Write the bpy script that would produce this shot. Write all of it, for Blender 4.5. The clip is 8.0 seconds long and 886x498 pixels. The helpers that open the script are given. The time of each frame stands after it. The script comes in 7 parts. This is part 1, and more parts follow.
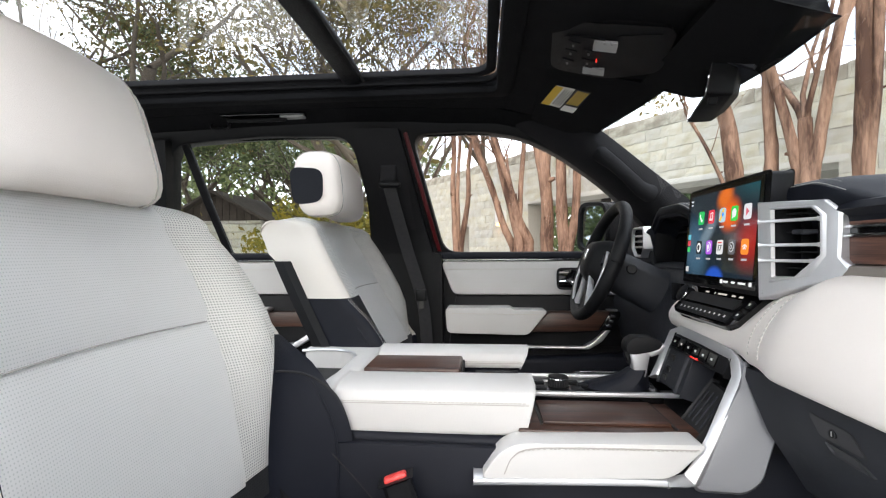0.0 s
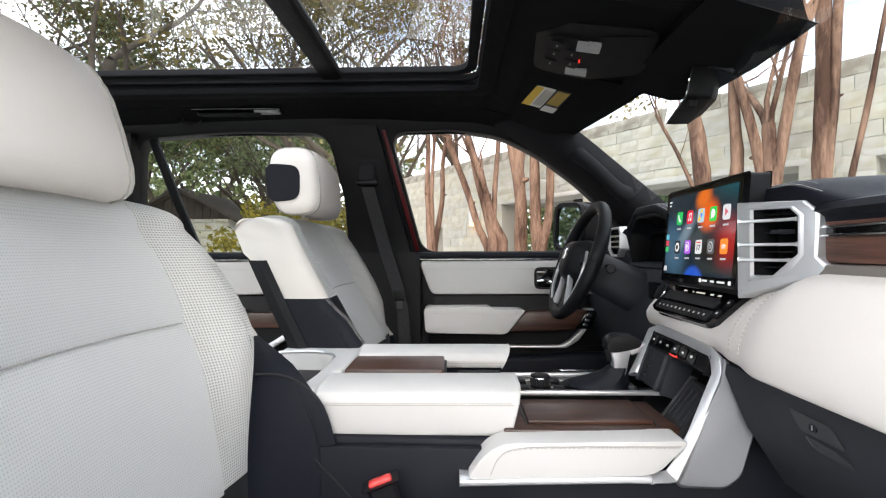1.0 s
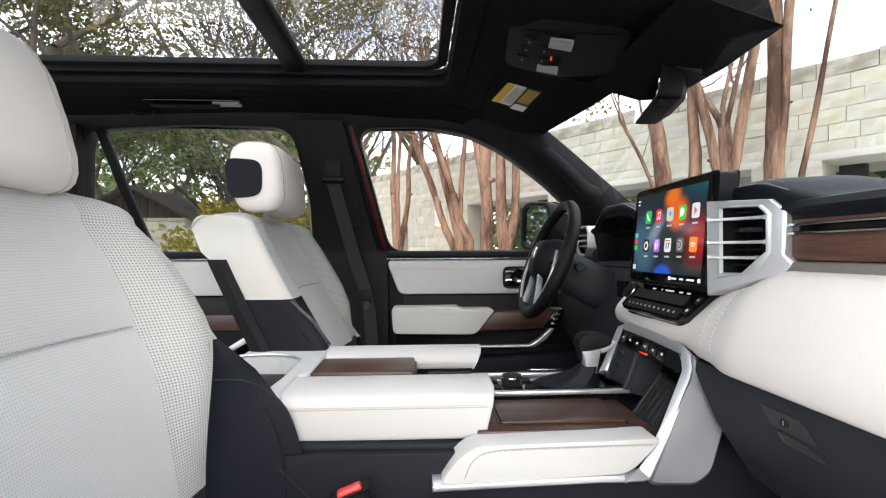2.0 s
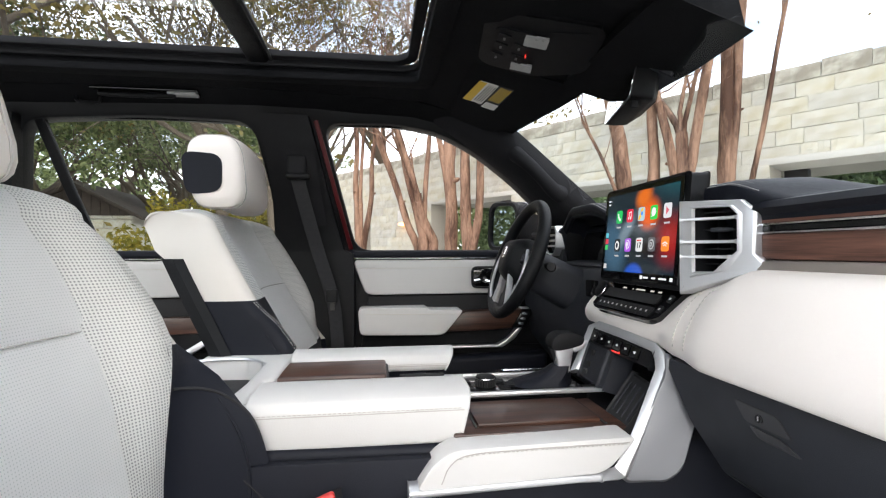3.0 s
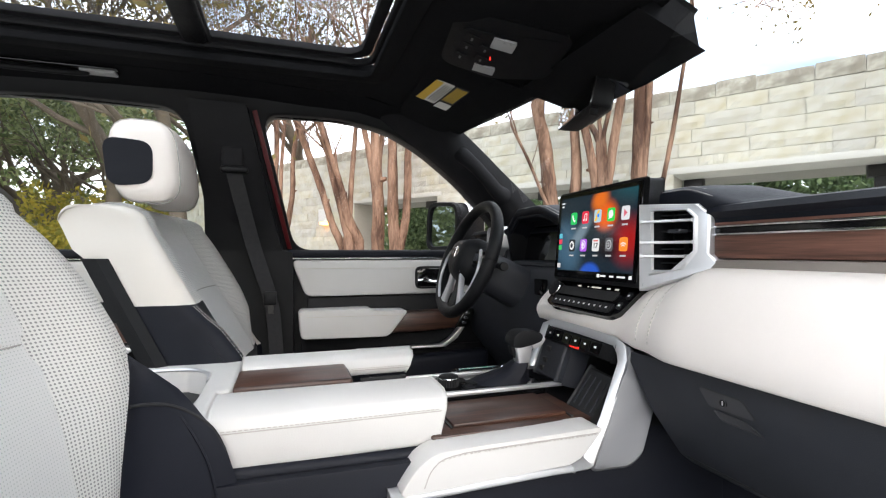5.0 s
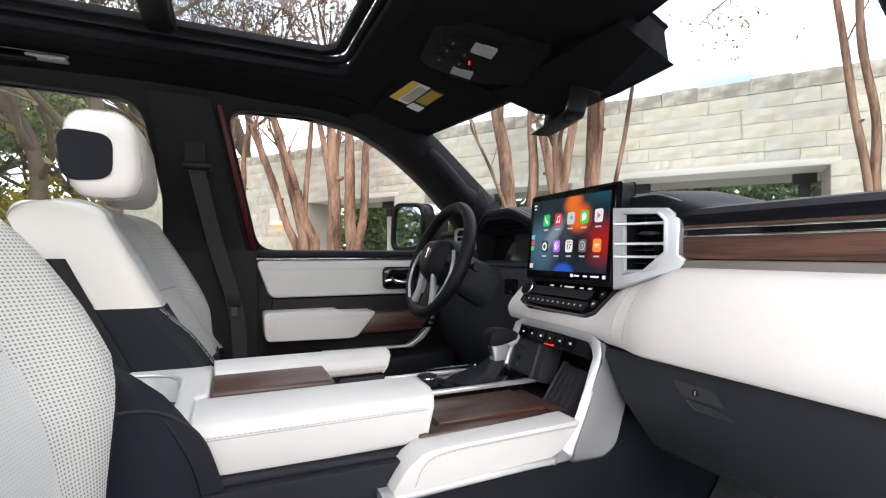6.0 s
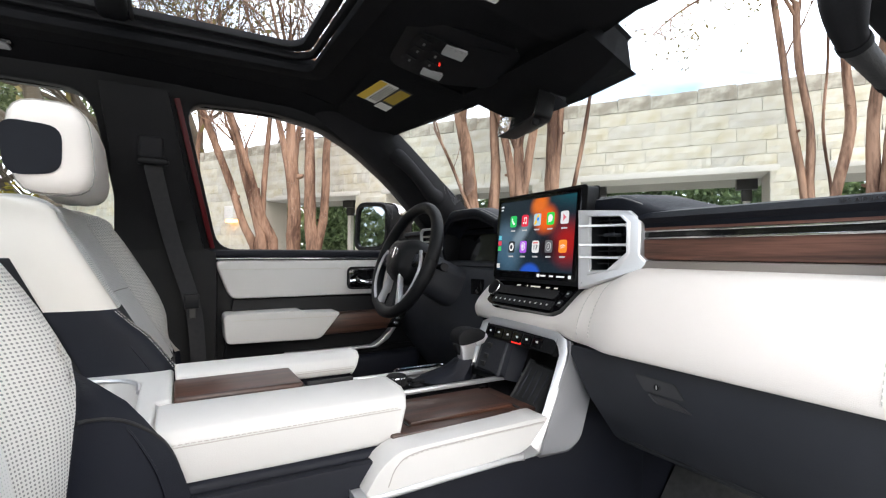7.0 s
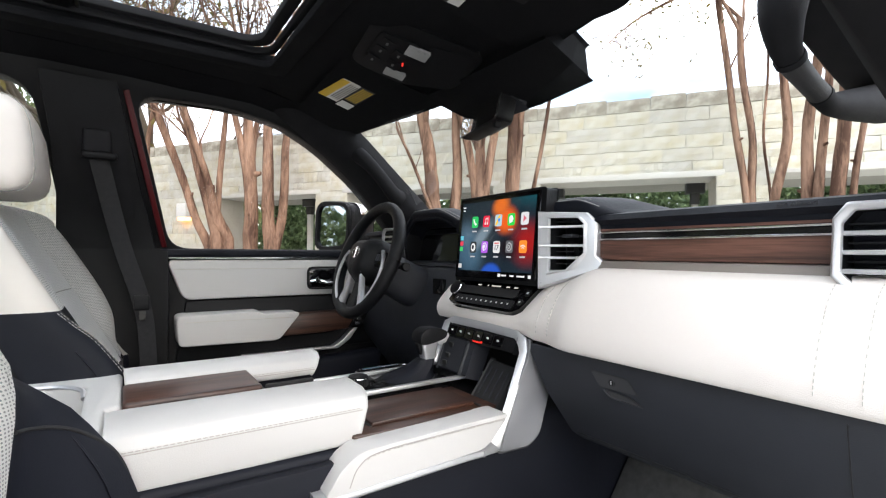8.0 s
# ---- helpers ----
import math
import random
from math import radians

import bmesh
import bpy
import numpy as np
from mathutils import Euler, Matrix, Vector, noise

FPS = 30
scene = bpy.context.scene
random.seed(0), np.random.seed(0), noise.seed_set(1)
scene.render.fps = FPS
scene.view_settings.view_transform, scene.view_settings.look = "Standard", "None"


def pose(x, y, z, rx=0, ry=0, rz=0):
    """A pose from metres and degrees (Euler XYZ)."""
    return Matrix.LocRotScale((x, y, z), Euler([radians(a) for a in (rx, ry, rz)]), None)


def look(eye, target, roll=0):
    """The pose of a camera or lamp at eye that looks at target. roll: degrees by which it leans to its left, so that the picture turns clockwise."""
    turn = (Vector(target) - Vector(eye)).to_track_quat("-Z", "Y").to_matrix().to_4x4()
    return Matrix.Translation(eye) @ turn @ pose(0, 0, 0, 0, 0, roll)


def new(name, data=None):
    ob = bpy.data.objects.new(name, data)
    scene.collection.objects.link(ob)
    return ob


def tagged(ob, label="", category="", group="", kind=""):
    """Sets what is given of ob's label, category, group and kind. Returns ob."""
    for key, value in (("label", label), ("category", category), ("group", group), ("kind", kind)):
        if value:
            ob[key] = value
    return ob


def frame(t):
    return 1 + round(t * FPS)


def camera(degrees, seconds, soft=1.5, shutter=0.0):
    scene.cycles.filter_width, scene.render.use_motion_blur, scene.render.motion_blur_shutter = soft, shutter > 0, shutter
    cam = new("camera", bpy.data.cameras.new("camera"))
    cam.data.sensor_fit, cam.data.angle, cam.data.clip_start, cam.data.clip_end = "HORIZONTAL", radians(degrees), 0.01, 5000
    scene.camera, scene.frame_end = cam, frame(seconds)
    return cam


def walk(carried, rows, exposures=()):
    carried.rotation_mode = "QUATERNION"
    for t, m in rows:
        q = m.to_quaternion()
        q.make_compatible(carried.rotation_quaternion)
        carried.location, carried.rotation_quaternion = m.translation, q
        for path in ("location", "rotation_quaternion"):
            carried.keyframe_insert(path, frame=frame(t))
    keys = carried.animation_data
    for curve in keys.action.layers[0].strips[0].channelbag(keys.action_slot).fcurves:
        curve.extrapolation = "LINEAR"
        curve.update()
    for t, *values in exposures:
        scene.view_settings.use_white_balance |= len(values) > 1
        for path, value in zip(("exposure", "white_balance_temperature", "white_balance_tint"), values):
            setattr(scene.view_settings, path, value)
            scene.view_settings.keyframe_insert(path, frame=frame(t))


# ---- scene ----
cam = camera(86.20, 8.0, soft=1.2)
# seconds, x ahead in the truck, y towards the driver, z up, yaw to the right, pitch, lean
ROWS = [
    (0.0, 0.0500, -1.0816, 1.4374, -4.753, 0.357, 0.350),
    (0.5, 0.0336, -1.0773, 1.4358, -3.231, 0.370, 0.312),
    (1.0, 0.0206, -1.0698, 1.4353, -1.269, 0.339, 0.222),
    (1.5, 0.0143, -1.0569, 1.4328, 0.760, 0.369, 0.192),
    (3.0, -0.0214, -1.0115, 1.4279, 7.761, 0.397, 0.127),
    (3.5, -0.0392, -1.0046, 1.4288, 10.027, 0.396, -0.033),
    (4.0, -0.0702, -0.9948, 1.4295, 12.739, 0.385, -0.059),
    (4.5, -0.0997, -0.9814, 1.4273, 15.303, 0.410, -0.020),
    (6.0, -0.2096, -0.9547, 1.4245, 24.415, 0.556, -0.109),
    (6.5, -0.2248, -0.9498, 1.4248, 26.879, 0.566, -0.249),
    (7.0, -0.2357, -0.9486, 1.4259, 29.387, 0.527, -0.282),
    (7.5, -0.2426, -0.9498, 1.4268, 31.727, 0.505, -0.274),
    (8.0, -0.2405, -0.9523, 1.4260, 34.048, 0.551, -0.440),
]
walk(cam, [(t, pose(x, y, z, 90 + pitch, 0, -yaw) @ pose(0, 0, 0, 0, 0, -lean)) for t, x, y, z, yaw, pitch, lean in ROWS])

# ---- light ----
EXPOSURE = 1.62
scene.view_settings.exposure = EXPOSURE
world = bpy.data.worlds.new("sky")
scene.world = world
world.use_nodes = True
wn, wl = world.node_tree.nodes, world.node_tree.links
wn.clear()
SUN_EL, SUN_AZ = 30.0, 180.0
sky = wn.new("ShaderNodeTexSky")
sky.sky_type, sky.sun_disc = "NISHITA", False
sky.sun_elevation, sky.sun_rotation, sky.dust_density, sky.air_density = radians(SUN_EL), radians(SUN_AZ), 2.0, 1.0
wtc = wn.new("ShaderNodeTexCoord")
wmap = wn.new("ShaderNodeMapping")
wmap.inputs["Scale"].default_value = (1.6, 1.6, 3.5)
cloud = wn.new("ShaderNodeTexNoise")
cloud.inputs["Scale"].default_value, cloud.inputs["Detail"].default_value = 1.7, 6.0
cramp = wn.new("ShaderNodeValToRGB")
cramp.color_ramp.elements[0].position, cramp.color_ramp.elements[1].position = 0.30, 0.60
cmix = wn.new("ShaderNodeMix")
cmix.data_type = "RGBA"
cmix.inputs[7].default_value = (9.6, 10.1, 10.8, 1)
wbg = wn.new("ShaderNodeBackground")
wbg.inputs["Strength"].default_value = 0.15
wout = wn.new("ShaderNodeOutputWorld")
wl.new(wtc.outputs["Generated"], wmap.inputs["Vector"])
wl.new(wmap.outputs["Vector"], cloud.inputs["Vector"])
wl.new(cloud.outputs["Fac"], cramp.inputs["Fac"])
wl.new(cramp.outputs["Color"], cmix.inputs[0])
wl.new(sky.outputs["Color"], cmix.inputs[6])
wl.new(cmix.outputs[2], wbg.inputs["Color"])
wl.new(wbg.outputs["Background"], wout.inputs["Surface"])

sun = new("sun", bpy.data.lights.new("sun", "SUN"))
sun.data.energy, sun.data.angle, sun.data.color = 0.52, radians(75), (1.0, 0.99, 0.97)
sd = Vector((math.sin(radians(SUN_AZ)) * math.cos(radians(SUN_EL)), math.cos(radians(SUN_AZ)) * math.cos(radians(SUN_EL)), math.sin(radians(SUN_EL))))
sun.matrix_world = look(sd * 30, (0, 0, 0))

# ---- materials ----
def material(name, color, rough=0.5, metal=0.0, var=0.0, scale=30.0, bump=0.0, bscale=200.0, coat=0.0, spec=0.5, color2=None, detail=4.0, sheen=0.0, stretch=(1, 1, 1), rvar=0.08, crisp=0.0):
    """A procedural surface: two scales of colour variation, roughness variation and fine relief."""
    m = bpy.data.materials.new(name)
    m.use_nodes = True
    n, l = m.node_tree.nodes, m.node_tree.links
    b = n["Principled BSDF"]
    b.inputs["Metallic"].default_value, b.inputs["Coat Weight"].default_value = metal, coat
    b.inputs["Specular IOR Level"].default_value = spec
    b.inputs["Sheen Weight"].default_value = sheen
    tc = n.new("ShaderNodeTexCoord")
    mp = n.new("ShaderNodeMapping")
    mp.inputs["Scale"].default_value = stretch
    l.new(tc.outputs["Object"], mp.inputs["Vector"])
    big = n.new("ShaderNodeTexNoise")
    big.inputs["Scale"].default_value, big.inputs["Detail"].default_value = scale, detail
    l.new(mp.outputs["Vector"], big.inputs["Vector"])
    fine = n.new("ShaderNodeTexNoise")
    fine.inputs["Scale"].default_value, fine.inputs["Detail"].default_value = bscale, 3.0
    l.new(mp.outputs["Vector"], fine.inputs["Vector"])
    mix = n.new("ShaderNodeMix")
    mix.data_type = "RGBA"
    c2 = color2 or tuple(max(0.0, c * (1 - var)) for c in color)
    mix.inputs[6].default_value, mix.inputs[7].default_value = (*color, 1), (*c2, 1)
    add = n.new("ShaderNodeMath")
    add.operation = "MULTIPLY_ADD"
    add.inputs[1].default_value, add.inputs[2].default_value = 0.35, -0.17
    l.new(fine.outputs["Fac"], add.inputs[0])
    add2 = n.new("ShaderNodeMath")
    add2.operation, add2.use_clamp = "ADD", True
    l.new(big.outputs["Fac"], add2.inputs[0])
    l.new(add.outputs[0], add2.inputs[1])
    patch = n.new("ShaderNodeMapRange")
    patch.inputs["From Min"].default_value, patch.inputs["From Max"].default_value = crisp, 1.0 - crisp
    l.new(add2.outputs[0], patch.inputs["Value"])
    l.new(patch.outputs["Result"], mix.inputs[0])
    l.new(mix.outputs[2], b.inputs["Base Color"])
    rr = n.new("ShaderNodeMapRange")
    rr.inputs["To Min"].default_value, rr.inputs["To Max"].default_value = max(0.02, rough - rvar), min(1.0, rough + rvar)
    l.new(big.outputs["Fac"], rr.inputs["Value"])
    l.new(rr.outputs["Result"], b.inputs["Roughness"])
    if bump:
        bp = n.new("ShaderNodeBump")
        bp.inputs["Strength"].default_value, bp.inputs["Distance"].default_value = bump, 0.002
        l.new(fine.outputs["Fac"], bp.inputs["Height"])
        l.new(bp.outputs["Normal"], b.inputs["Normal"])
    return m


def perforated(name, color, hole, pitch, deep):
    """Leather with punched holes in a staggered grid, laid out on the UV map in metres."""
    m = material(name, color, 0.55, var=0.05, scale=9, bump=0.15, bscale=900, sheen=0.1)
    n, l = m.node_tree.nodes, m.node_tree.links
    b = n["Principled BSDF"]
    uv = n.new("ShaderNodeUVMap")
    sc = n.new("ShaderNodeVectorMath")
    sc.operation = "SCALE"
    sc.inputs["Scale"].default_value = 1.0 / pitch
    l.new(uv.outputs["UV"], sc.inputs[0])
    fr = n.new("ShaderNodeVectorMath")
    fr.operation = "FRACTION"
    l.new(sc.outputs[0], fr.inputs[0])
    sub = n.new("ShaderNodeVectorMath")
    sub.operation = "SUBTRACT"
    sub.inputs[1].default_value = (0.5, 0.5, 0.0)
    l.new(fr.outputs[0], sub.inputs[0])
    ln = n.new("ShaderNodeVectorMath")
    ln.operation = "LENGTH"
    l.new(sub.outputs[0], ln.inputs[0])
    mr = n.new("ShaderNodeMapRange")
    mr.inputs["From Min"].default_value, mr.inputs["From Max"].default_value = hole, hole + 0.10
    l.new(ln.outputs["Value"], mr.inputs["Value"])
    old = b.inputs["Base Color"].links[0].from_socket
    mix = n.new("ShaderNodeMix")
    mix.data_type = "RGBA"
    mix.inputs[6].default_value = (deep, deep, deep * 0.97, 1)
    l.new(mr.outputs["Result"], mix.inputs[0])
    l.new(old, mix.inputs[7])
    l.new(mix.outputs[2], b.inputs["Base Color"])
    bp = n.new("ShaderNodeBump")
    bp.inputs["Strength"].default_value, bp.inputs["Distance"].default_value = 0.25, 0.0003
    l.new(mr.outputs["Result"], bp.inputs["Height"])
    l.new(bp.outputs["Normal"], b.inputs["Normal"])
    return m


def wood(name, dark, light, rough, axis):
    """Open-pored walnut: long streaks along one axis with fine pores."""
    m = bpy.data.materials.new(name)
    m.use_nodes = True
    n, l = m.node_tree.nodes, m.node_tree.links
    b = n["Principled BSDF"]
    tc = n.new("ShaderNodeTexCoord")
    mp = n.new("ShaderNodeMapping")
    s = [70.0, 70.0, 70.0]
    s[axis] = 3.0
    mp.inputs["Scale"].default_value = s
    l.new(tc.outputs["Object"], mp.inputs["Vector"])
    a = n.new("ShaderNodeTexNoise")
    a.inputs["Scale"].default_value, a.inputs["Detail"].default_value, a.inputs["Distortion"].default_value = 1.0, 6.0, 0.6
    l.new(mp.outputs["Vector"], a.inputs["Vector"])
    p = n.new("ShaderNodeTexNoise")
    p.inputs["Scale"].default_value, p.inputs["Detail"].default_value = 6.0, 3.0
    l.new(mp.outputs["Vector"], p.inputs["Vector"])
    r = n.new("ShaderNodeValToRGB")
    r.color_ramp.elements[0].position, r.color_ramp.elements[1].position = 0.32, 0.68
    r.color_ramp.elements[0].color, r.color_ramp.elements[1].color = (*dark, 1), (*light, 1)
    add = n.new("ShaderNodeMath")
    add.operation = "MULTIPLY_ADD"
    add.inputs[1].default_value = 0.35
    l.new(p.outputs["Fac"], add.inputs[0])
    sb = n.new("ShaderNodeMath")
    sb.inputs[1].default_value = -0.17
    l.new(a.outputs["Fac"], sb.inputs[0])
    l.new(sb.outputs[0], add.inputs[2])
    l.new(add.outputs[0], r.inputs["Fac"])
    l.new(r.outputs["Color"], b.inputs["Base Color"])
    b.inputs["Roughness"].default_value, b.inputs["Coat Weight"].default_value, b.inputs["Coat Roughness"].default_value = rough, 0.15, 0.25
    bp = n.new("ShaderNodeBump")
    bp.inputs["Strength"].default_value, bp.inputs["Distance"].default_value = 0.2, 0.001
    l.new(p.outputs["Fac"], bp.inputs["Height"])
    l.new(bp.outputs["Normal"], b.inputs["Normal"])
    return m


def glowing(name, color, strength):
    m = bpy.data.materials.new(name)
    m.use_nodes = True
    b = m.node_tree.nodes["Principled BSDF"]
    b.inputs["Base Color"].default_value = (*[c * 0.2 for c in color], 1)
    b.inputs["Emission Color"].default_value, b.inputs["Emission Strength"].default_value = (*color, 1), strength
    b.inputs["Roughness"].default_value = 0.15
    return m


def pane_glass(name, tint, gloss=0.6):
    m = bpy.data.materials.new(name)
    m.use_nodes = True
    n, l = m.node_tree.nodes, m.node_tree.links
    n.clear()
    tr, gl, mx, fr, mu, out = (n.new("ShaderNode" + k) for k in ("BsdfTransparent", "BsdfGlossy", "MixShader", "Fresnel", "Math", "OutputMaterial"))
    tr.inputs["Color"].default_value = (*tint, 1)
    gl.inputs["Roughness"].default_value = 0.02
    mu.operation = "MULTIPLY"
    mu.inputs[1].default_value = gloss
    l.new(fr.outputs[0], mu.inputs[0])
    l.new(mu.outputs[0], mx.inputs[0])
    l.new(tr.outputs[0], mx.inputs[1])
    l.new(gl.outputs[0], mx.inputs[2])
    l.new(mx.outputs[0], out.inputs["Surface"])
    return m


# pale leather in three tones: hue is its own, lightness offsets uneven light
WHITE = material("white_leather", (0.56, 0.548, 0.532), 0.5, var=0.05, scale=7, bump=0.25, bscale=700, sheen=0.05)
SEAT_CREAM = material("toned_cream_seat_leather", (0.64, 0.60, 0.545), 0.5, var=0.05, scale=7, bump=0.25, bscale=700, sheen=0.05)
CREAM = material("lightened_cream_leather", (0.84, 0.775, 0.72), 0.5, var=0.05, scale=7, bump=0.25, bscale=700, sheen=0.05)
PERF = perforated("white_perforated_leather", (0.88, 0.87, 0.85), 0.15, 0.0044, 0.66)
PERF_STRIPE = perforated("white_perforated_stripe", (0.87, 0.855, 0.82), 0.22, 0.0050, 0.34)
DARK_PERF = perforated("dark_perforated_leather", (0.022, 0.023, 0.027), 0.2, 0.0052, 0.004)
NAVY = material("dark_leather", (0.0085, 0.0098, 0.0155), 0.55, var=0.3, scale=9, bump=0.30, bscale=620, spec=0.19)
BLACK = material("black_plastic", (0.0055, 0.0057, 0.007), 0.5, var=0.3, scale=15, bump=0.3, bscale=900, spec=0.22)
MID_GREY = material("mid_grey_plastic", (0.12, 0.12, 0.125), 0.5, var=0.2, scale=15, bump=0.2, bscale=900)
GREY_PLASTIC = material("charcoal_plastic", (0.027, 0.029, 0.036), 0.55, var=0.25, scale=12, bump=0.35, bscale=1000, spec=0.4)
CLOTH = material("black_headliner_cloth", (0.0045, 0.0047, 0.0058), 0.95, var=0.3, scale=20, bump=0.4, bscale=1200, spec=0.15)
PIANO = material("piano_black", (0.006, 0.006, 0.007), 0.08, var=0.2, scale=20, rvar=0.03)
# darker copy of the silver puts the stack side's dimmer light into colour
SILVER_SHADED = material("shaded_satin_silver", (0.29, 0.29, 0.305), 0.40, metal=0.8, var=0.05, scale=14, rvar=0.03)
SILVER = material("satin_silver", (0.60, 0.60, 0.615), 0.36, metal=0.7, var=0.04, scale=14, rvar=0.03)
CHROME = material("bright_chrome", (0.82, 0.82, 0.83), 0.12, metal=1.0, var=0.04, scale=12, rvar=0.03)
WALNUT = wood("walnut_open_pore", (0.020, 0.009, 0.006), (0.085, 0.036, 0.022), 0.42, 0)
WALNUT_Y = wood("walnut_across", (0.050, 0.022, 0.016), (0.19, 0.085, 0.058), 0.5, 1)
TAUPE = material("taupe_plastic", (0.25, 0.215, 0.19), 0.5, var=0.1, scale=8, bump=0.15, bscale=800)
RED_PAINT = material("red_paint", (0.075, 0.003, 0.005), 0.5, var=0.15, scale=6, coat=0.1, spec=0.3)
RED_PLASTIC = material("red_plastic", (0.62, 0.05, 0.045), 0.35, var=0.1, scale=30)
RUBBER = material("black_rubber", (0.012, 0.012, 0.013), 0.7, var=0.2, scale=30, bump=0.2, bscale=500)
SOFT_BLACK = material("soft_black_plastic", (0.017, 0.017, 0.019), 0.75, var=0.25, scale=20, bump=0.3, bscale=700, spec=0.12)
LATCH_GREY = material("dark_grey_plastic", (0.05, 0.05, 0.054), 0.5, var=0.2, scale=20, bump=0.2, bscale=900)
GRIP = material("knurled_grip", (0.028, 0.028, 0.03), 0.6, var=0.4, scale=260, bump=1.0, bscale=420)
CARPET = material("dark_carpet", (0.13, 0.128, 0.126), 0.98, var=0.5, scale=60, bump=1.0, bscale=500, spec=0.1)
THREAD_W = material("light_thread", (0.55, 0.53, 0.50), 0.7, var=0.1)
THREAD_T = material("cream_thread", (0.56, 0.53, 0.48), 0.7, var=0.1)
WEBBING = material("black_webbing", (0.016, 0.016, 0.018), 0.8, var=0.3, scale=80, bump=0.6, bscale=500)
# grey for stitching, and for crease shade drawn as a line
SEAM = material("seam_thread_and_crease_shade", (0.40, 0.38, 0.35), 0.75, var=0.1)
THREAD_D = material("grey_thread", (0.22, 0.22, 0.23), 0.7, var=0.1)
PAPER = material("white_label", (0.75, 0.75, 0.72), 0.5, var=0.05)
YELLOW = material("yellow_label", (0.72, 0.48, 0.04), 0.5, var=0.05)
INK = material("black_ink", (0.02, 0.02, 0.02), 0.5)
LENS = material("frosted_lamp_lens", (0.34, 0.345, 0.34), 0.3, var=0.1, scale=40, bump=0.3, bscale=300)
MIRROR = material("mirror_silver", (0.85, 0.87, 0.88), 0.02, metal=1.0, rvar=0.01)
MIRROR_TINT = material("dimming_mirror", (0.36, 0.42, 0.46), 0.02, metal=1.0, rvar=0.01)
GLASS = pane_glass("clear_glass", (0.97, 0.98, 0.97), 0.10)
GLASS_SIDE = pane_glass("side_glass", (0.95, 0.915, 0.90), 0.3)
GLASS_DARK = pane_glass("privacy_glass", (0.86, 0.88, 0.86), 0.3)
GLASS_ROOF = pane_glass("roof_glass", (0.80, 0.82, 0.82), 0.3)
STONE = material("limestone", (0.60, 0.60, 0.545), 0.9, color2=(0.50, 0.465, 0.355), scale=10, bump=1.0, bscale=45, spec=0.2, detail=9, crisp=0.30)
COPING = material("weathered_coping", (0.56, 0.54, 0.46), 0.95, color2=(0.31, 0.285, 0.235), scale=9, bump=1.0, bscale=40, spec=0.2, detail=9, crisp=0.36)
STONE_PALE = material("limestone_cap", (0.62, 0.61, 0.56), 0.85, var=0.15, scale=3, bump=0.5, bscale=40, spec=0.2)
MORTAR = material("mortar", (0.52, 0.495, 0.43), 0.95, var=0.2, scale=6, bump=0.6, bscale=60, spec=0.1)
# the shade under the lintels is put into this grey
SOFFIT = material("shade_grey_soffit", (0.30, 0.285, 0.25), 0.8, var=0.1, scale=2)
STEEL_DARK = material("dark_bronze_steel", (0.03, 0.028, 0.026), 0.5, var=0.2, scale=10)
BARK = material("smooth_brown_bark", (0.31, 0.19, 0.13), 0.8, color2=(0.075, 0.040, 0.027), scale=14, bump=1.0, bscale=90, stretch=(1, 1, 0.2), spec=0.2, detail=8, crisp=0.36)
BARK_GREY = material("grey_bark", (0.13, 0.105, 0.08), 0.9, var=0.4, scale=8, bump=0.8, bscale=60, spec=0.2)
# ground is out of sight; kept pale so it bounces light into the cab
BOUNCE_GROUND = material("unseen_pale_ground", (0.50, 0.48, 0.445), 0.9, var=0.25, scale=0.7, bump=0.6, bscale=90, spec=0.2)
ROOF_WOOD = material("weathered_shingle", (0.07, 0.055, 0.045), 0.9, var=0.4, scale=6, bump=0.6, bscale=60)


def leaf_material(name, c1, c2):
    m = bpy.data.materials.new(name)
    m.use_nodes = True
    n, l = m.node_tree.nodes, m.node_tree.links
    b = n["Principled BSDF"]
    g = n.new("ShaderNodeNewGeometry")
    r = n.new("ShaderNodeValToRGB")
    r.color_ramp.elements[0].color, r.color_ramp.elements[1].color = (*c1, 1), (*c2, 1)
    l.new(g.outputs["Random Per Island"], r.inputs["Fac"])
    l.new(r.outputs["Color"], b.inputs["Base Color"])
    b.inputs["Roughness"].default_value, b.inputs["Specular IOR Level"].default_value = 0.6, 0.3
    tr = n.new("ShaderNodeBsdfTranslucent")
    l.new(r.outputs["Color"], tr.inputs["Color"])
    mx = n.new("ShaderNodeMixShader")
    mx.inputs[0].default_value = 0.3
    l.new(b.outputs[0], mx.inputs[1])
    l.new(tr.outputs[0], mx.inputs[2])
    l.new(mx.outputs[0], n["Material Output"].inputs["Surface"])
    return m


LEAF_OAK = leaf_material("oak_leaf", (0.055, 0.08, 0.032), (0.23, 0.26, 0.11))
LEAF_THIN = leaf_material("autumn_leaf", (0.075, 0.07, 0.022), (0.22, 0.165, 0.05))
LEAF_YELLOW = leaf_material("yellow_green_leaf", (0.12, 0.12, 0.02), (0.32, 0.25, 0.03))
LEAF_HEDGE = leaf_material("hedge_leaf", (0.06, 0.10, 0.045), (0.19, 0.26, 0.12))

STONE_BLOCK = STONE.copy()
sn, sl = STONE_BLOCK.node_tree.nodes, STONE_BLOCK.node_tree.links
sb_ = sn["Principled BSDF"]
oi = sn.new("ShaderNodeObjectInfo")
hs = sn.new("ShaderNodeHueSaturation")
old = sb_.inputs["Base Color"].links[0].from_socket
mr_ = sn.new("ShaderNodeMapRange")
mr_.inputs["To Min"].default_value, mr_.inputs["To Max"].default_value = 0.92, 1.05
mr2 = sn.new("ShaderNodeMapRange")
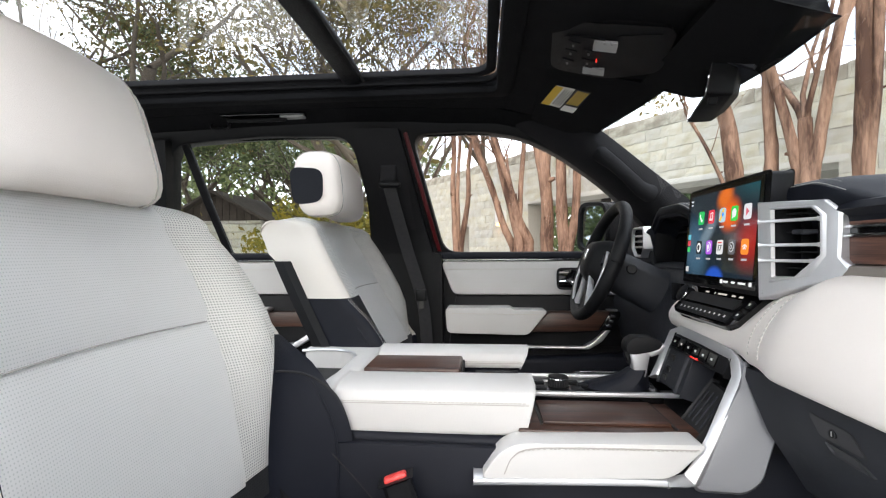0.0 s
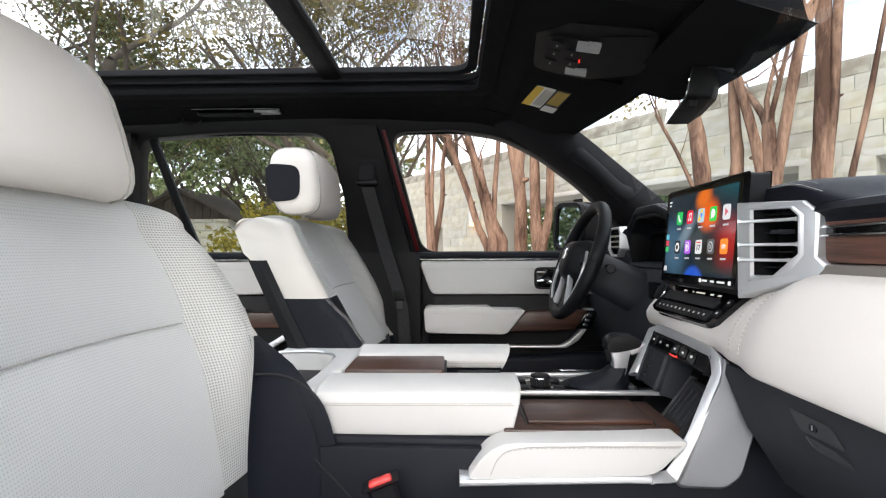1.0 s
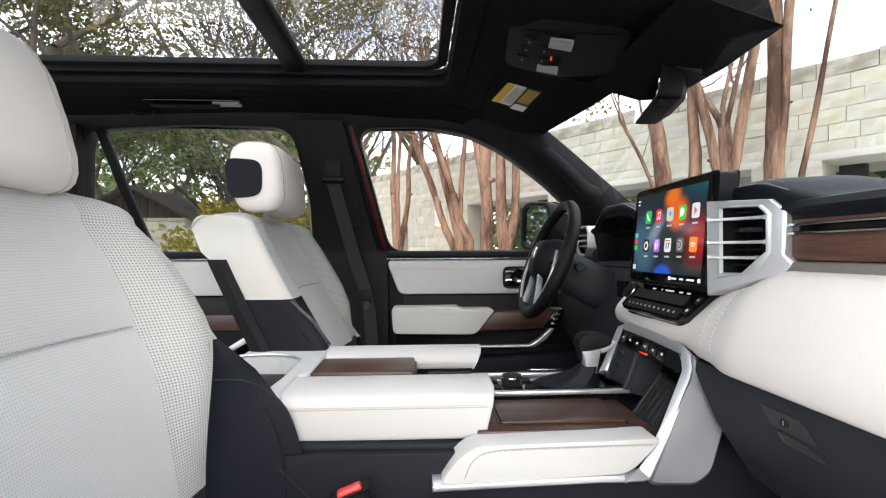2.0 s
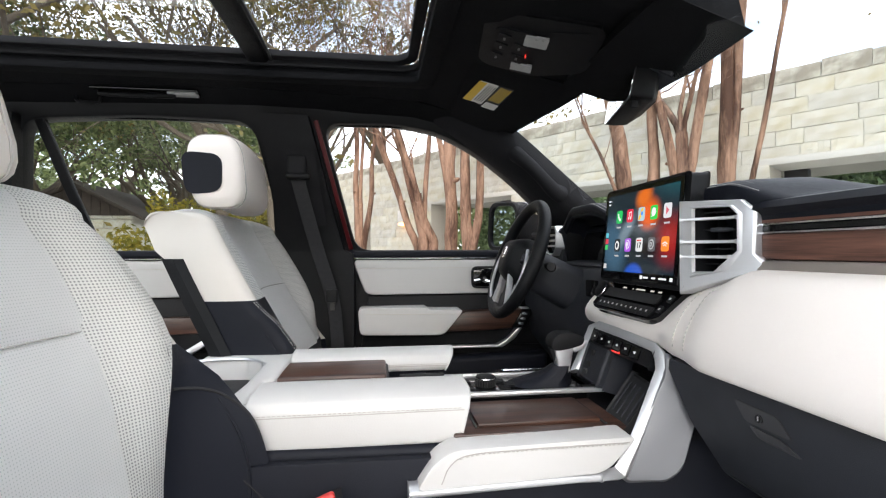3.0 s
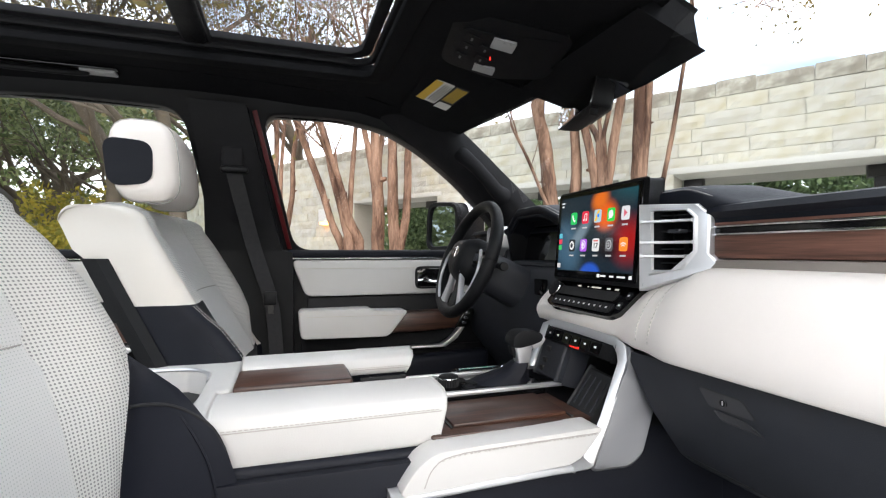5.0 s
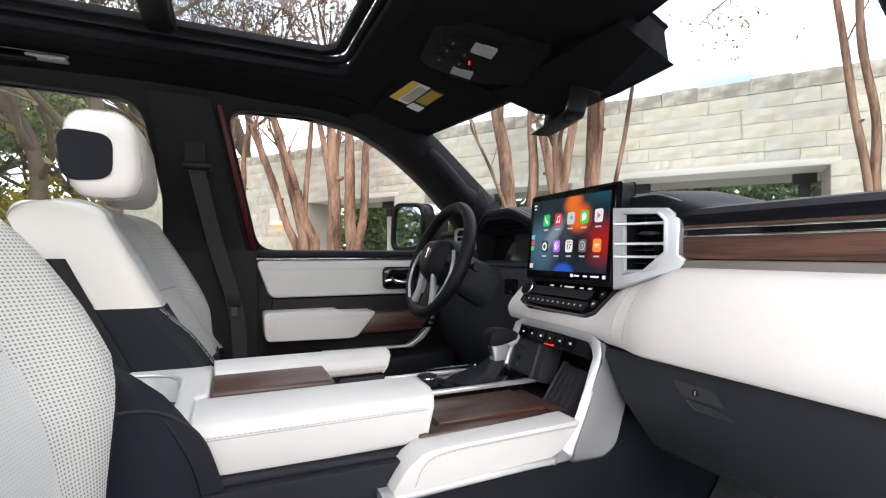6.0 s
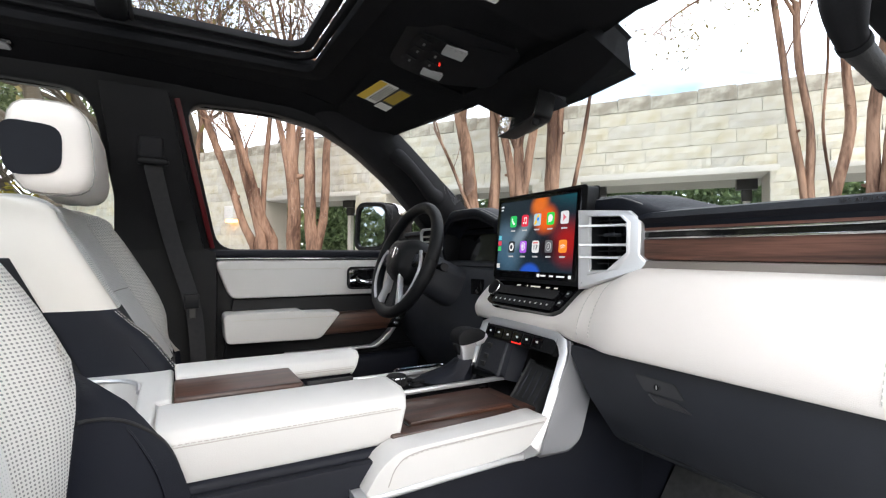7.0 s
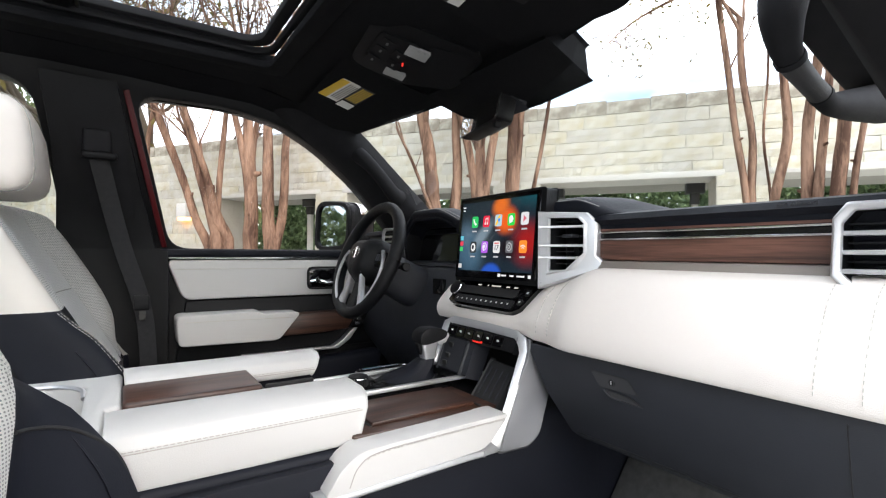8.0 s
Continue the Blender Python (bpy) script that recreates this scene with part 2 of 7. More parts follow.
mr2.inputs["To Min"].default_value, mr2.inputs["To Max"].default_value = 0.72, 1.18
sl.new(oi.outputs["Random"], mr_.inputs["Value"])
sl.new(mr_.outputs["Result"], hs.inputs["Value"])
sl.new(oi.outputs["Random"], mr2.inputs["Value"])
sl.new(mr2.outputs["Result"], hs.inputs["Saturation"])
sl.new(old, hs.inputs["Color"])
sl.new(hs.outputs["Color"], sb_.inputs["Base Color"])
STONE_REST = STONE_BLOCK.copy()
rn, rl = STONE_REST.node_tree.nodes, STONE_REST.node_tree.links
gi = rn.new("ShaderNodeNewGeometry")
for n in rn:
    if n.bl_idname == "ShaderNodeMapRange" and n.inputs["Value"].is_linked and n.inputs["Value"].links[0].from_node.bl_idname == "ShaderNodeObjectInfo":
        rl.new(gi.outputs["Random Per Island"], n.inputs["Value"])

# ---- mesh helpers ----
def smooth(me, angle=40):
    for p in me.polygons:
        p.use_smooth = True
    me.set_sharp_from_angle(angle=radians(angle))


def part(name, bm, mat, parent=None, label="", angle=40):
    """One bmesh as one mesh object, under a thing or a part."""
    me = bpy.data.meshes.new(name)
    bmesh.ops.recalc_face_normals(bm, faces=bm.faces)
    bm.to_mesh(me)
    bm.free()
    me.materials.append(mat)
    smooth(me, angle)
    ob = new(name, me)
    if parent:
        ob.parent = parent
    if label:
        ob["label"] = label
    return ob


def thing(name, label, category, at=(0, 0, 0), group="", kind=""):
    e = new(name)
    e.location = at
    e.empty_display_size = 0.05
    tagged(e, label, category, group, kind)
    return e


def local(ob, parent):
    """Meshes are written in world places: take the parent's place off again."""
    p = parent
    off = Vector((0, 0, 0))
    while p:
        off += p.location
        p = p.parent
    ob.location = -off
    return ob


def bevel(bm, r, seg=2, angle=30):
    bm.normal_update()
    es = [e for e in bm.edges if len(e.link_faces) == 2 and e.calc_face_angle(0) > radians(angle)]
    if r > 0 and es:
        bmesh.ops.bevel(bm, geom=es, offset=r, segments=seg, profile=0.5, affect="EDGES", clamp_overlap=True)
    return bm


def box(x0, x1, y0, y1, z0, z1, r=0.004, seg=2):
    bm = bmesh.new()
    bmesh.ops.create_cube(bm, size=1)
    for v in bm.verts:
        v.co = Vector(((x0 + x1) / 2 + v.co.x * (x1 - x0), (y0 + y1) / 2 + v.co.y * (y1 - y0), (z0 + z1) / 2 + v.co.z * (z1 - z0)))
    return bevel(bm, r, seg)


def prism(poly, axis, a, b, r=0.003, seg=2, to=None):
    """A polygon of two coordinates pushed along an axis from a to b. axis 'y': poly is (x, z); 'x': (y, z); 'z': (x, y). to: the polygon at b."""
    bm = bmesh.new()

    def at(p, d):
        return {"x": (d, p[0], p[1]), "y": (p[0], d, p[1]), "z": (p[0], p[1], d)}[axis]
    v0 = [bm.verts.new(at(p, a)) for p in poly]
    v1 = [bm.verts.new(at(p, b)) for p in (to or poly)]
    bm.faces.new(v0)
    bm.faces.new(v1)
    n = len(poly)
    for i in range(n):
        bm.faces.new((v0[i], v0[(i + 1) % n], v1[(i + 1) % n], v1[i]))
    bmesh.ops.recalc_face_normals(bm, faces=bm.faces)
    return bevel(bm, r, seg)


def loft(rings, caps=True, closed=True):
    bm = bmesh.new()
    vs = [[bm.verts.new(p) for p in ring] for ring in rings]
    for a, b in zip(vs, vs[1:]):
        n = len(a)
        for i in range(n if closed else n - 1):
            bm.faces.new((a[i], a[(i + 1) % n], b[(i + 1) % n], b[i]))
    if caps and closed:
        bm.faces.new(vs[0])
        bm.faces.new(list(reversed(vs[-1])))
    return bm


def tube(points, radius, sides=8, caps=True):
    """A round bar along points; radius one number or one a point."""
    pts = [Vector(p) for p in points]
    rad = radius if isinstance(radius, (list, tuple)) else [radius] * len(pts)
    rings, ref = [], None
    for i, p in enumerate(pts):
        d = (pts[min(i + 1, len(pts) - 1)] - pts[max(i - 1, 0)]).normalized()
        if ref is None:
            ref = d.orthogonal().normalized()
        ref = (ref - d * ref.dot(d)).normalized()
        o = d.cross(ref)
        rings.append([p + (ref * math.cos(2 * math.pi * k / sides) + o * math.sin(2 * math.pi * k / sides)) * rad[i] for k in range(sides)])
    return loft(rings, caps)


def spline(points, n=8):
    """Catmull-Rom through points."""
    P = [Vector(p) for p in points]
    P = [P[0] * 2 - P[1]] + P + [P[-1] * 2 - P[-2]]
    out = []
    for i in range(1, len(P) - 2):
        a, b, c, d = P[i - 1:i + 3]
        for k in range(n):
            t = k / n
            out.append(0.5 * (2 * b + (c - a) * t + (2 * a - 5 * b + 4 * c - d) * t * t + (3 * b - a - 3 * c + d) * t ** 3))
    out.append(P[-2])
    return out


def band(points, width, normal, thick=0.002):
    """A flat strap along points: width across, thick along the normal."""
    pts, nn = [Vector(p) for p in points], Vector(normal).normalized()
    rings = []
    for i, p in enumerate(pts):
        d = (pts[min(i + 1, len(pts) - 1)] - pts[max(i - 1, 0)]).normalized()
        s = d.cross(nn).normalized() * width / 2
        t = s.cross(d).normalized() * thick / 2
        rings.append([p + s + t, p - s + t, p - s - t, p + s - t])
    return loft(rings)


def sheet(f, us, vs, thick=0.0):
    """A surface f(u, v) over two lists, with a UV map in metres; thick: a shell."""
    bm = bmesh.new()
    g = [[bm.verts.new(f(u, v)) for v in vs] for u in us]
    uvl = bm.loops.layers.uv.new("UVMap")
    for i in range(len(us) - 1):
        for j in range(len(vs) - 1):
            fc = bm.faces.new((g[i][j], g[i + 1][j], g[i + 1][j + 1], g[i][j + 1]))
            for lp, (a, b) in zip(fc.loops, ((i, j), (i + 1, j), (i + 1, j + 1), (i, j + 1))):
                lp[uvl].uv = (us[a], vs[b])
    if thick:
        bmesh.ops.solidify(bm, geom=bm.faces[:], thickness=thick)
    return bm


def stitches(points, mat_len=0.006, gap=0.003, r=0.0007):
    """Short thread stitches along a seam, in one mesh."""
    bm = bmesh.new()
    pts = [Vector(p) for p in points]
    carry = 0.0
    for a, b in zip(pts, pts[1:]):
        L = (b - a).length
        if L < 1e-6:
            continue
        d = (b - a) / L
        s = carry
        while s + mat_len < L:
            p, q = a + d * s, a + d * (s + mat_len)
            o = d.orthogonal().normalized() * r
            w = d.cross(o)
            A = [bm.verts.new(p + x) for x in (o, w, -o, -w)]
            B = [bm.verts.new(q + x) for x in (o, w, -o, -w)]
            for i in range(4):
                bm.faces.new((A[i], A[(i + 1) % 4], B[(i + 1) % 4], B[i]))
            s += mat_len + gap
        carry = max(0.0, s - L)
    return bm


def join(*bms):
    out = bmesh.new()
    for b in bms:
        me = bpy.data.meshes.new("t")
        b.to_mesh(me)
        b.free()
        out.from_mesh(me)
        bpy.data.meshes.remove(me)
    return out


def moved(bm, m):
    bmesh.ops.transform(bm, matrix=m, verts=bm.verts)
    return bm


def disc(r, depth, m, sides=24, rim=0.0):
    bm = bmesh.new()
    bmesh.ops.create_cone(bm, cap_ends=True, segments=sides, radius1=r, radius2=r, depth=depth)
    bevel(bm, rim, 2, 60)
    return moved(bm, m)


def lerp(a, b, t):
    return a + (b - a) * t


def curve1(keys, t):
    """Smooth value through (t, value) keys."""
    for (t0, v0), (t1, v1) in zip(keys, keys[1:]):
        if t <= t1:
            k = min(1, max(0, (t - t0) / (t1 - t0)))
            return lerp(v0, v1, k * k * (3 - 2 * k))
    return keys[-1][1]


def flow(keys, t):
    """A smooth curve through (t, value) keys with no flat steps."""
    n = len(keys)
    if t <= keys[0][0]:
        return keys[0][1]
    for i in range(n - 1):
        (t0, v0), (t1, v1) = keys[i], keys[i + 1]
        if t <= t1:
            (ta, va), (tb, vb) = keys[max(0, i - 1)], keys[min(n - 1, i + 2)]
            h = t1 - t0
            m0 = (v1 - va) / (t1 - ta) * h
            m1 = (vb - v0) / (tb - t0) * h
            k = (t - t0) / h
            return (2 * k ** 3 - 3 * k * k + 1) * v0 + (k ** 3 - 2 * k * k + k) * m0 + (3 * k * k - 2 * k ** 3) * v1 + (k ** 3 - k * k) * m1
    return keys[-1][1]


def spread(a, b, n):
    return [a + (b - a) * i / n for i in range(n + 1)]

# ---- outside: ground, stone wall, trees ----
def plan(az, d):
    """A place on the plan by bearing from straight across the truck and distance."""
    return (-0.1 + d * math.sin(radians(az)), -1.0 + d * math.cos(radians(az)))


rng = random.Random(7)
ground = tagged(part("ground", sheet(lambda u, v: (u, v, 0.0), spread(-600, 600, 24), spread(-600, 600, 24)), BOUNCE_GROUND), "unseen ground, made pale to bounce light, reaching to the horizon", "ground", kind="structure")

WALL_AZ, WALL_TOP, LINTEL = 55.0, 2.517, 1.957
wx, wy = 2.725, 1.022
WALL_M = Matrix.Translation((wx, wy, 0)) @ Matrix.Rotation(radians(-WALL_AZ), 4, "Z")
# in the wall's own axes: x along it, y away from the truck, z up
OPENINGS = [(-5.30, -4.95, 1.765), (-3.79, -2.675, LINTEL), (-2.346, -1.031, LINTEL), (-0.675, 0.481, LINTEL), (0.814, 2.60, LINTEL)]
X0, X1 = -7.6, 4.4
wall = thing("wall_stone", "tall pale limestone block wall with wide openings", "wall", kind="structure")
wall.matrix_world = WALL_M


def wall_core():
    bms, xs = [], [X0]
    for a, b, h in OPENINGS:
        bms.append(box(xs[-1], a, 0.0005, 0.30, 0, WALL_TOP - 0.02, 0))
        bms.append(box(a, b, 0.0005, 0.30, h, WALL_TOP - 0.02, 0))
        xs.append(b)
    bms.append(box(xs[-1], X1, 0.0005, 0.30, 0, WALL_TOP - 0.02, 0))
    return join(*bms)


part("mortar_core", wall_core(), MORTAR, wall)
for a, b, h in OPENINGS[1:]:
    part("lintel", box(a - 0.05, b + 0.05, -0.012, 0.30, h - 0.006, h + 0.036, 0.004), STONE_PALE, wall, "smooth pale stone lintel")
    part("soffit", box(a - 0.06, b + 0.06, 0.30, 0.8, h + 0.0, h + 0.07, 0), SOFFIT, wall, "soffit behind the opening, greyed for its shade")

ground_2 = tagged(part("pavement", box(X0, X1, -0.3, 1.7, -0.02, 0.10, 0.01), STONE_PALE), "pale paved walk along the stone wall", "pavement", kind="structure")
ground_2.matrix_world = WALL_M


def steel_post(x):
    p = thing("steel_post", "pale steel post with a dark bronze cap under the lintel", "post", group="posts in the openings")
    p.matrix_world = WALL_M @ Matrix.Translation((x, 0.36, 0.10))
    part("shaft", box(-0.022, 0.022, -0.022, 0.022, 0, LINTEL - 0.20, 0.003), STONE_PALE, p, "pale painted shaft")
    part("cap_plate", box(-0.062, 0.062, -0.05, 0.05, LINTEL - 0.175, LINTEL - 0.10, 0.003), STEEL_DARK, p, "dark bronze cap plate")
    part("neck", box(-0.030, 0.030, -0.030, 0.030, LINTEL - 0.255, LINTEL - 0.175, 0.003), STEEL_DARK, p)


for x in (-3.0, -1.75, -0.60, 0.40, 2.1):
    steel_post(x)


def leaf_cloud(name, blobs, count, size, mat, flat=0.0, seed=1):
    """Many small bent leaves scattered in ellipsoid clumps: (x, y, z, rx, ry, rz)."""
    r = np.random.RandomState(seed)
    w = np.array([b[3] * b[4] * b[5] for b in blobs]) ** 0.7
    idx = r.choice(len(blobs), count, p=w / w.sum())
    B = np.array(blobs)[idx]
    d = r.normal(size=(count, 3))
    d /= np.linalg.norm(d, axis=1)[:, None]
    rad = r.uniform(0.25, 1.0, (count, 1)) ** 0.45
    c = B[:, :3] + d * rad * B[:, 3:]
    u = r.normal(size=(count, 3))
    u /= np.linalg.norm(u, axis=1)[:, None]
    v = np.cross(u, r.normal(size=(count, 3)))
    v /= np.linalg.norm(v, axis=1)[:, None]
    s = size * r.uniform(0.6, 1.4, (count, 1))
    V = np.stack([c - u * s, c + v * s * 0.45, c + u * s, c - v * s * 0.45], 1).reshape(-1, 3)
    me = bpy.data.meshes.new(name)
    F = np.arange(count * 4).reshape(-1, 4)
    me.from_pydata(V.tolist(), [], F.tolist())
    me.materials.append(mat)
    return me


def branch_mesh(name, paths, mat, sides=6):
    """All limbs of one tree in one mesh; paths: (points, radii)."""
    V, F = [], []
    for pts, rad in paths:
        k = sides if rad[0] > 0.03 else 4 if rad[0] > 0.008 else 3
        base, ref = len(V), None
        n = len(pts)
        for i, p in enumerate(pts):
            d = (pts[min(i + 1, n - 1)] - pts[max(i - 1, 0)]).normalized()
            if ref is None:
                ref = d.orthogonal().normalized()
            ref = (ref - d * ref.dot(d)).normalized()
            o = d.cross(ref)
            for j in range(k):
                a = 2 * math.pi * j / k
                q = p + (ref * math.cos(a) + o * math.sin(a)) * rad[i] * (1 + 0.10 * math.sin(3 * a + i * 0.7))
                V.append(q[:])
        for i in range(n - 1):
            for j in range(k):
                a, b = base + i * k + j, base + i * k + (j + 1) % k
                F.append((a, b, b + k, a + k))
    me = bpy.data.meshes.new(name)
    me.from_pydata(V, [], F)
    me.materials.append(mat)
    for p in me.polygons:
        p.use_smooth = True
    return me


def grow(paths, tips, p, d, r, length, depth, R, spreadk=0.6, up=0.15):
    """One limb with its side limbs."""
    n = 5 if depth > 1 else 4
    pts, rad, dd = [Vector(p)], [r], Vector(d).normalized()
    for i in range(n):
        dd = (dd + Vector((R.gauss(0, 1), R.gauss(0, 1), R.gauss(0, 1))) * 0.11 + Vector((0, 0, up * 0.3))).normalized()
        pts.append(pts[-1] + dd * length / n)
        rad.append(r * (1 - 0.55 * (i + 1) / n))
    paths.append((pts, rad))
    if depth == 0:
        tips.append(pts[-1])
        return
    kids = R.choice((2, 3)) if depth > 1 else 3
    for k in range(kids):
        i = R.randint(2, n)
        side = Vector((R.gauss(0, 1), R.gauss(0, 1), R.gauss(0, 0.6)))
        side = (side - dd * side.dot(dd)).normalized()
        nd = (dd + side * spreadk * R.uniform(0.7, 1.4)).normalized()
        grow(paths, tips, pts[i], nd, rad[i] * R.uniform(0.55, 0.8), length * R.uniform(0.6, 0.85), depth - 1, R, spreadk, up)


def plan8(az, d):
    """The same from the place where the camera ends."""
    return (-0.24 + d * math.sin(radians(az)), -0.95 + d * math.cos(radians(az)))


def P8(x):
    return 34.05 + math.degrees(math.atan((x - 784) / 838))


def slender_tree(stems, label, seed, depth=4, leaves=260, limb=0.75, top_r=0.62, spray=()):
    """A many-stemmed tree: stems are (foot, distance, radius, head, head height, bow); spray: a long leafy twig."""
    R = random.Random(seed)
    paths, tips = [], []
    d0 = stems[0][1]
    bx, by = plan8(P8(stems[0][0]), d0)
    for p0, d, r, p1, h, bow in stems:
        a = plan8(P8(p0), d)
        keys = [Vector((a[0], a[1], -0.05)), Vector((a[0] + R.gauss(0, 0.015), a[1] + R.gauss(0, 0.015), 0.7)), Vector((a[0], a[1], 1.38))]
        for k in (1, 2, 3, 4):
            t = k / 4
            b = plan8(P8(lerp(p0, p1, t) + bow * math.sin(math.pi * t)), d)
            j = 0.012 if k < 4 else 0
            keys.append(Vector((b[0] + R.gauss(0, j), b[1] + R.gauss(0, j), lerp(1.38, h, t))))
        pts = spline(keys, 4)
        n = len(pts)
        rad = [r * (1.22 - 0.22 * min(1, i / 4)) * (1 - (1 - top_r) * max(0, i - 8) / (n - 9)) * R.uniform(0.93, 1.07) for i in range(n)]
        paths.append((pts, rad))
        dd = (pts[-1] - pts[-4]).normalized()
        if R.random() < 0.6:
            side = Vector((R.gauss(0, 1), R.gauss(0, 1), 0.9)).normalized()
            grow(paths, tips, pts[19], dd * 0.8 + side * 0.8, rad[19] * R.uniform(0.18, 0.30), limb * R.uniform(0.4, 0.6), 1, R)
        # a knot where a limb was cut
        q = pts[R.randint(12, 17)]
        side = Vector((R.gauss(0, 1), R.gauss(0, 1), 0.5)).normalized()
        paths.append(([q, q + side * r * 1.2, q + side * r * 1.7], [r * 0.5, r * 0.40, r * 0.25]))
        for q in range(3):
            side = Vector((R.gauss(0, 1), R.gauss(0, 1), 0.2)).normalized()
            grow(paths, tips, pts[-1 - q], dd + side * R.uniform(0.3, 0.7), rad[-1] * R.uniform(0.5, 0.8), limb * R.uniform(0.8, 1.2), depth, R)
    if spray:
        pts = spline([Vector((*plan8(P8(p), d0), z)) for p, z in spray], 6)
        paths.append((pts, [lerp(0.014, 0.003, i / (len(pts) - 1)) for i in range(len(pts))]))
        for q in pts[5:]:
            grow(paths, tips, q, Vector((R.gauss(0, 1), R.gauss(0, 1), R.uniform(-1.1, 0.3))), 0.003, R.uniform(0.10, 0.24), 1, R, 0.7, 0.0)
    off = Vector((bx, by, 0))
    t = thing("tree", label, "tree", off, group="slender trees before the wall")
    tr = new("trunk", branch_mesh("trunk", paths, BARK, 11))
    local(tr, t)
    tr.parent = t
    if leaves and tips:
        bl = [(*p, 0.07, 0.07, 0.06) for p in tips]
        cr = new("crown", leaf_cloud("crown", bl, leaves * 5, 0.013, LEAF_THIN, seed=seed))
        cr.parent = t
        local(cr, t)
        cr["label"] = "sparse autumn leaves"
    return t


# seen through the windscreen
slender_tree([(792, 3.15, 0.056, 742, 2.40, -4), (806, 3.2, 0.042, 806, 2.5, 6), (798, 3.1, 0.014, 700, 2.25, 4)], "slender tree with smooth peeling brown bark by the stone wall", 3, leaves=110)
slender_tree([(848, 3.15, 0.048, 849, 2.12, 0), (848, 3.15, 0.034, 806, 2.5, 6), (850, 3.15, 0.036, 896, 2.7, -4)], "forked slender tree with reddish bark", 5, leaves=110)
slender_tree([(903, 3.3, 0.041, 909, 3.1, 0), (910, 3.3, 0.026, 935, 3.1, -6)], "straight slender tree with reddish bark", 8, leaves=90, top_r=0.85)
slender_tree([(926, 3.1, 0.016, 990, 2.8, -4)], "thin leaning sapling with brown bark", 9, depth=2, leaves=50)
slender_tree([(1325, 3.1, 0.021, 1268, 2.95, 6), (1349, 3.1, 0.023, 1310, 2.75, -4), (1353, 3.12, 0.025, 1392, 2.75, 22)], "many-stemmed slender tree with peeling bark", 13, leaves=330, limb=0.7, top_r=0.8, spray=((1270, 2.92), (1225, 2.96), (1170, 2.92), (1115, 2.84), (1075, 2.74)))
slender_tree([(1426, 3.15, 0.032, 1462, 2.9, -12), (1434, 3.15, 0.026, 1496, 2.8, -8)], "pair of slender stems with brown bark", 15, leaves=200)
slender_tree([(1471, 3.05, 0.034, 1506, 2.8, 0), (1480, 3.05, 0.020, 1562, 2.4, -4)], "many-stemmed slender tree with peeling bark", 17, leaves=220)
slender_tree([(1369, 3.4, 0.010, 1360, 2.9, 0)], "thin grey sapling by the wall", 19, depth=2, leaves=40)
# seen through the driver's window
slender_tree([(373, 4.3, 0.034, 258, 2.65, 4)], "leaning slender tree with reddish bark", 21, leaves=200, top_r=0.8)
slender_tree([(402, 4.2, 0.050, 368, 1.95, 0), (388, 4.2, 0.040, 300, 2.75, 10), (372, 4.22, 0.026, 398, 2.65, 4)], "forked slender tree with reddish bark", 22, leaves=200, top_r=0.75)
slender_tree([(443, 4.1, 0.058, 434, 2.7, 4), (440, 4.1, 0.034, 400, 2.7, 12), (441, 4.15, 0.032, 462, 2.7, -6)], "thick many-stemmed tree with reddish bark", 23, leaves=220)
slender_tree([(479, 4.05, 0.054, 466, 2.7, -4), (484, 4.05, 0.040, 512, 2.6, 6)], "slender tree with reddish bark", 25, leaves=200)
slender_tree([(236, 4.6, 0.030, 268, 2.6, 0), (232, 4.6, 0.024, 240, 2.7, -4), (226, 4.6, 0.034, 214, 2.8, 0)], "thin crooked many-stemmed tree with dark bark", 27, leaves=260)


def oak(az, d, h, seed, label, leaves=5000, r=0.2, spread_r=2.2, mat=None, size=0.07, group="broad trees beyond the truck", depth=3):
    """A broad tree with crooked limbs and an uneven crown."""
    R = random.Random(seed)
    x, y = plan(az, d)
    paths, tips = [], []
    keys = [Vector((x + R.gauss(0, 0.1) * k, y + R.gauss(0, 0.1) * k, -0.05 + h * 0.45 * k / 3)) for k in range(4)]
    pts = spline(keys, 4)
    paths.append((pts, [r * (1.2 - 0.5 * i / (len(pts) - 1)) for i in range(len(pts))]))
    for q in range(6):
        a = 2 * math.pi * (q + R.random()) / 6
        grow(paths, tips, pts[-1 - q], Vector((math.cos(a), math.sin(a), R.uniform(0.4, 1.2))), r * 0.45, spread_r * R.uniform(0.7, 1.1), depth, R, 0.7, 0.2)
    t = thing("tree", label, "tree", (x, y, 0), group=group)
    tr = new("trunk", branch_mesh("trunk", paths, BARK_GREY, 7))
    tr.parent = t
    local(tr, t)
    if leaves:
        bl = [(*p, R.uniform(0.25, 0.55), R.uniform(0.25, 0.55), R.uniform(0.2, 0.4)) for p in tips]
        cr = new("crown", leaf_cloud("crown", bl, leaves, size, mat or LEAF_OAK, seed=seed))
        cr.parent = t
        local(cr, t)
    return t


# behind, through the rear window, and over the roof glass
for k, (az, d, h) in enumerate(((-40, 16, 6.5), (-31, 19, 7.5), (-21, 15, 7.0), (-16, 15, 6.5), (-46, 14, 7), (-26, 22, 9), (-12, 20, 8), (-61, 13, 7), (-68, 11, 6))):
    oak(az, d, h, 40 + k, "broad evergreen oak with dense green crown", 9000, 0.22, 2.6)
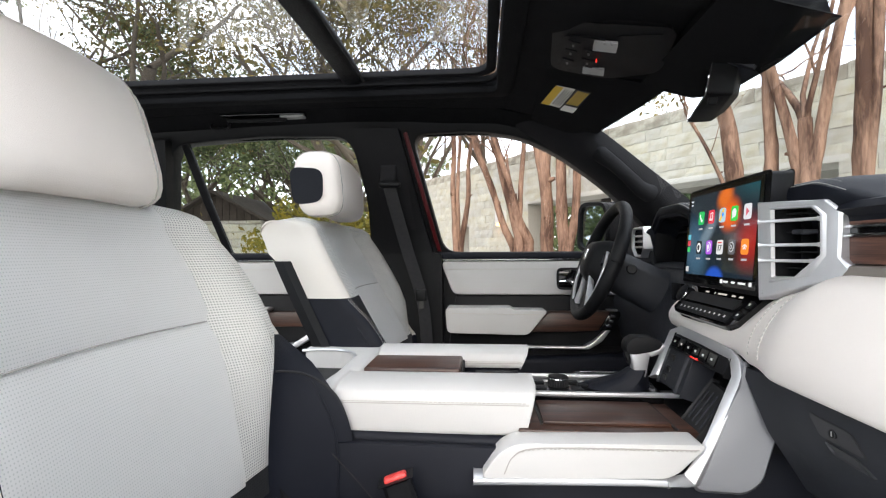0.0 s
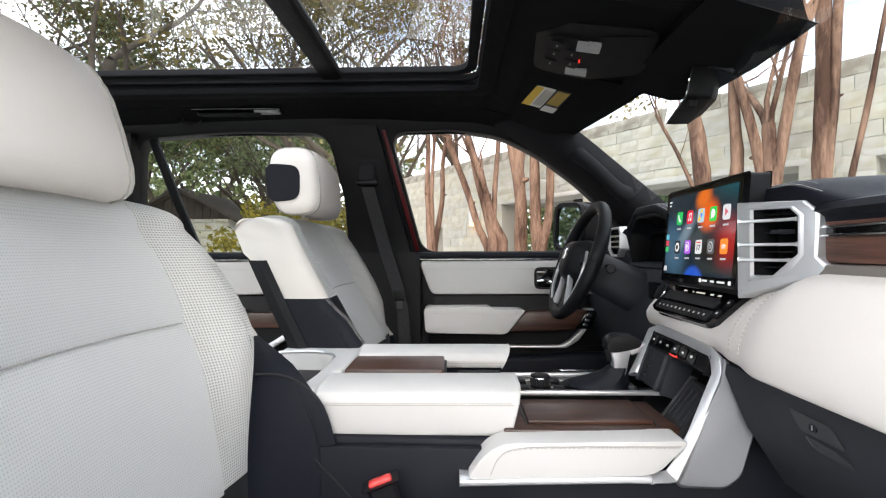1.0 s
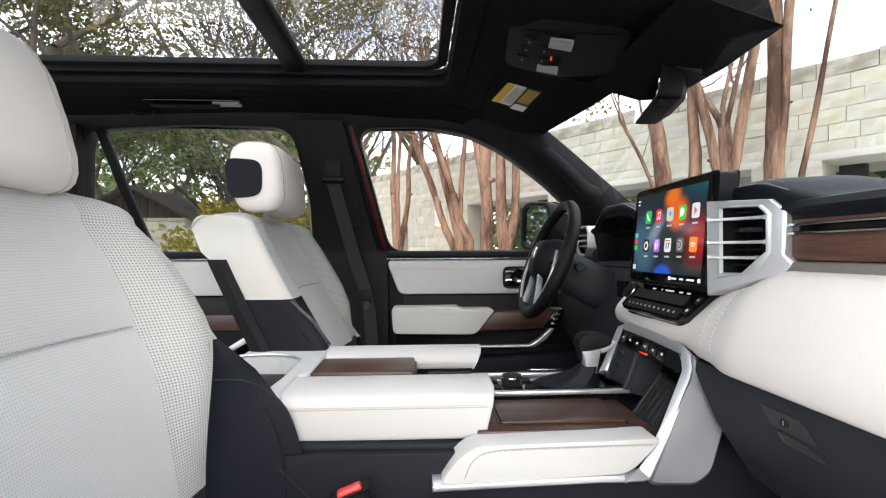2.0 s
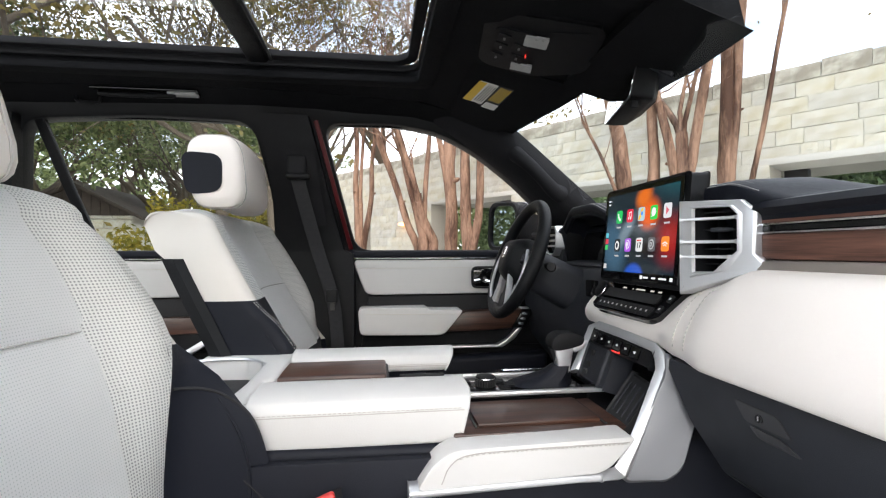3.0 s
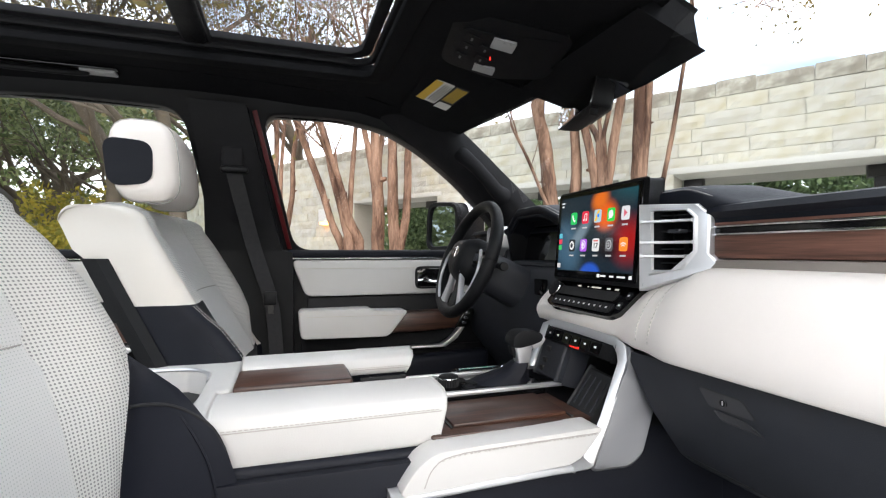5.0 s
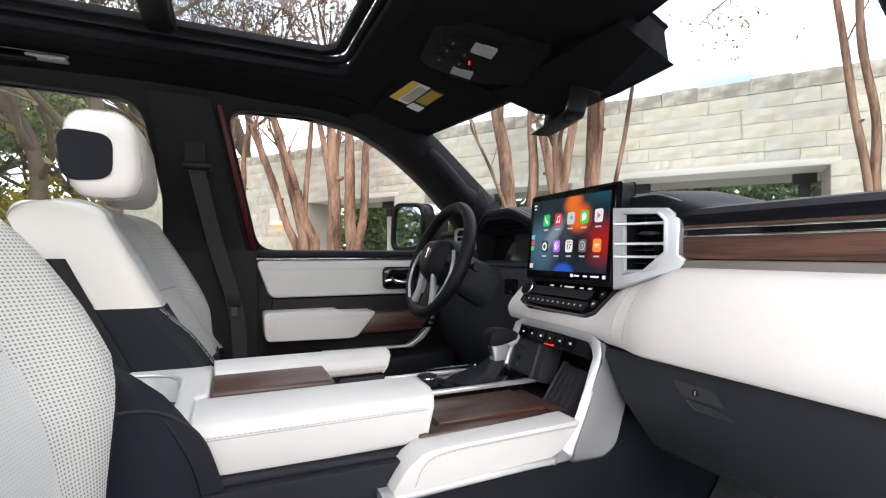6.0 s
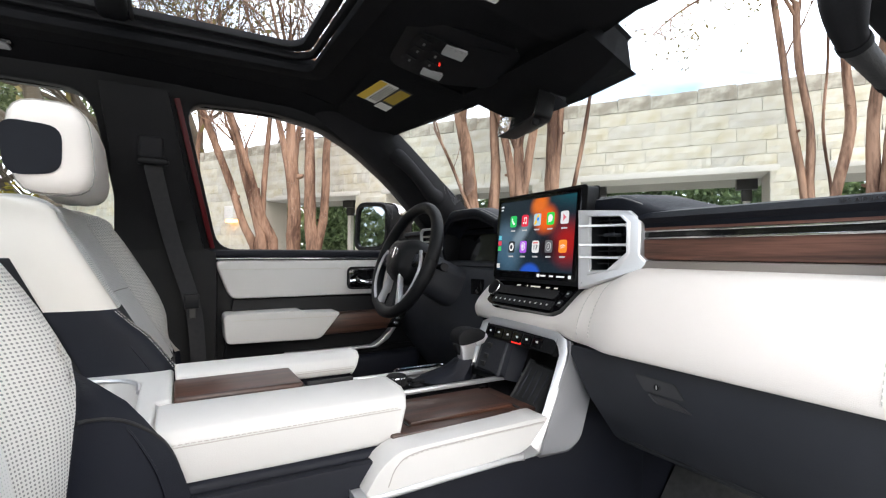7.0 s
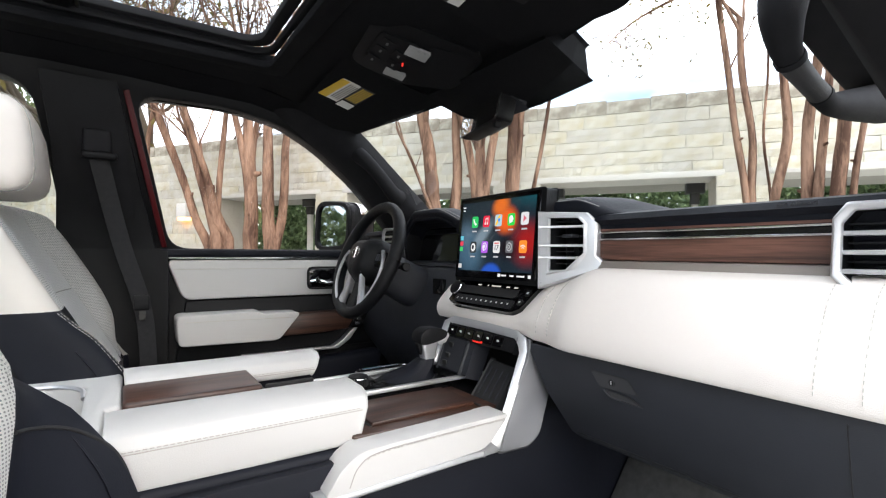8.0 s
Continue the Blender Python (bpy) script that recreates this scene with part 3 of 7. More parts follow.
for k, (az, d, h) in enumerate(((-37, 8.0, 9.0), (-11, 7.2, 8.2), (-5, 9.5, 9.5), (-55, 7.5, 9), (-10, 11.5, 11), (-45, 11, 11), (2, 8.5, 9.0), (-18, 9.0, 9.5))):
    oak(az, d, h, 60 + k, "tall tree with thin autumn crown over the truck", 9000, 0.11, 2.7, LEAF_THIN, 0.040, group="thin trees over the truck", depth=5)


def hedge(name, x0, x1, y, h, count, seed, label):
    bl = []
    R = random.Random(seed)
    x = x0
    while x < x1:
        bl.append((x, y + R.uniform(-0.2, 0.2), R.uniform(0.9, h * 0.7), 0.4, 0.3, R.uniform(0.3, 0.45)))
        bl.append((x, y + R.uniform(-0.2, 0.2), R.uniform(h * 0.6, h), 0.32, 0.3, R.uniform(0.22, 0.36)))
        bl.append((x + 0.1, y + 0.4 + R.uniform(-0.2, 0.2), R.uniform(1.3, h), 0.32, 0.3, R.uniform(0.25, 0.4)))
        x += 0.22
    ob = new(name, leaf_cloud(name, bl, count, 0.034, LEAF_HEDGE, seed=seed))
    ob.matrix_world = WALL_M
    return tagged(ob, label, "hedge", kind="stuff")


hedge("hedge", -4.8, 4.4, 1.9, 2.5, 130000, 5, "dense green shrubs beyond the wall openings")



# woods added all round to close the horizon and darken mirror reflections
def far_woods():
    bl = []
    R = random.Random(77)
    for k in range(150):
        a = 2 * math.pi * k / 150
        if 0.25 < math.sin(a) and math.cos(a) > -0.2:
            d = 42
        else:
            d = 30
        d += R.uniform(-3, 3)
        h = R.uniform(3.5, 7.5)
        bl.append((d * math.sin(a), d * math.cos(a), h * 0.5, 2.2, 2.2, h * 0.55))
    ob = new("woods", leaf_cloud("woods", bl, 60000, 0.30, LEAF_OAK, seed=31))
    return tagged(ob, "added ring of distant evergreen woods closing horizon and reflections", "trees", kind="stuff")


far_woods()


def shrub():
    x, y = plan(-19.6, 9.5)
    t = thing("shrub", "yellow-green shrub beside the stone hut", "shrub", (x, y, 0))
    R = random.Random(4)
    paths, tips = [], []
    for q in range(7):
        a = 2 * math.pi * q / 7
        grow(paths, tips, (x, y, 0), (math.cos(a) * 0.35, math.sin(a) * 0.35, 1), 0.03, 1.2, 2, R, 0.5)
    tr = new("stems", branch_mesh("stems", paths, BARK_GREY, 5))
    bl = [(*p, 0.24, 0.24, 0.24) for p in tips]
    cr = new("foliage", leaf_cloud("foliage", bl, 7000, 0.05, LEAF_YELLOW, seed=9))
    for o in (tr, cr):
        o.parent = t
        local(o, t)


shrub()


def hut():
    x, y = -6.62, 11.0
    t = thing("stone_hut", "low pale stone hut with dark boarded gable and shingle roof", "house", (x, y, 0))
    part("wall", box(-1.0, 0.88, 0, 4.0, 0, 2.33, 0.02), MORTAR, t)
    z, R = 0.05, random.Random(12)
    while z < 2.25:
        h = min(R.uniform(0.17, 0.30), 2.33 - z)
        xx = -1.0
        while xx < 0.80:
            w = min(R.uniform(0.28, 0.62), 0.88 - xx)
            part("stone", box(xx + 0.008, xx + w - 0.008, -0.03 - R.uniform(0, 0.02), 0.01, z + 0.008, z + h - 0.008, 0.015, 1), STONE_BLOCK, t)
            xx += w
        z += h
    part("gable", prism([(-1.75, 2.30), (1.0, 2.30), (-0.35, 2.98)], "y", -0.06, 0.0, 0), ROOF_WOOD, t, "dark vertical gable boarding")
    for k in range(13):
        xx = -1.6 + k * 0.2
        top = 2.30 + 0.66 * (1 - abs(xx + 0.35) / 1.38)
        if top > 2.34:
            part("batten", box(xx - 0.012, xx + 0.012, -0.09, -0.06, 2.31, top, 0, 1), ROOF_WOOD, t)
    for e, w in (((-1.95, 2.18), -1), ((1.22, 2.18), 1)):
        part("roof", prism([e, (-0.35, 3.02), (-0.35, 3.10), (e[0] + 0.03 * w, e[1] + 0.07)], "y", -0.32, 4.4, 0.01), ROOF_WOOD, t, "dark weathered shingle roof slope")
    part("side_roof", prism([(-4.2, 2.25), (-1.2, 2.75), (-1.2, 2.82), (-4.2, 2.32)], "y", 0.3, 3.6, 0.01), ROOF_WOOD, t, "low dark lean-to roof")
    part("side_wall", box(-4.0, -1.0, 0.6, 3.4, 0, 2.25, 0.02), ROOF_WOOD, t)


hut()
sconce = thing("wall_sconce", "wall lamp on the stone wall glowing orange", "wall lamp")
sconce.matrix_world = WALL_M @ Matrix.Translation((-4.23, 0, 1.77))
part("shade", box(-0.065, 0.065, -0.08, 0.0, 0, 0.14, 0.005), PAPER, sconce)
part("lamp_glow", box(-0.055, 0.055, -0.07, -0.006, -0.03, 0.0, 0.003), glowing("sconce_glow", (1.0, 0.45, 0.12), 3.0), sconce, "glowing orange lamp")

# ---- truck body: floor, roof, sides, glass ----
YC = 0.107
Y_BELT, Z_BELT = 0.90, 1.437


def side_y(z):
    """The driver's side leans in above the belt line."""
    return Y_BELT - 0.18 * max(0.0, z - Z_BELT) / 0.433


floor = tagged(part("floor", box(-1.7, 1.15, -0.76, 0.96, 0.60, 0.66, 0.01), CARPET), "dark grey carpeted truck floor", "floor", kind="structure")
part("floor_mat", box(0.42, 0.98, -0.66, -0.24, 0.664, 0.682, 0.008), CARPET, floor, "dark ribbed floor mat")
part("toe_board", prism([(0.62, 0.664), (0.78, 0.70), (1.06, 1.03), (1.09, 1.03), (1.09, 0.664)], "y", -0.74, -0.15, 0.006), CARPET, floor, "sloping carpeted toe board")
bulkhead = tagged(part("wall_front", box(1.10, 1.16, -0.78, 0.98, 0.60, 1.44, 0.004), BLACK), "black firewall under the dashboard", "wall", kind="structure")
rear_wall = tagged(part("wall_rear", box(-1.74, -1.68, -0.76, 0.96, 0.60, 1.45, 0.004), BLACK), "black rear cab wall", "wall", kind="structure")


def roof_z(x, y):
    r = abs(y - YC)
    z = curve1([(-2.0, 1.955), (-0.4, 1.985), (0.08, 1.968), (0.30, 1.925), (0.45, 1.888), (0.62, 1.855), (0.8, 1.80)], x)
    return z - 0.055 * (r / 0.72) ** 2.6


def roof_front(y):
    return 0.548 - 0.080 * (abs(y - YC) / 0.54) ** 2


SR_X0, SR_X1, SR_Y0, SR_Y1 = -1.38, 0.124, -0.215, 0.468


def roof_sheet(x0, x1, y0, y1, nx, ny, lift=0.0, front=False):
    us, vs = spread(0, 1, nx), spread(y0, y1, ny)

    def f(u, v):
        xe = min(x1, roof_front(v)) if front else x1
        x = lerp(x0, xe, u)
        return (x, v, roof_z(x, v) + lift)
    return sheet(f, us, vs)


def roof_shell():
    bm = join(roof_sheet(-1.75, SR_X0, -0.72, 0.81, 4, 14), roof_sheet(SR_X1, 0.7, -0.72, 0.81, 14, 22, front=True),
              roof_sheet(SR_X0, SR_X1, -0.72, SR_Y0, 14, 6), roof_sheet(SR_X0, SR_X1, SR_Y1, 0.81, 14, 8))
    bmesh.ops.remove_doubles(bm, verts=bm.verts, dist=0.0005)
    ext = bmesh.ops.extrude_face_region(bm, geom=bm.faces[:])
    for v in ext["geom"]:
        if isinstance(v, bmesh.types.BMVert):
            v.co.z += 0.045
    return bm


ceiling = tagged(part("ceiling", roof_shell(), CLOTH), "black cloth headliner with a wide glass roof opening", "ceiling", kind="structure")


def rounded_ring(x0, x1, y0, y1, r, n=6):
    pts = []
    for cx, cy, a0 in ((x1 - r, y1 - r, 0), (x0 + r, y1 - r, 90), (x0 + r, y0 + r, 180), (x1 - r, y0 + r, 270)):
        for k in range(n + 1):
            a = radians(a0 + 90 * k / n)
            pts.append((cx + r * math.cos(a), cy + r * math.sin(a)))
    return pts


def roof_window():
    w = thing("window_roof", "panoramic glass sunroof with black frame and cross bar", "sunroof", kind="structure")
    for k, (off, dz, wd, mat, nm) in enumerate(((0.014, -0.004, 0.052, CLOTH, "trim_ring"), (-0.022, 0.028, 0.016, SOFT_BLACK, "seal"), (-0.040, 0.042, 0.03, SOFT_BLACK, "frame"))):
        outer = rounded_ring(SR_X0 - 0.02 - off, SR_X1 + 0.012 + off, SR_Y0 - 0.02 - off, SR_Y1 + 0.02 + off, 0.06)
        inner = rounded_ring(SR_X0 - 0.02 - off + wd, SR_X1 + 0.012 + off - wd, SR_Y0 - 0.02 - off + wd, SR_Y1 + 0.02 + off - wd, 0.05)
        rings = []
        for (ax, ay), (bx, by) in zip(outer, inner):
            z = roof_z(ax, ay) + dz
            rings.append([(ax, ay, z), (bx, by, z), (bx, by, z + 0.02), (ax, ay, z + 0.02)])
        part(nm, bevel(loft(rings + rings[:1], caps=False), 0.004), mat, w)
    part("cross_bar", bevel(loft([[(x, y, roof_z(-0.375, y) + dz) for x, dz in ((-0.405, 0.016), (-0.345, 0.016), (-0.338, 0.05), (-0.412, 0.05))] for y in spread(SR_Y0 - 0.01, SR_Y1 + 0.01, 10)]), 0.008), BLACK, w, "black cross bar between the glass panels")
    part("cross_seal", tube([(-0.336, y, roof_z(-0.375, y) + 0.026) for y in spread(SR_Y0 - 0.01, SR_Y1 + 0.01, 10)], 0.005), RUBBER, w)
    g = part("pane", roof_sheet(SR_X0 + 0.0, -0.375, SR_Y0, SR_Y1, 8, 8, 0.07), GLASS_ROOF, w, "tinted roof glass")
    g2 = part("pane", roof_sheet(-0.375, SR_X1, SR_Y0, SR_Y1, 6, 8, 0.07), GLASS_ROOF, w, "tinted roof glass")
    for o in (g, g2):
        o.visible_shadow = False


roof_window()


def outline(keys, n=6, corner=0.05):
    """A closed outline with rounded corners."""
    P = [Vector((*k, 0)) for k in keys]
    out, N = [], len(P)
    for i, p in enumerate(P):
        a, b = P[i - 1] - p, P[(i + 1) % N] - p
        c = min(corner, a.length * 0.45, b.length * 0.45)
        s, e = p + a.normalized() * c, p + b.normalized() * c
        for k in range(n + 1):
            t = k / n
            q = s * (1 - t) ** 2 + p * 2 * t * (1 - t) + e * t * t
            out.append((q.x, q.y))
    return out


WIN_FRONT = outline([(-0.108, 1.437), (-0.217, 1.887), (0.03, 1.893), (0.20, 1.868), (0.34, 1.805), (0.50, 1.700), (0.64, 1.585), (0.80, 1.437)], 5, 0.06)
WIN_REAR = outline([(-1.31, 1.437), (-1.262, 1.60), (-1.185, 1.872), (-0.80, 1.893), (-0.455, 1.885), (-0.405, 1.60), (-0.39, 1.437)], 5, 0.07)


def flat_with_holes(outer, holes, depth, y_of, inner_side=-1):
    bm = bmesh.new()
    edges = []
    for loop in [outer] + holes:
        vs = [bm.verts.new((x, 0, z)) for x, z in loop]
        edges += [bm.edges.new((vs[i], vs[(i + 1) % len(vs)])) for i in range(len(vs))]
    bmesh.ops.triangle_fill(bm, use_beauty=True, use_dissolve=False, edges=edges)
    ext = bmesh.ops.extrude_face_region(bm, geom=bm.faces[:])
    back = {v for v in ext["geom"] if isinstance(v, bmesh.types.BMVert)}
    for v in bm.verts:
        v.co.y = y_of(v.co.z) + (depth if v in back else 0.0)
    return bm


SIDE_OUT = [(-1.75, 1.40), (-1.75, 1.94), (-0.4, 1.96), (0.1, 1.955), (0.30, 1.915), (0.45, 1.86), (0.62, 1.73), (0.80, 1.60), (0.97, 1.40)]
side = thing("wall_left", "black trimmed driver side of the cab with window frames", "wall", kind="structure")
part("window_surround", bevel(flat_with_holes(SIDE_OUT, [WIN_FRONT, WIN_REAR], 0.07, lambda z: side_y(z) - 0.01), 0.006, 2, 50), BLACK, side)
# cant rail between the headliner and the window heads
part("cant_rail", loft([[(x, y, z) for y, z in ((0.60, roof_z(x, 0.60) - 0.002), (0.68, roof_z(x, 0.68) - 0.018), (0.725, 1.905), (0.735, 1.885), (0.79, 1.90), (0.79, 1.99), (0.6, 2.02))] for x in spread(-1.7, 0.10, 10)] +
                         [[(x, y, z) for y, z in ((0.60, roof_z(x, 0.60) - 0.002), (0.67, roof_z(x, 0.67) - 0.012), (0.72, zz + 0.018), (0.735, zz), (0.80, zz + 0.02), (0.80, zz + 0.08), (0.62, 2.0))] for x, zz in ((0.20, 1.872), (0.28, 1.838), (0.36, 1.793))]), CLOTH, side)
rf = part("red_frame", prism([(-0.246, 1.888), (-0.231, 1.892), (-0.119, 1.44), (-0.135, 1.44)], "y", 0.0, 0.012, 0.002), RED_PAINT, side, "red painted door frame edge")
for v in rf.data.vertices:
    v.co.y += side_y(v.co.z) - 0.028
part("pillar_trim", loft([[(x0, side_y(z) - 0.045 - 0.012, z), (x1, side_y(z) - 0.04 - 0.012, z), (x1 + 0.004, side_y(z) - 0.01, z), (x0 - 0.004, side_y(z) - 0.01, z)] for z, x0, x1 in ((0.75, -0.44, -0.115), (1.1, -0.43, -0.115), (1.30, -0.42, -0.115), (1.425, -0.405, -0.118), (1.437, -0.405, -0.155), (1.6, -0.40, -0.195), (1.75, -0.41, -0.228), (1.90, -0.43, -0.262))]), BLACK, side, "black centre pillar trim")
part("pillar_trim", loft([[(x0, side_y(z) - 0.05, z), (x1, side_y(z) - 0.05, z), (x1, side_y(z), z), (x0, side_y(z), z)] for z, x0, x1 in ((0.75, -1.7, -1.30), (1.437, -1.7, -1.305), (1.6, -1.7, -1.258), (1.88, -1.7, -1.18))]), BLACK, side, "black rear pillar trim")
part("cover_plate", bevel(loft([[(x, side_y(z) - 0.06 + d, z) for x, z in ((-0.315, 1.53), (-0.215, 1.53), (-0.245, 1.785), (-0.358, 1.785))] for d in (0.0, -0.005)]), 0.003), SOFT_BLACK, side)


def pane(name, poly, mat, dy=0.02):
    bm = bmesh.new()
    bm.faces.new([bm.verts.new((x, side_y(z) + dy, z)) for x, z in poly])
    bmesh.ops.triangulate(bm, faces=bm.faces[:])
    ob = part(name, bm, mat, side, "side window glass")
    ob.visible_shadow = False
    return ob


pane("pane", WIN_FRONT, GLASS_SIDE)
pane("pane", WIN_REAR, GLASS_DARK)
part("quarter_bar", bevel(loft([[(x - 0.016, side_y(z) + d, z), (x + 0.016, side_y(z) + d, z), (x + 0.016, side_y(z) + d + 0.025, z), (x - 0.016, side_y(z) + d + 0.025, z)] for x, z, d in ((-1.14, 1.89, 0.0), (-1.125, 1.80, 0.0), (-1.10, 1.65, 0.0), (-1.055, 1.437, 0.0))]), 0.004), BLACK, side, "black quarter window divider")

# windscreen and front pillars
WS_TOP = [(roof_front(y) - 0.02, y, roof_z(roof_front(y), y) + 0.01) for y in spread(-0.55, 0.68, 12)]
WS_BOT = [(1.10 - 0.30 * (abs(y - YC) / 0.74) ** 2, y, 1.44) for y in spread(-0.62, 0.84, 12)]
wsg = tagged(part("window_front", loft([WS_TOP, WS_BOT], closed=False), GLASS), "clear curved windscreen", "windscreen", kind="structure")
wsg.visible_shadow = False


def mir(p):
    return (p[0], 2 * YC - p[1], p[2])


def front_pillar(name, flip):
    t = thing(name, "black front roof pillar trim with grab handle", "pillar", kind="structure")
    m = (lambda p: (p[0], 2 * YC - p[1] - 0.265, p[2])) if flip else (lambda p: p)
    inner = [(0.27, 0.60, 1.955), (0.395, 0.640, 1.885), (0.520, 0.665, 1.795), (0.650, 0.688, 1.695), (0.808, 0.715, 1.575), (0.97, 0.74, 1.45)]
    outer = [(0.12, 0.715, 1.93), (0.24, 0.722, 1.86), (0.36, 0.747, 1.79), (0.50, 0.785, 1.70), (0.64, 0.835, 1.585), (0.80, 0.885, 1.45)]
    rings = []
    for a, b in zip(inner, outer):
        a, b = Vector(a), Vector(b)
        mid = a.lerp(b, 0.5) + Vector((-0.015, -0.032, -0.010))
        q1, q2 = a.lerp(b, 0.2) + Vector((-0.012, -0.022, -0.006)), a.lerp(b, 0.8) + Vector((-0.012, -0.018, -0.008))
        rings.append([m(p) for p in (a, q1, mid, q2, b, b + Vector((0.03, 0.03, 0.03)), a + Vector((0.03, 0.02, 0.03)))])
    part("pillar_cover", loft(rings), SOFT_BLACK, t)
    if flip:
        keys = [(0.605, -0.65, 1.90, 0.038), (0.578, -0.65, 1.81, 0.033), (0.576, -0.65, 1.768, 0.027), (0.598, -0.65, 1.731, 0.0195), (0.66, -0.65, 1.711, 0.0165), (0.72, -0.65, 1.698, 0.0165), (0.768, -0.65, 1.690, 0.0185), (0.855, -0.65, 1.704, 0.027), (1.06, -0.65, 1.745, 0.042)]
    else:
        keys = [(0.47, 0.69, 1.80, 0.033), (0.49, 0.662, 1.775, 0.028), (0.53, 0.655, 1.74, 0.025), (0.58, 0.662, 1.695, 0.025), (0.62, 0.675, 1.66, 0.028), (0.66, 0.70, 1.645, 0.033)]
    pts = spline([k[:3] for k in keys], 5)
    rad = [k.x for k in spline([(k[3], 0, 0) for k in keys], 5)]
    part("grab_handle", tube(pts, rad, 16), SOFT_BLACK, t, "moulded black grab handle")
    if flip:
        part("grip_texture", tube(pts[15:26], [r + 0.0008 for r in rad[15:26]], 16), GRIP, t, "textured rubber grip")
        part("pillar_foot", prism(outline([(0.60, 1.93), (0.70, 1.846), (0.80, 1.816), (0.985, 1.776), (1.10, 1.76), (1.14, 1.98), (0.62, 2.0)], 4, 0.03), "y", -0.70, -0.60, 0.012, 3), SOFT_BLACK, t, "moulded pillar trim behind the handle")
        for i in (15, 25):
            part("collar", tube(pts[i:i + 2], rad[i] + 0.0022, 16), SOFT_BLACK, t)
    return t


front_pillar("pillar_left", False)
front_pillar("pillar_right", True)


# ---- doors ----
def door_panel(name, label, x0, x1, front):
    d = thing(name, label, "door", kind="structure")
    Y = 0.885
    part("door_core", box(x0, x1, Y + 0.012, Y + 0.075, 0.70, 1.425, 0.01), BLACK, d)
    part("belt_cap", box(x0, x1, Y - 0.03, Y + 0.06, 1.408, 1.434, 0.008, 3), NAVY, d, "soft dark belt line cap")
    part("belt_chrome", box(x0 + 0.01, x1, Y - 0.032, Y - 0.02, 1.402, 1.407, 0.001, 1), CHROME, d)
    return d


D1 = door_panel("door_1", "driver door with white leather panel, walnut trim and silver pull", -0.135, 1.02, True)
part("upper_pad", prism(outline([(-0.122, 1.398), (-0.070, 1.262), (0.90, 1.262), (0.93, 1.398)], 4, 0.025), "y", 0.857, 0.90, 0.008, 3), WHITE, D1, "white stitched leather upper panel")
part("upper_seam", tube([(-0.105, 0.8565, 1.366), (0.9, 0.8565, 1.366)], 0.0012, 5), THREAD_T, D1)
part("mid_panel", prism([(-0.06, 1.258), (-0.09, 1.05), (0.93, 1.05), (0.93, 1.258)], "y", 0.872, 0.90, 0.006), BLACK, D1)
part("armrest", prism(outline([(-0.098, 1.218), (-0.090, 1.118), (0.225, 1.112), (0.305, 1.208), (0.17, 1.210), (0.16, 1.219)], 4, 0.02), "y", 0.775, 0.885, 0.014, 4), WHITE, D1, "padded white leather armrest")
part("armrest_seam", tube([(-0.07, 0.7745, 1.196), (0.285, 0.7745, 1.192)], 0.0012, 5), THREAD_T, D1)
part("wood_trim", prism([(0.22, 1.118), (0.31, 1.196), (0.57, 1.200), (0.53, 1.128), (0.40, 1.120)], "y", 0.815, 0.875, 0.006), WALNUT, D1, "dark walnut door trim")
part("switch_plate", prism([(0.50, 1.128), (0.545, 1.200), (0.592, 1.200), (0.555, 1.128)], "y", 0.808, 0.86, 0.004), PIANO, D1, "gloss black window switch plate")
for k in range(3):
    part("switch", box(0.528 + k * 0.008, 0.548 + k * 0.008, 0.803, 0.812, 1.140 + k * 0.019, 1.151 + k * 0.019, 0.002, 1), CHROME, D1)
part("silver_pull", prism([(0.115, 1.057), (0.115, 1.050), (0.47, 1.048), (0.52, 1.080), (0.60, 1.190), (0.605, 1.205), (0.54, 1.206), (0.542, 1.201), (0.585, 1.196), (0.550, 1.140), (0.49, 1.080), (0.45, 1.057)], "y", 0.835, 0.87, 0.003), SILVER, D1, "satin silver door pull surround")
part("map_pocket", prism([(-0.08, 1.00), (-0.05, 0.74), (0.62, 0.74), (0.66, 1.03)], "y", 0.82, 0.90, 0.02, 3), NAVY, D1, "dark lower door pocket")
part("handle_cup", prism(outline([(0.352, 1.365), (0.352, 1.290), (0.475, 1.290), (0.475, 1.365)], 3, 0.02), "y", 0.848, 0.87, 0.004), PIANO, D1, "black recessed handle cup")
part("handle_frame", loft([[(x, 0.846, z) for x, z in outline([(0.345, 1.372), (0.345, 1.283), (0.482, 1.283), (0.482, 1.372)], 3, 0.024)], [(x, 0.846, z) for x, z in outline([(0.352, 1.365), (0.352, 1.290), (0.475, 1.290), (0.475, 1.365)], 3, 0.02)]], caps=False), BLACK, D1)
part("door_lever", tube(spline([(0.358, 0.842, 1.315), (0.385, 0.832, 1.318), (0.42, 0.83, 1.310), (0.465, 0.835, 1.312)], 5), 0.007, 8), CHROME, D1, "chrome inner door handle")

D2 = door_panel("door_2", "rear door with white panel and walnut strip", -1.66, -0.43, False)
part("upper_pad", prism(outline([(-1.62, 1.398), (-1.62, 1.262), (-0.70, 1.262), (-0.58, 1.300), (-0.52, 1.398)], 4, 0.03), "y", 0.857, 0.90, 0.008, 3), WHITE, D2, "white leather upper panel")
part("upper_seam", tube([(-1.6, 0.8565, 1.366), (-0.55, 0.8565, 1.366)], 0.0012, 5), THREAD_T, D2)
part("mid_panel", prism([(-1.62, 1.258), (-1.62, 1.05), (-0.50, 1.05), (-0.52, 1.258)], "y", 0.872, 0.90, 0.006), BLACK, D2)
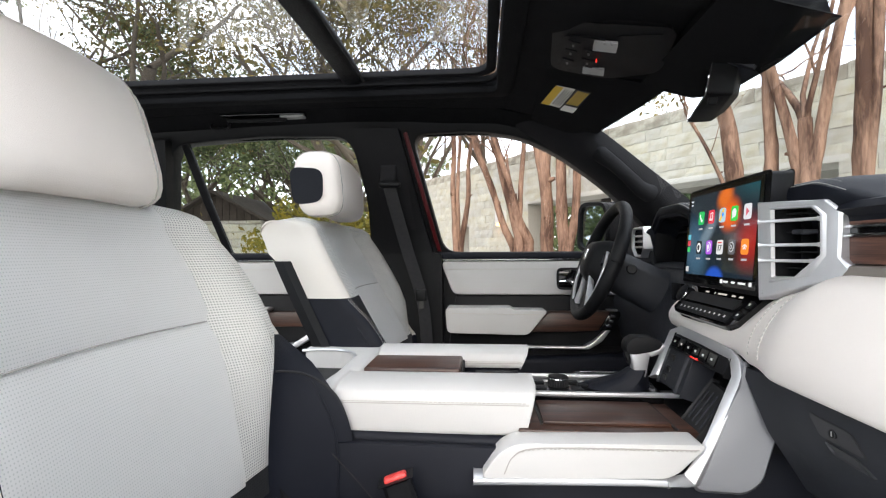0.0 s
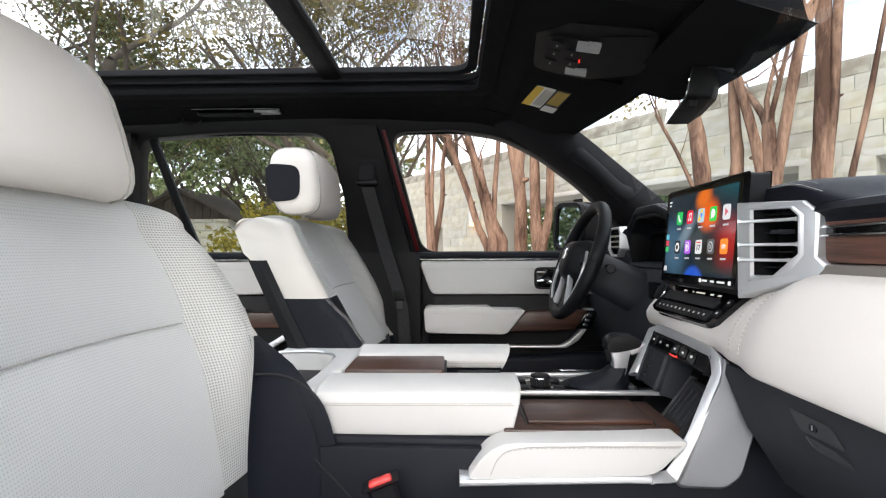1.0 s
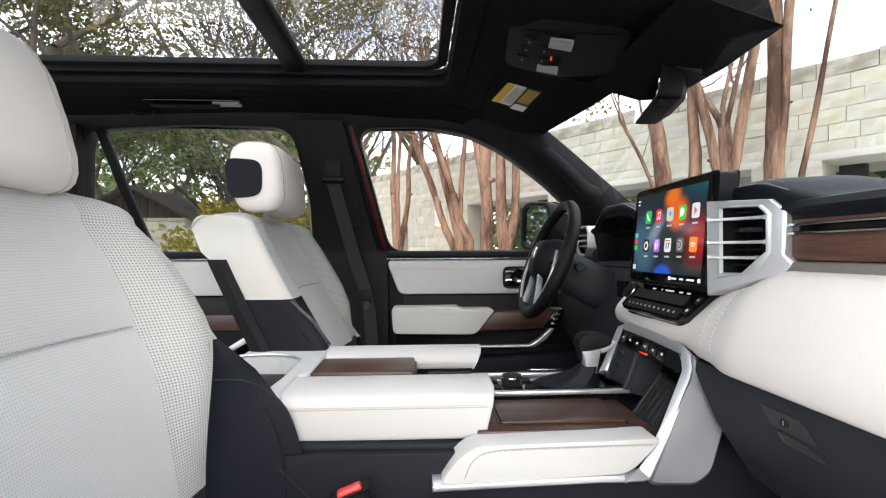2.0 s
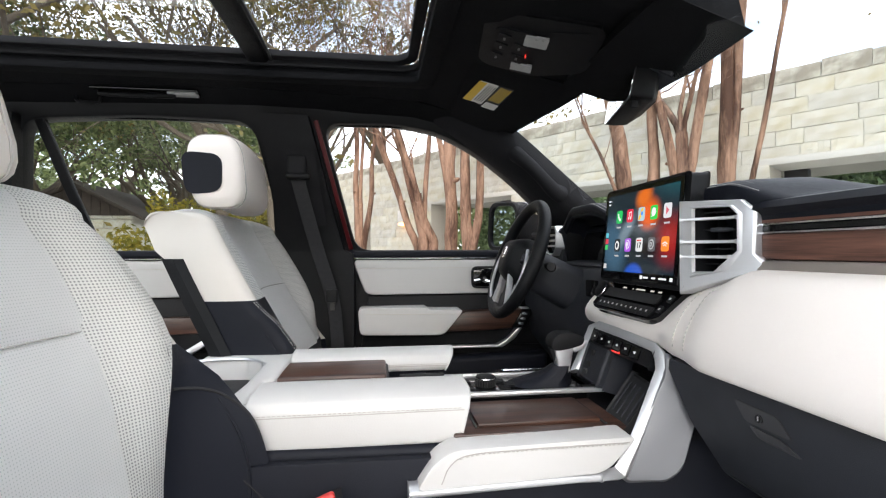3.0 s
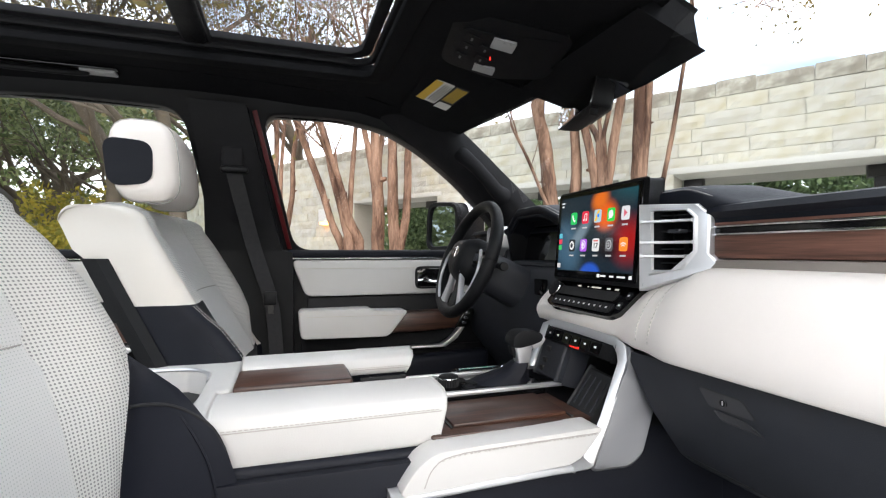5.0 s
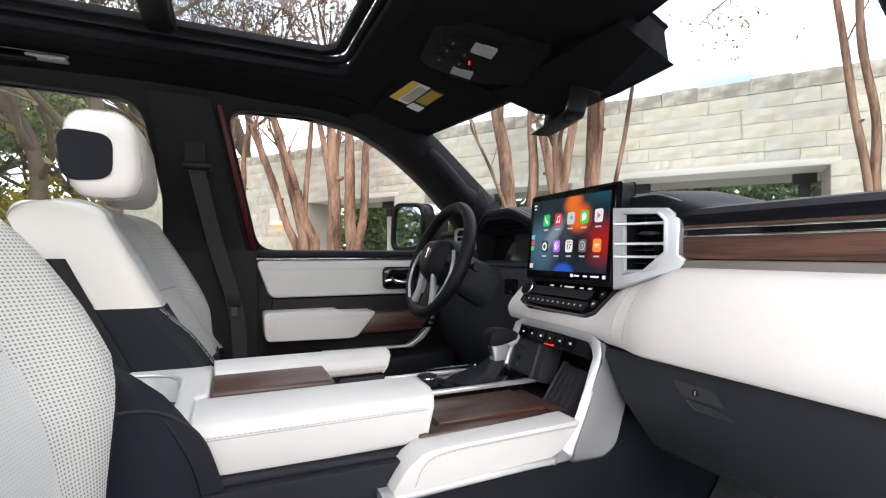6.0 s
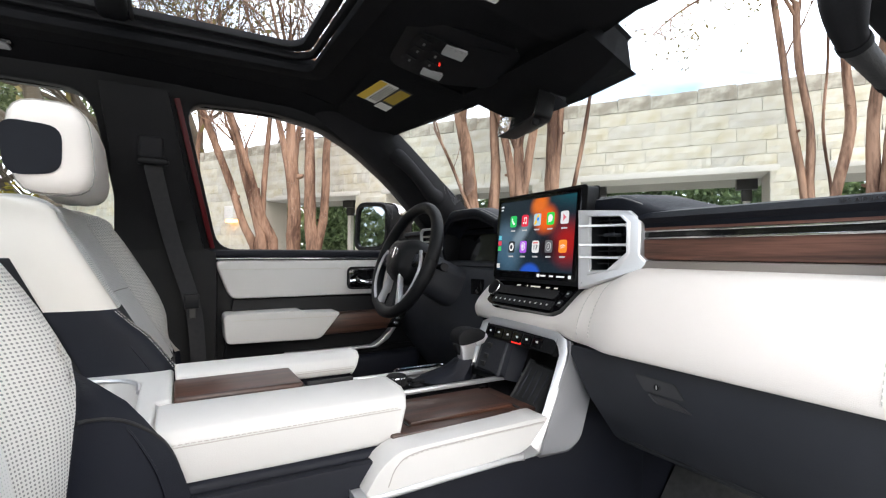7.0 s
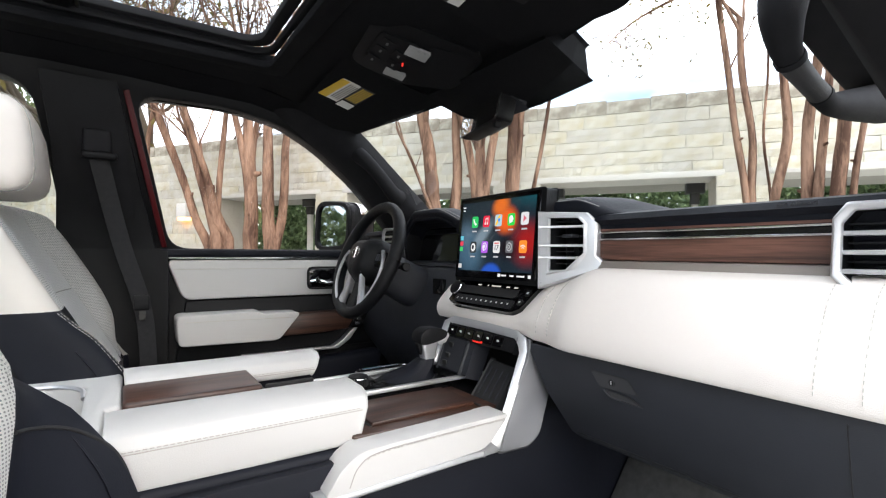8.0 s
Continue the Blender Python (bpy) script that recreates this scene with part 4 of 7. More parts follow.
part("wood_trim", prism([(-1.5, 1.190), (-1.5, 1.128), (-0.62, 1.128), (-0.60, 1.190)], "y", 0.84, 0.875, 0.006), WALNUT, D2, "dark walnut strip")
part("armrest", prism(outline([(-1.5, 1.215), (-1.5, 1.130), (-0.90, 1.130), (-0.83, 1.208)], 4, 0.02), "y", 0.775, 0.885, 0.014, 3), WHITE, D2, "white padded armrest")
part("silver_pull", prism([(-1.0, 1.055), (-1.0, 1.043), (-0.72, 1.043), (-0.60, 1.115), (-0.63, 1.125), (-0.735, 1.060)], "y", 0.79, 0.87, 0.004), SILVER, D2, "satin silver door pull")
part("map_pocket", prism([(-1.6, 1.00), (-1.6, 0.74), (-0.55, 0.74), (-0.5, 1.02)], "y", 0.82, 0.90, 0.02, 3), NAVY, D2)


def assist_grip(x0, x1):
    g = thing("assist_grip", "folded black roof grab handle with grey end cover", "grab handle")
    y = 0.63
    zz = roof_z((x0 + x1) / 2, y) - 0.006
    part("recess", box(x0 - 0.02, x1 + 0.02, y - 0.028, y + 0.028, zz - 0.004, zz + 0.004, 0.003), PIANO, g)
    part("grip", tube(spline([(x0, y, zz - 0.008), (x0 + 0.02, y - 0.006, zz - 0.016), (x1 - 0.08, y - 0.006, zz - 0.016), (x1 - 0.06, y, zz - 0.008)], 5), 0.008, 8), BLACK, g)
    part("end_cover", box(x1 - 0.075, x1 + 0.012, y - 0.02, y + 0.02, zz - 0.011, zz - 0.003, 0.003), LENS, g, "pale grey cover")


assist_grip(-0.90, -0.62)
part("coat_hook", tube(spline([(-0.98, 0.66, roof_z(-0.98, 0.66) - 0.0), (-0.98, 0.655, roof_z(-0.98, 0.66) - 0.03), (-0.92, 0.655, roof_z(-0.95, 0.66) - 0.03), (-0.92, 0.66, roof_z(-0.92, 0.66))], 4), 0.007, 6), BLACK)
tagged(bpy.data.objects["coat_hook"], "small black coat hook on the roof rail", "hook")


def seat_belt():
    b = thing("seat_belt", "black seat belt hanging on the centre pillar", "seat belt")
    pts = spline([(-0.300, 0.688, 1.694), (-0.292, 0.696, 1.65), (-0.245, 0.758, 1.45), (-0.192, 0.772, 1.27), (-0.175, 0.775, 1.15), (-0.165, 0.78, 0.95)], 6)
    part("webbing", band(pts, 0.047, (0.25, -1, 0), 0.002), WEBBING, b)
    part("guide_loop", box(-0.340, -0.256, 0.672, 0.700, 1.682, 1.704, 0.010, 3), BLACK, b, "black belt guide")
    part("adjuster", box(-0.338, -0.272, 0.690, 0.720, 1.700, 1.770, 0.010, 3), SOFT_BLACK, b)
    part("tongue", box(-0.212, -0.170, 0.757, 0.770, 1.245, 1.292, 0.004, 2), BLACK, b)
    part("tongue_plate", box(-0.198, -0.180, 0.760, 0.766, 1.215, 1.25, 0.001, 1), STEEL_DARK, b, "dark steel tongue")


seat_belt()


def door_mirror():
    m = thing("door_mirror", "outside door mirror with chrome shell", "mirror")
    c = Vector((0.565, 1.13, 1.548))
    fwd = Vector((-0.90, -0.38, 0.02)).normalized()
    sx = Vector((0, 0, 1)).cross(fwd).normalized()
    up = fwd.cross(sx)
    M = Matrix((sx, up, fwd)).transposed().to_4x4()
    M.translation = c
    ring = outline([(-0.10, -0.105), (0.10, -0.098), (0.105, 0.095), (-0.09, 0.108)], 6, 0.055)
    part("shell", moved(bevel(loft([[(x * s, y * s, z) for x, y in ring] for s, z in ((0.55, -0.20), (0.86, -0.16), (1.05, -0.08), (1.08, -0.02), (1.08, 0.01))]), 0.004), M), BLACK, m, "black mirror shell")
    part("chrome_cap", moved(bevel(loft([[(x * s + 0.004, max(y, 0.045) * s + 0.004, z) for x, y in ring] for s, z in ((0.5, -0.212), (0.90, -0.172), (1.08, -0.09), (1.10, -0.05), (1.09, -0.046), (0.9, -0.07))]), 0.002), M), CHROME, m, "chrome mirror cap")
    part("housing", moved(loft([[(x * s, y * s, z) for x, y in ring] for s, z in ((1.1, 0.01), (1.1, 0.020), (1.07, 0.026), (0.93, 0.024), (0.90, 0.010))]), M), BLACK, m, "black mirror bezel")
    part("mirror_glass", moved(prism([(x * 0.93, y * 0.93) for x, y in ring], "z", 0.005, 0.014, 0.0), M), MIRROR_TINT, m, "mirror glass")
    part("arm", tube([(0.66, 1.12, 1.47), (0.70, 1.02, 1.47), (0.72, 0.93, 1.47)], 0.03, 10), BLACK, m)


door_mirror()

# ---- dashboard ----
dash = thing("dashboard", "dark leather dashboard with walnut band, white lower bolster and silver vents", "dashboard")


def pad_top():
    prof = [(0.624, 1.490), (0.610, 1.500), (0.620, 1.512), (0.662, 1.519), (0.77, 1.518), (0.90, 1.505), (1.07, 1.46), (1.07, 1.30), (0.66, 1.30), (0.64, 1.42)]
    ys = spread(-0.80, 0.215, 20) + [0.238] + spread(0.240, 0.588, 6) + [0.590] + spread(0.65, 0.90, 6)
    return loft([[(x + (0.088 if 0.239 < y < 0.589 and x < 0.67 else 0.0), y, z) for x, z in prof] for y in ys])


def hump(y):
    """How high the raised middle pad stands: full behind the screen, sloping off before the passenger."""
    return curve1([(-0.345, 0.0), (-0.225, 1.0), (0.12, 1.0), (0.23, 0.45)], y)


def hump_pad():
    rings = []
    for y in spread(0.23, -0.345, 30):
        k = hump(y)
        prof = [(0.622, 1.470), (0.606, 1.496 + 0.022 * k), (0.602, 1.504 + 0.031 * k), (0.606, 1.511 + 0.038 * k), (0.622, 1.516 + 0.041 * k), (0.66, 1.518 + 0.042 * k), (0.74, 1.518 + 0.044 * k), (0.86, 1.508 + 0.03 * k), (0.98, 1.47), (0.98, 1.44), (0.66, 1.44)]
        lag = max(0.0, min(1.0, (-y - 0.12) / 0.22))
        rings.append([(x + (1 - k) * 0.04 * max(0.0, -y - 0.2) / 0.145, y - 0.45 * lag * max(0.0, x - 0.62), z) for x, z in prof])
    return loft(rings)


part("upper_pad", pad_top(), NAVY, dash, "dark leather top pad")
part("middle_pad", hump_pad(), NAVY, dash, "raised stitched leather middle pad")
for x, z0, k in ((0.6105, 1.5128, 0.0390), (0.627, 1.5166, 0.0414)):
    part("pad_stitch", tube([(x + (1 - hump(y)) * 0.04 * max(0.0, -y - 0.2) / 0.145, y, z0 - 0.0004 + k * hump(y)) for y in spread(0.16, -0.285, 40)], 0.0006, 5), SEAM, dash, "pale stitched seam")

# walnut band with black and silver lines
YL, YR = -0.285, -0.705
for nm, z0, z1, x, mat, lab in (("wood_band", 1.476, 1.500, 0.626, WALNUT_Y, "open-pore walnut band"), ("silver_line", 1.4715, 1.476, 0.622, CHROME, ""), ("gloss_line", 1.4615, 1.4715, 0.627, PIANO, "gloss black inlay"),
                                ("silver_line", 1.457, 1.4615, 0.622, CHROME, ""), ("wood_band", 1.4145, 1.457, 0.626, WALNUT_Y, "open-pore walnut band")):
    part(nm, prism([(YL, z0), (YR, z0), (YR, z1), (YL, z1)], "x", x, x + 0.03, 0.001, 1), mat, dash, lab)
part("lower_strip", prism([(0.640, 1.414), (0.619, 1.412), (0.612, 1.392), (0.64, 1.386)], "y", YL + 0.01, YR, 0.003), TAUPE, dash, "taupe strip under the walnut band")


def white_profile(y):
    """The white bolster: thin under the screen, deep before the passenger."""
    k = curve1([(-0.80, 1.0), (-0.30, 1.0), (-0.20, 0.45), (-0.12, 0.0), (0.26, 0.0)], y)
    r = 0.024 * max(0.0, min(1.0, y / 0.25))
    thin = [(0.640, 1.342), (0.592 + r, 1.336), (0.558 + r, 1.306), (0.538 + r, 1.284), (0.530 + r, 1.264), (0.536 + r, 1.243), (0.550 + r, 1.234), (0.60 + r, 1.230)]
    deep = [(0.640, 1.399), (0.606, 1.396), (0.566, 1.376), (0.530, 1.327), (0.507, 1.275), (0.502, 1.238), (0.516, 1.226), (0.60, 1.222)]
    return [(lerp(a[0], b[0], k), lerp(a[1], b[1], k)) for a, b in zip(thin, deep)]


def white_bolster():
    rings = []
    for y in spread(0.255, -0.785, 52):
        keys = [Vector((x, y, z)) for x, z in white_profile(y)]
        ring = spline(keys, 3)
        rings.append([tuple(p) for p in ring] + [(0.66, y, 1.30)])
    return loft(rings)


# lightened leather tone makes up for the dim light on this face
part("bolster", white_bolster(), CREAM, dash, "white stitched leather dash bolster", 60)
for y0 in (-0.198, -0.235, -0.712, -0.762):
    pts = [Vector((x, y0 + (0.02 * (z - 1.3) if y0 > -0.5 else 0), z)) for x, z in white_profile(y0)[1:7]]
    part("bolster_seam", stitches([p + Vector((-0.001, 0, 0.0005)) for p in spline(pts, 5)], 0.005, 0.0025, 0.0008), THREAD_T, dash)


def lower_dash():
    """The glove box side; its inner end slants towards the door lower down."""
    rings = []
    for k in spread(0, 1, 12):
        prof = [(0.60, 1.222), (0.528, 1.224), (0.526, 1.205), (0.545, 1.12), (0.585, 1.038), (0.605, 1.022), (0.93, 1.035), (0.95, 1.2)]
        rings.append([(x, lerp(-0.17 - 0.42 * max(0.0, 1.215 - z), -0.785, k), z) for x, z in prof])
    return loft(rings)


part("lower_panel", lower_dash(), GREY_PLASTIC, dash, "charcoal lower dash with glove box lid")
part("glove_gap", tube([(0.5842, -0.262, 1.040), (0.5842, -0.74, 1.040)], 0.0015, 5), RUBBER, dash)
part("glove_gap", tube([(0.5255, -0.7405, 1.212), (0.5445, -0.7405, 1.12), (0.584, -0.7405, 1.04)], 0.0015, 5), RUBBER, dash)


def panel_x(z, o=0.0):
    """The glove box lid's face leans forward below."""
    return 0.526 + (1.205 - z) * 0.2235 - o


def latch():
    plate = outline([(-0.343, 1.198), (-0.422, 1.196), (-0.438, 1.172), (-0.358, 1.171)], 3, 0.005)
    gap = outline([(-0.3405, 1.200), (-0.4235, 1.198), (-0.4415, 1.170), (-0.3565, 1.169)], 3, 0.005)
    part("latch_gap", loft([[(panel_x(z, o), y, z) for y, z in gap] for o in (-0.004, 0.0004)]), INK, dash)
    part("latch_plate", bevel(loft([[(panel_x(z, o), y, z) for y, z in plate] for o in (-0.004, 0.0022)]), 0.0012, 2), LATCH_GREY, dash, "charcoal glove box latch")
    lock = part("lock", disc(0.0066, 0.004, pose(panel_x(1.184, 0.0026), -0.388, 1.184, 0, 90, 0), 20, 0.001), BLACK, dash, "round black lock")
    part("lock_rim", tube([(panel_x(1.184, 0.0046), -0.388 + 0.0062 * math.cos(a), 1.184 + 0.0062 * math.sin(a)) for a in spread(0, 2 * math.pi, 20)], 0.0007, 5, False), LATCH_GREY, lock)
    part("key_slot", box(panel_x(1.184, 0.0052), panel_x(1.184, 0.0044), -0.389, -0.387, 1.1805, 1.1875, 0, 1), SILVER, lock)
    rim = outline([(-0.364, 1.167), (-0.424, 1.164), (-0.452, 1.150), (-0.379, 1.152)], 3, 0.006)
    lip = outline([(-0.372, 1.1625), (-0.424, 1.160), (-0.440, 1.1535), (-0.386, 1.1555)], 3, 0.004)
    part("pull_recess", loft([[(panel_x(z, 0.0005), y, z) for y, z in rim], [(panel_x(z, 0.0035), y, z) for y, z in rim], [(panel_x(z, -0.006), y, z) for y, z in lip]]), LATCH_GREY, dash, "grey scooped pull under the latch")


latch()
part("footwell_side", prism([(0.53, 1.21), (0.56, 1.10), (0.44, 0.98), (0.44, 0.66), (1.08, 0.66), (1.08, 1.25)], "y", -0.146, -0.12, 0.004), NAVY, dash, "charcoal side of the centre stack")


def vx(y):
    """How the centre vent's face runs back from the screen."""
    return 0.552 + (-(y) - 0.165) * 0.50


VOUT = [(-0.166, 1.525), (-0.267, 1.519), (-0.287, 1.497), (-0.284, 1.424), (-0.308, 1.401), (-0.166, 1.346)]
VIN = [(-0.193, 1.509), (-0.250, 1.507), (-0.261, 1.494), (-0.261, 1.430), (-0.222, 1.391), (-0.193, 1.391)]


def vent_frame_center():
    rings = [[(vx(y) + 0.055, y, z) for y, z in VOUT], [(vx(y) + 0.004, y, z) for y, z in VOUT]]
    for k, d in ((0.10, 0.0), (0.72, 0.001), (0.80, -0.0025), (0.95, -0.0025), (1.0, 0.003)):
        rings.append([(vx(lerp(y, yi, k)) + d, lerp(y, yi, k), lerp(z, zi, k)) for (y, z), (yi, zi) in zip(VOUT, VIN)])
    return bevel(loft(rings, caps=False), 0.0012, 1)


part("vent_frame", vent_frame_center(), SILVER, dash, "satin silver vent frame with a tapering lower wing", 25)
part("vent_throat", loft([[(vx(y) + d, y, z) for y, z in VIN] for d in (0.0035, 0.06)], caps=False), BLACK, dash)
part("vent_well", loft([[(vx(y) + d, y, z) for y, z in VIN] for d in (0.055, 0.07)]), BLACK, dash)
for z, ye in ((1.4885, -0.262), (1.446, -0.262), (1.4185, -0.250)):
    part("vent_bar", bevel(loft([[(vx(y) + dx, y, z + dz) for dx, dz in ((-0.005, 0.0028), (-0.005, -0.0028), (0.022, -0.002), (0.022, 0.002))] for y in (-0.174, ye)]), 0.001, 1), SILVER, dash, "silver vent bar")
for z in (1.501, 1.468, 1.433, 1.405):
    part("vent_vane", bevel(loft([[(vx(y) + dx, y, z + dz) for dx, dz in ((0.022, 0.0015), (0.022, -0.0015), (0.04, -0.0015), (0.04, 0.0015))] for y in (-0.19, -0.258 if z > 1.42 else -0.236)]), 0), BLACK, dash)
for y in (-0.212, -0.236):
    part("vent_fin", box(vx(y) + 0.026, vx(y) + 0.05, y - 0.0012, y + 0.0012, 1.394 if y > -0.22 else 1.412, 1.511, 0, 1), BLACK, dash)
part("vent_tab", box(vx(-0.225) + 0.004, vx(-0.225) + 0.03, -0.240, -0.210, 1.464, 1.472, 0.002, 1), GREY_PLASTIC, dash, "grey vent slider")


def end_vent(c, s, lab):
    """The octagonal outer vents; c: centre, s: +1 at the driver's door, -1 at the passenger's."""
    cx, cy, cz, hw, hh = c
    def ring(k, dx):
        w, h = hw * k, hh * k
        pts = [(-w, h * 0.55), (-w * 0.78, h), (w * 0.72, h), (w * 0.96, h * 0.7), (w, -h * 0.5), (w * 0.45, -h * 1.08), (-w * 0.55, -h * 1.1), (-w, -h * 0.5)]
        return [(cx + dx, cy + p, cz + q) for p, q in pts]
    part("vent_frame", bevel(loft([ring(1.0, 0.08), ring(1.0, 0.0), ring(0.95, -0.006), ring(0.84, -0.002), ring(0.82, 0.004)], caps=False), 0.002), SILVER, dash, lab)
    part("vent_throat", loft([ring(0.82, 0.0045), ring(0.82, 0.07)], caps=False), BLACK, dash)
    part("vent_well", bevel(loft([ring(0.83, 0.065), ring(0.83, 0.075)]), 0), BLACK, dash)
    for k in (-0.38, 0.0, 0.38):
        part("vent_bar", box(cx + 0.004, cx + 0.026, cy - hw * 0.84, cy + hw * 0.84, cz + hh * k - 0.0035, cz + hh * k + 0.0035, 0.0012, 1), SILVER, dash, "silver vent bar")
        part("vent_vane", box(cx + 0.026, cx + 0.05, cy - hw * 0.82, cy + hw * 0.82, cz + hh * (k + 0.19) - 0.0015, cz + hh * (k + 0.19) + 0.0015, 0, 1), BLACK, dash)


end_vent((0.588, -0.772, 1.432, 0.068, 0.070), -1, "satin silver outer vent frame")
end_vent((0.606, 0.662, 1.470, 0.066, 0.052), 1, "satin silver outer vent frame")


def emboss(text, size, m, mat, parent, name):
    cu = bpy.data.curves.new(name, "FONT")
    cu.body, cu.size, cu.extrude, cu.align_x = text, size, 0.0006, "CENTER"
    ob = bpy.data.objects.new(name, cu)
    me = bpy.data.meshes.new_from_object(ob)
    bpy.data.objects.remove(ob)
    me.materials.append(mat)
    o = new(name, me)
    o.matrix_world = m
    o.parent = parent
    return o


emboss("SRS AIRBAG", 0.0105, Matrix(((0, 0.25, -0.97, 0.6125), (-1, 0, 0, -0.655), (0, 0.97, 0.25, 1.502), (0, 0, 0, 1))), RUBBER, dash, "embossed_text")["label"] = "embossed dark lettering"

# instrument hood and cluster
def hood_z(y):
    """The crest of the hood over the instruments."""
    return curve1([(0.17, 1.520), (0.40, 1.580), (0.52, 1.580), (0.622, 1.518)], y)


def hood_path(dx, dz):
    return [(0.630 + dx, y, hood_z(y) + dz) for y in spread(0.20, 0.606, 30)]


part("cluster_hood", loft([[(x, y, max(z, 1.475)) for x, z in ((0.690, c - 0.045), (0.648, c - 0.036), (0.634, c - 0.030), (0.627, c - 0.020), (0.627, c - 0.010), (0.632, c - 0.003), (0.644, c), (0.70, c + 0.004), (0.78, c - 0.02), (0.86, 1.50), (0.86, 1.47), (0.70, c - 0.06))] for y, c in [(y, hood_z(y)) for y in spread(0.20, 0.612, 34)]]), NAVY, dash, "dark leather instrument hood")
part("hood_roll", tube(hood_path(0.010, -0.032), 0.0075, 8), NAVY, dash, "rolled inner edge of the hood")
part("hood_seam", tube(hood_path(0.0030, -0.0030), 0.0008, 5), SEAM, dash, "pale stitched seam")
part("hood_seam", tube(hood_path(0.016, 0.0004), 0.0006, 5), SEAM, dash, "pale stitched seam")
for y in (0.228, 0.588):
    part("cluster_cheek", prism([(0.655, 1.535), (0.640, 1.50), (0.636, 1.44), (0.644, 1.385), (0.74, 1.385), (0.74, 1.535)], "y", y, y + 0.012, 0.003), BLACK, dash)
part("cluster_display", bevel(loft([[(x, y, z) for x, y, z in ((0.692 + d, 0.250, 1.398), (0.692 + d, 0.585, 1.398), (0.712 + d, 0.575, 1.532), (0.712 + d, 0.260, 1.532))] for d in (0.0, 0.012)]), 0.003), PIANO, dash, "dark glossy instrument display")
part("cluster_sill", bevel(loft([[(0.634, y, 1.380), (0.634, y, 1.390), (0.645, y, 1.396), (0.705, y, 1.402), (0.705, y, 1.37)] for y in (0.238, 0.595)]), 0.004), GREY_PLASTIC, dash, "charcoal sill under the instruments")
part("driver_panel", loft([[(0.72, y, 1.384), (0.636, y, 1.380), (0.622, y, 1.368), (0.600, y, 1.30), (0.572, y, 1.24), (0.60, y, 1.10), (0.72, y, 0.95), (1.0, y, 0.95), (1.0, y, 1.384)] for y in spread(0.24, 0.88, 6)]), GREY_PLASTIC, dash, "charcoal lower dash before the driver")
part("door_side_panel", prism([(0.645, 1.384), (0.628, 1.40), (0.622, 1.50), (0.70, 1.50), (0.70, 1.384)], "y", 0.602, 0.88, 0.004), GREY_PLASTIC, dash, "charcoal panel round the outer vent")
part("knee_buttons", box(0.596, 0.61, 0.285, 0.345, 1.295, 1.345, 0.003), PIANO, dash)

# ---- touchscreen ----
def screen_material():
    m = bpy.data.materials.new("screen_wallpaper")
    m.use_nodes = True
    n, l = m.node_tree.nodes, m.node_tree.links
    b = n["Principled BSDF"]
    b.inputs["Base Color"].default_value = (0.005, 0.005, 0.006, 1)
    b.inputs["Roughness"].default_value = 0.08
    uv = n.new("ShaderNodeUVMap")
    last = None

    def blob(cx, cy, sx, sy, rot, color, hard):
        nonlocal last
        mp = n.new("ShaderNodeMapping")
        mp.vector_type = "TEXTURE"
        mp.inputs["Location"].default_value = (cx, cy, 0)
        mp.inputs["Rotation"].default_value = (0, 0, radians(rot))
        mp.inputs["Scale"].default_value = (sx, sy, 1)
        l.new(uv.outputs["UV"], mp.inputs["Vector"])
        ln = n.new("ShaderNodeVectorMath")
        ln.operation = "LENGTH"
        l.new(mp.outputs["Vector"], ln.inputs[0])
        mr = n.new("ShaderNodeMapRange")
        mr.interpolation_type = "SMOOTHSTEP"
        mr.inputs["From Min"].default_value, mr.inputs["From Max"].default_value = hard, 1.0
        mr.inputs["To Min"].default_value, mr.inputs["To Max"].default_value = 1.0, 0.0
        l.new(ln.outputs["Value"], mr.inputs["Value"])
        mx = n.new("ShaderNodeMix")
        mx.data_type = "RGBA"
        l.new(mr.outputs["Result"], mx.inputs[0])
        if last is None:
            mx.inputs[6].default_value = (0.012, 0.022, 0.032, 1)
        else:
            l.new(last, mx.inputs[6])
        mx.inputs[7].default_value = (*color, 1)
        last = mx.outputs[2]
    blob(0.95, 1.0, 0.40, 0.26, 0, (0.01, 0.07, 0.09), 0.0)
    blob(0.17, 0.36, 0.26, 0.46, 12, (0.05, 0.11, 0.17), 0.3)
    blob(0.34, 0.52, 0.10, 0.34, -32, (0.16, 0.22, 0.27), 0.2)
    blob(0.90, 0.42, 0.26, 0.34, 0, (0.34, 0.012, 0.012), 0.1)
    blob(0.64, 0.70, 0.17, 0.22, 0, (0.75, 0.11, 0.01), 0.35)
    blob(0.56, 0.88, 0.13, 0.17, -25, (0.70, 0.15, 0.015), 0.3)
    blob(0.68, 0.36, 0.20, 0.22, 20, (0.012, 0.008, 0.010), 0.1)
    blob(0.49, 0.05, 0.15, 0.16, 0, (0.02, 0.09, 0.50), 0.6)
    b.inputs["Emission Strength"].default_value = 0.36
    l.new(last, b.inputs["Emission Color"])
    return m


SX = 0.556


def on_screen(u, v, off=0.0):
    """A place on the display: u to the passenger's side 0..1, v up 0..1."""
    return Vector((SX + 0.020 * v - off, lerp(0.158, -0.158, u), lerp(1.362, 1.578, v)))


screen = thing("touchscreen", "wide lit touchscreen showing a grid of app icons", "screen")
ring = outline([(0.160, 1.358), (0.160, 1.581), (-0.172, 1.583), (-0.172, 1.354)], 4, 0.008)
part("casing", bevel(loft([[(SX + 0.02 * (z - 1.36) / 0.22 + dx, y, z) for y, z in ring] for dx in (0.001, 0.040)]), 0.003), BLACK, screen, "black plastic screen casing")
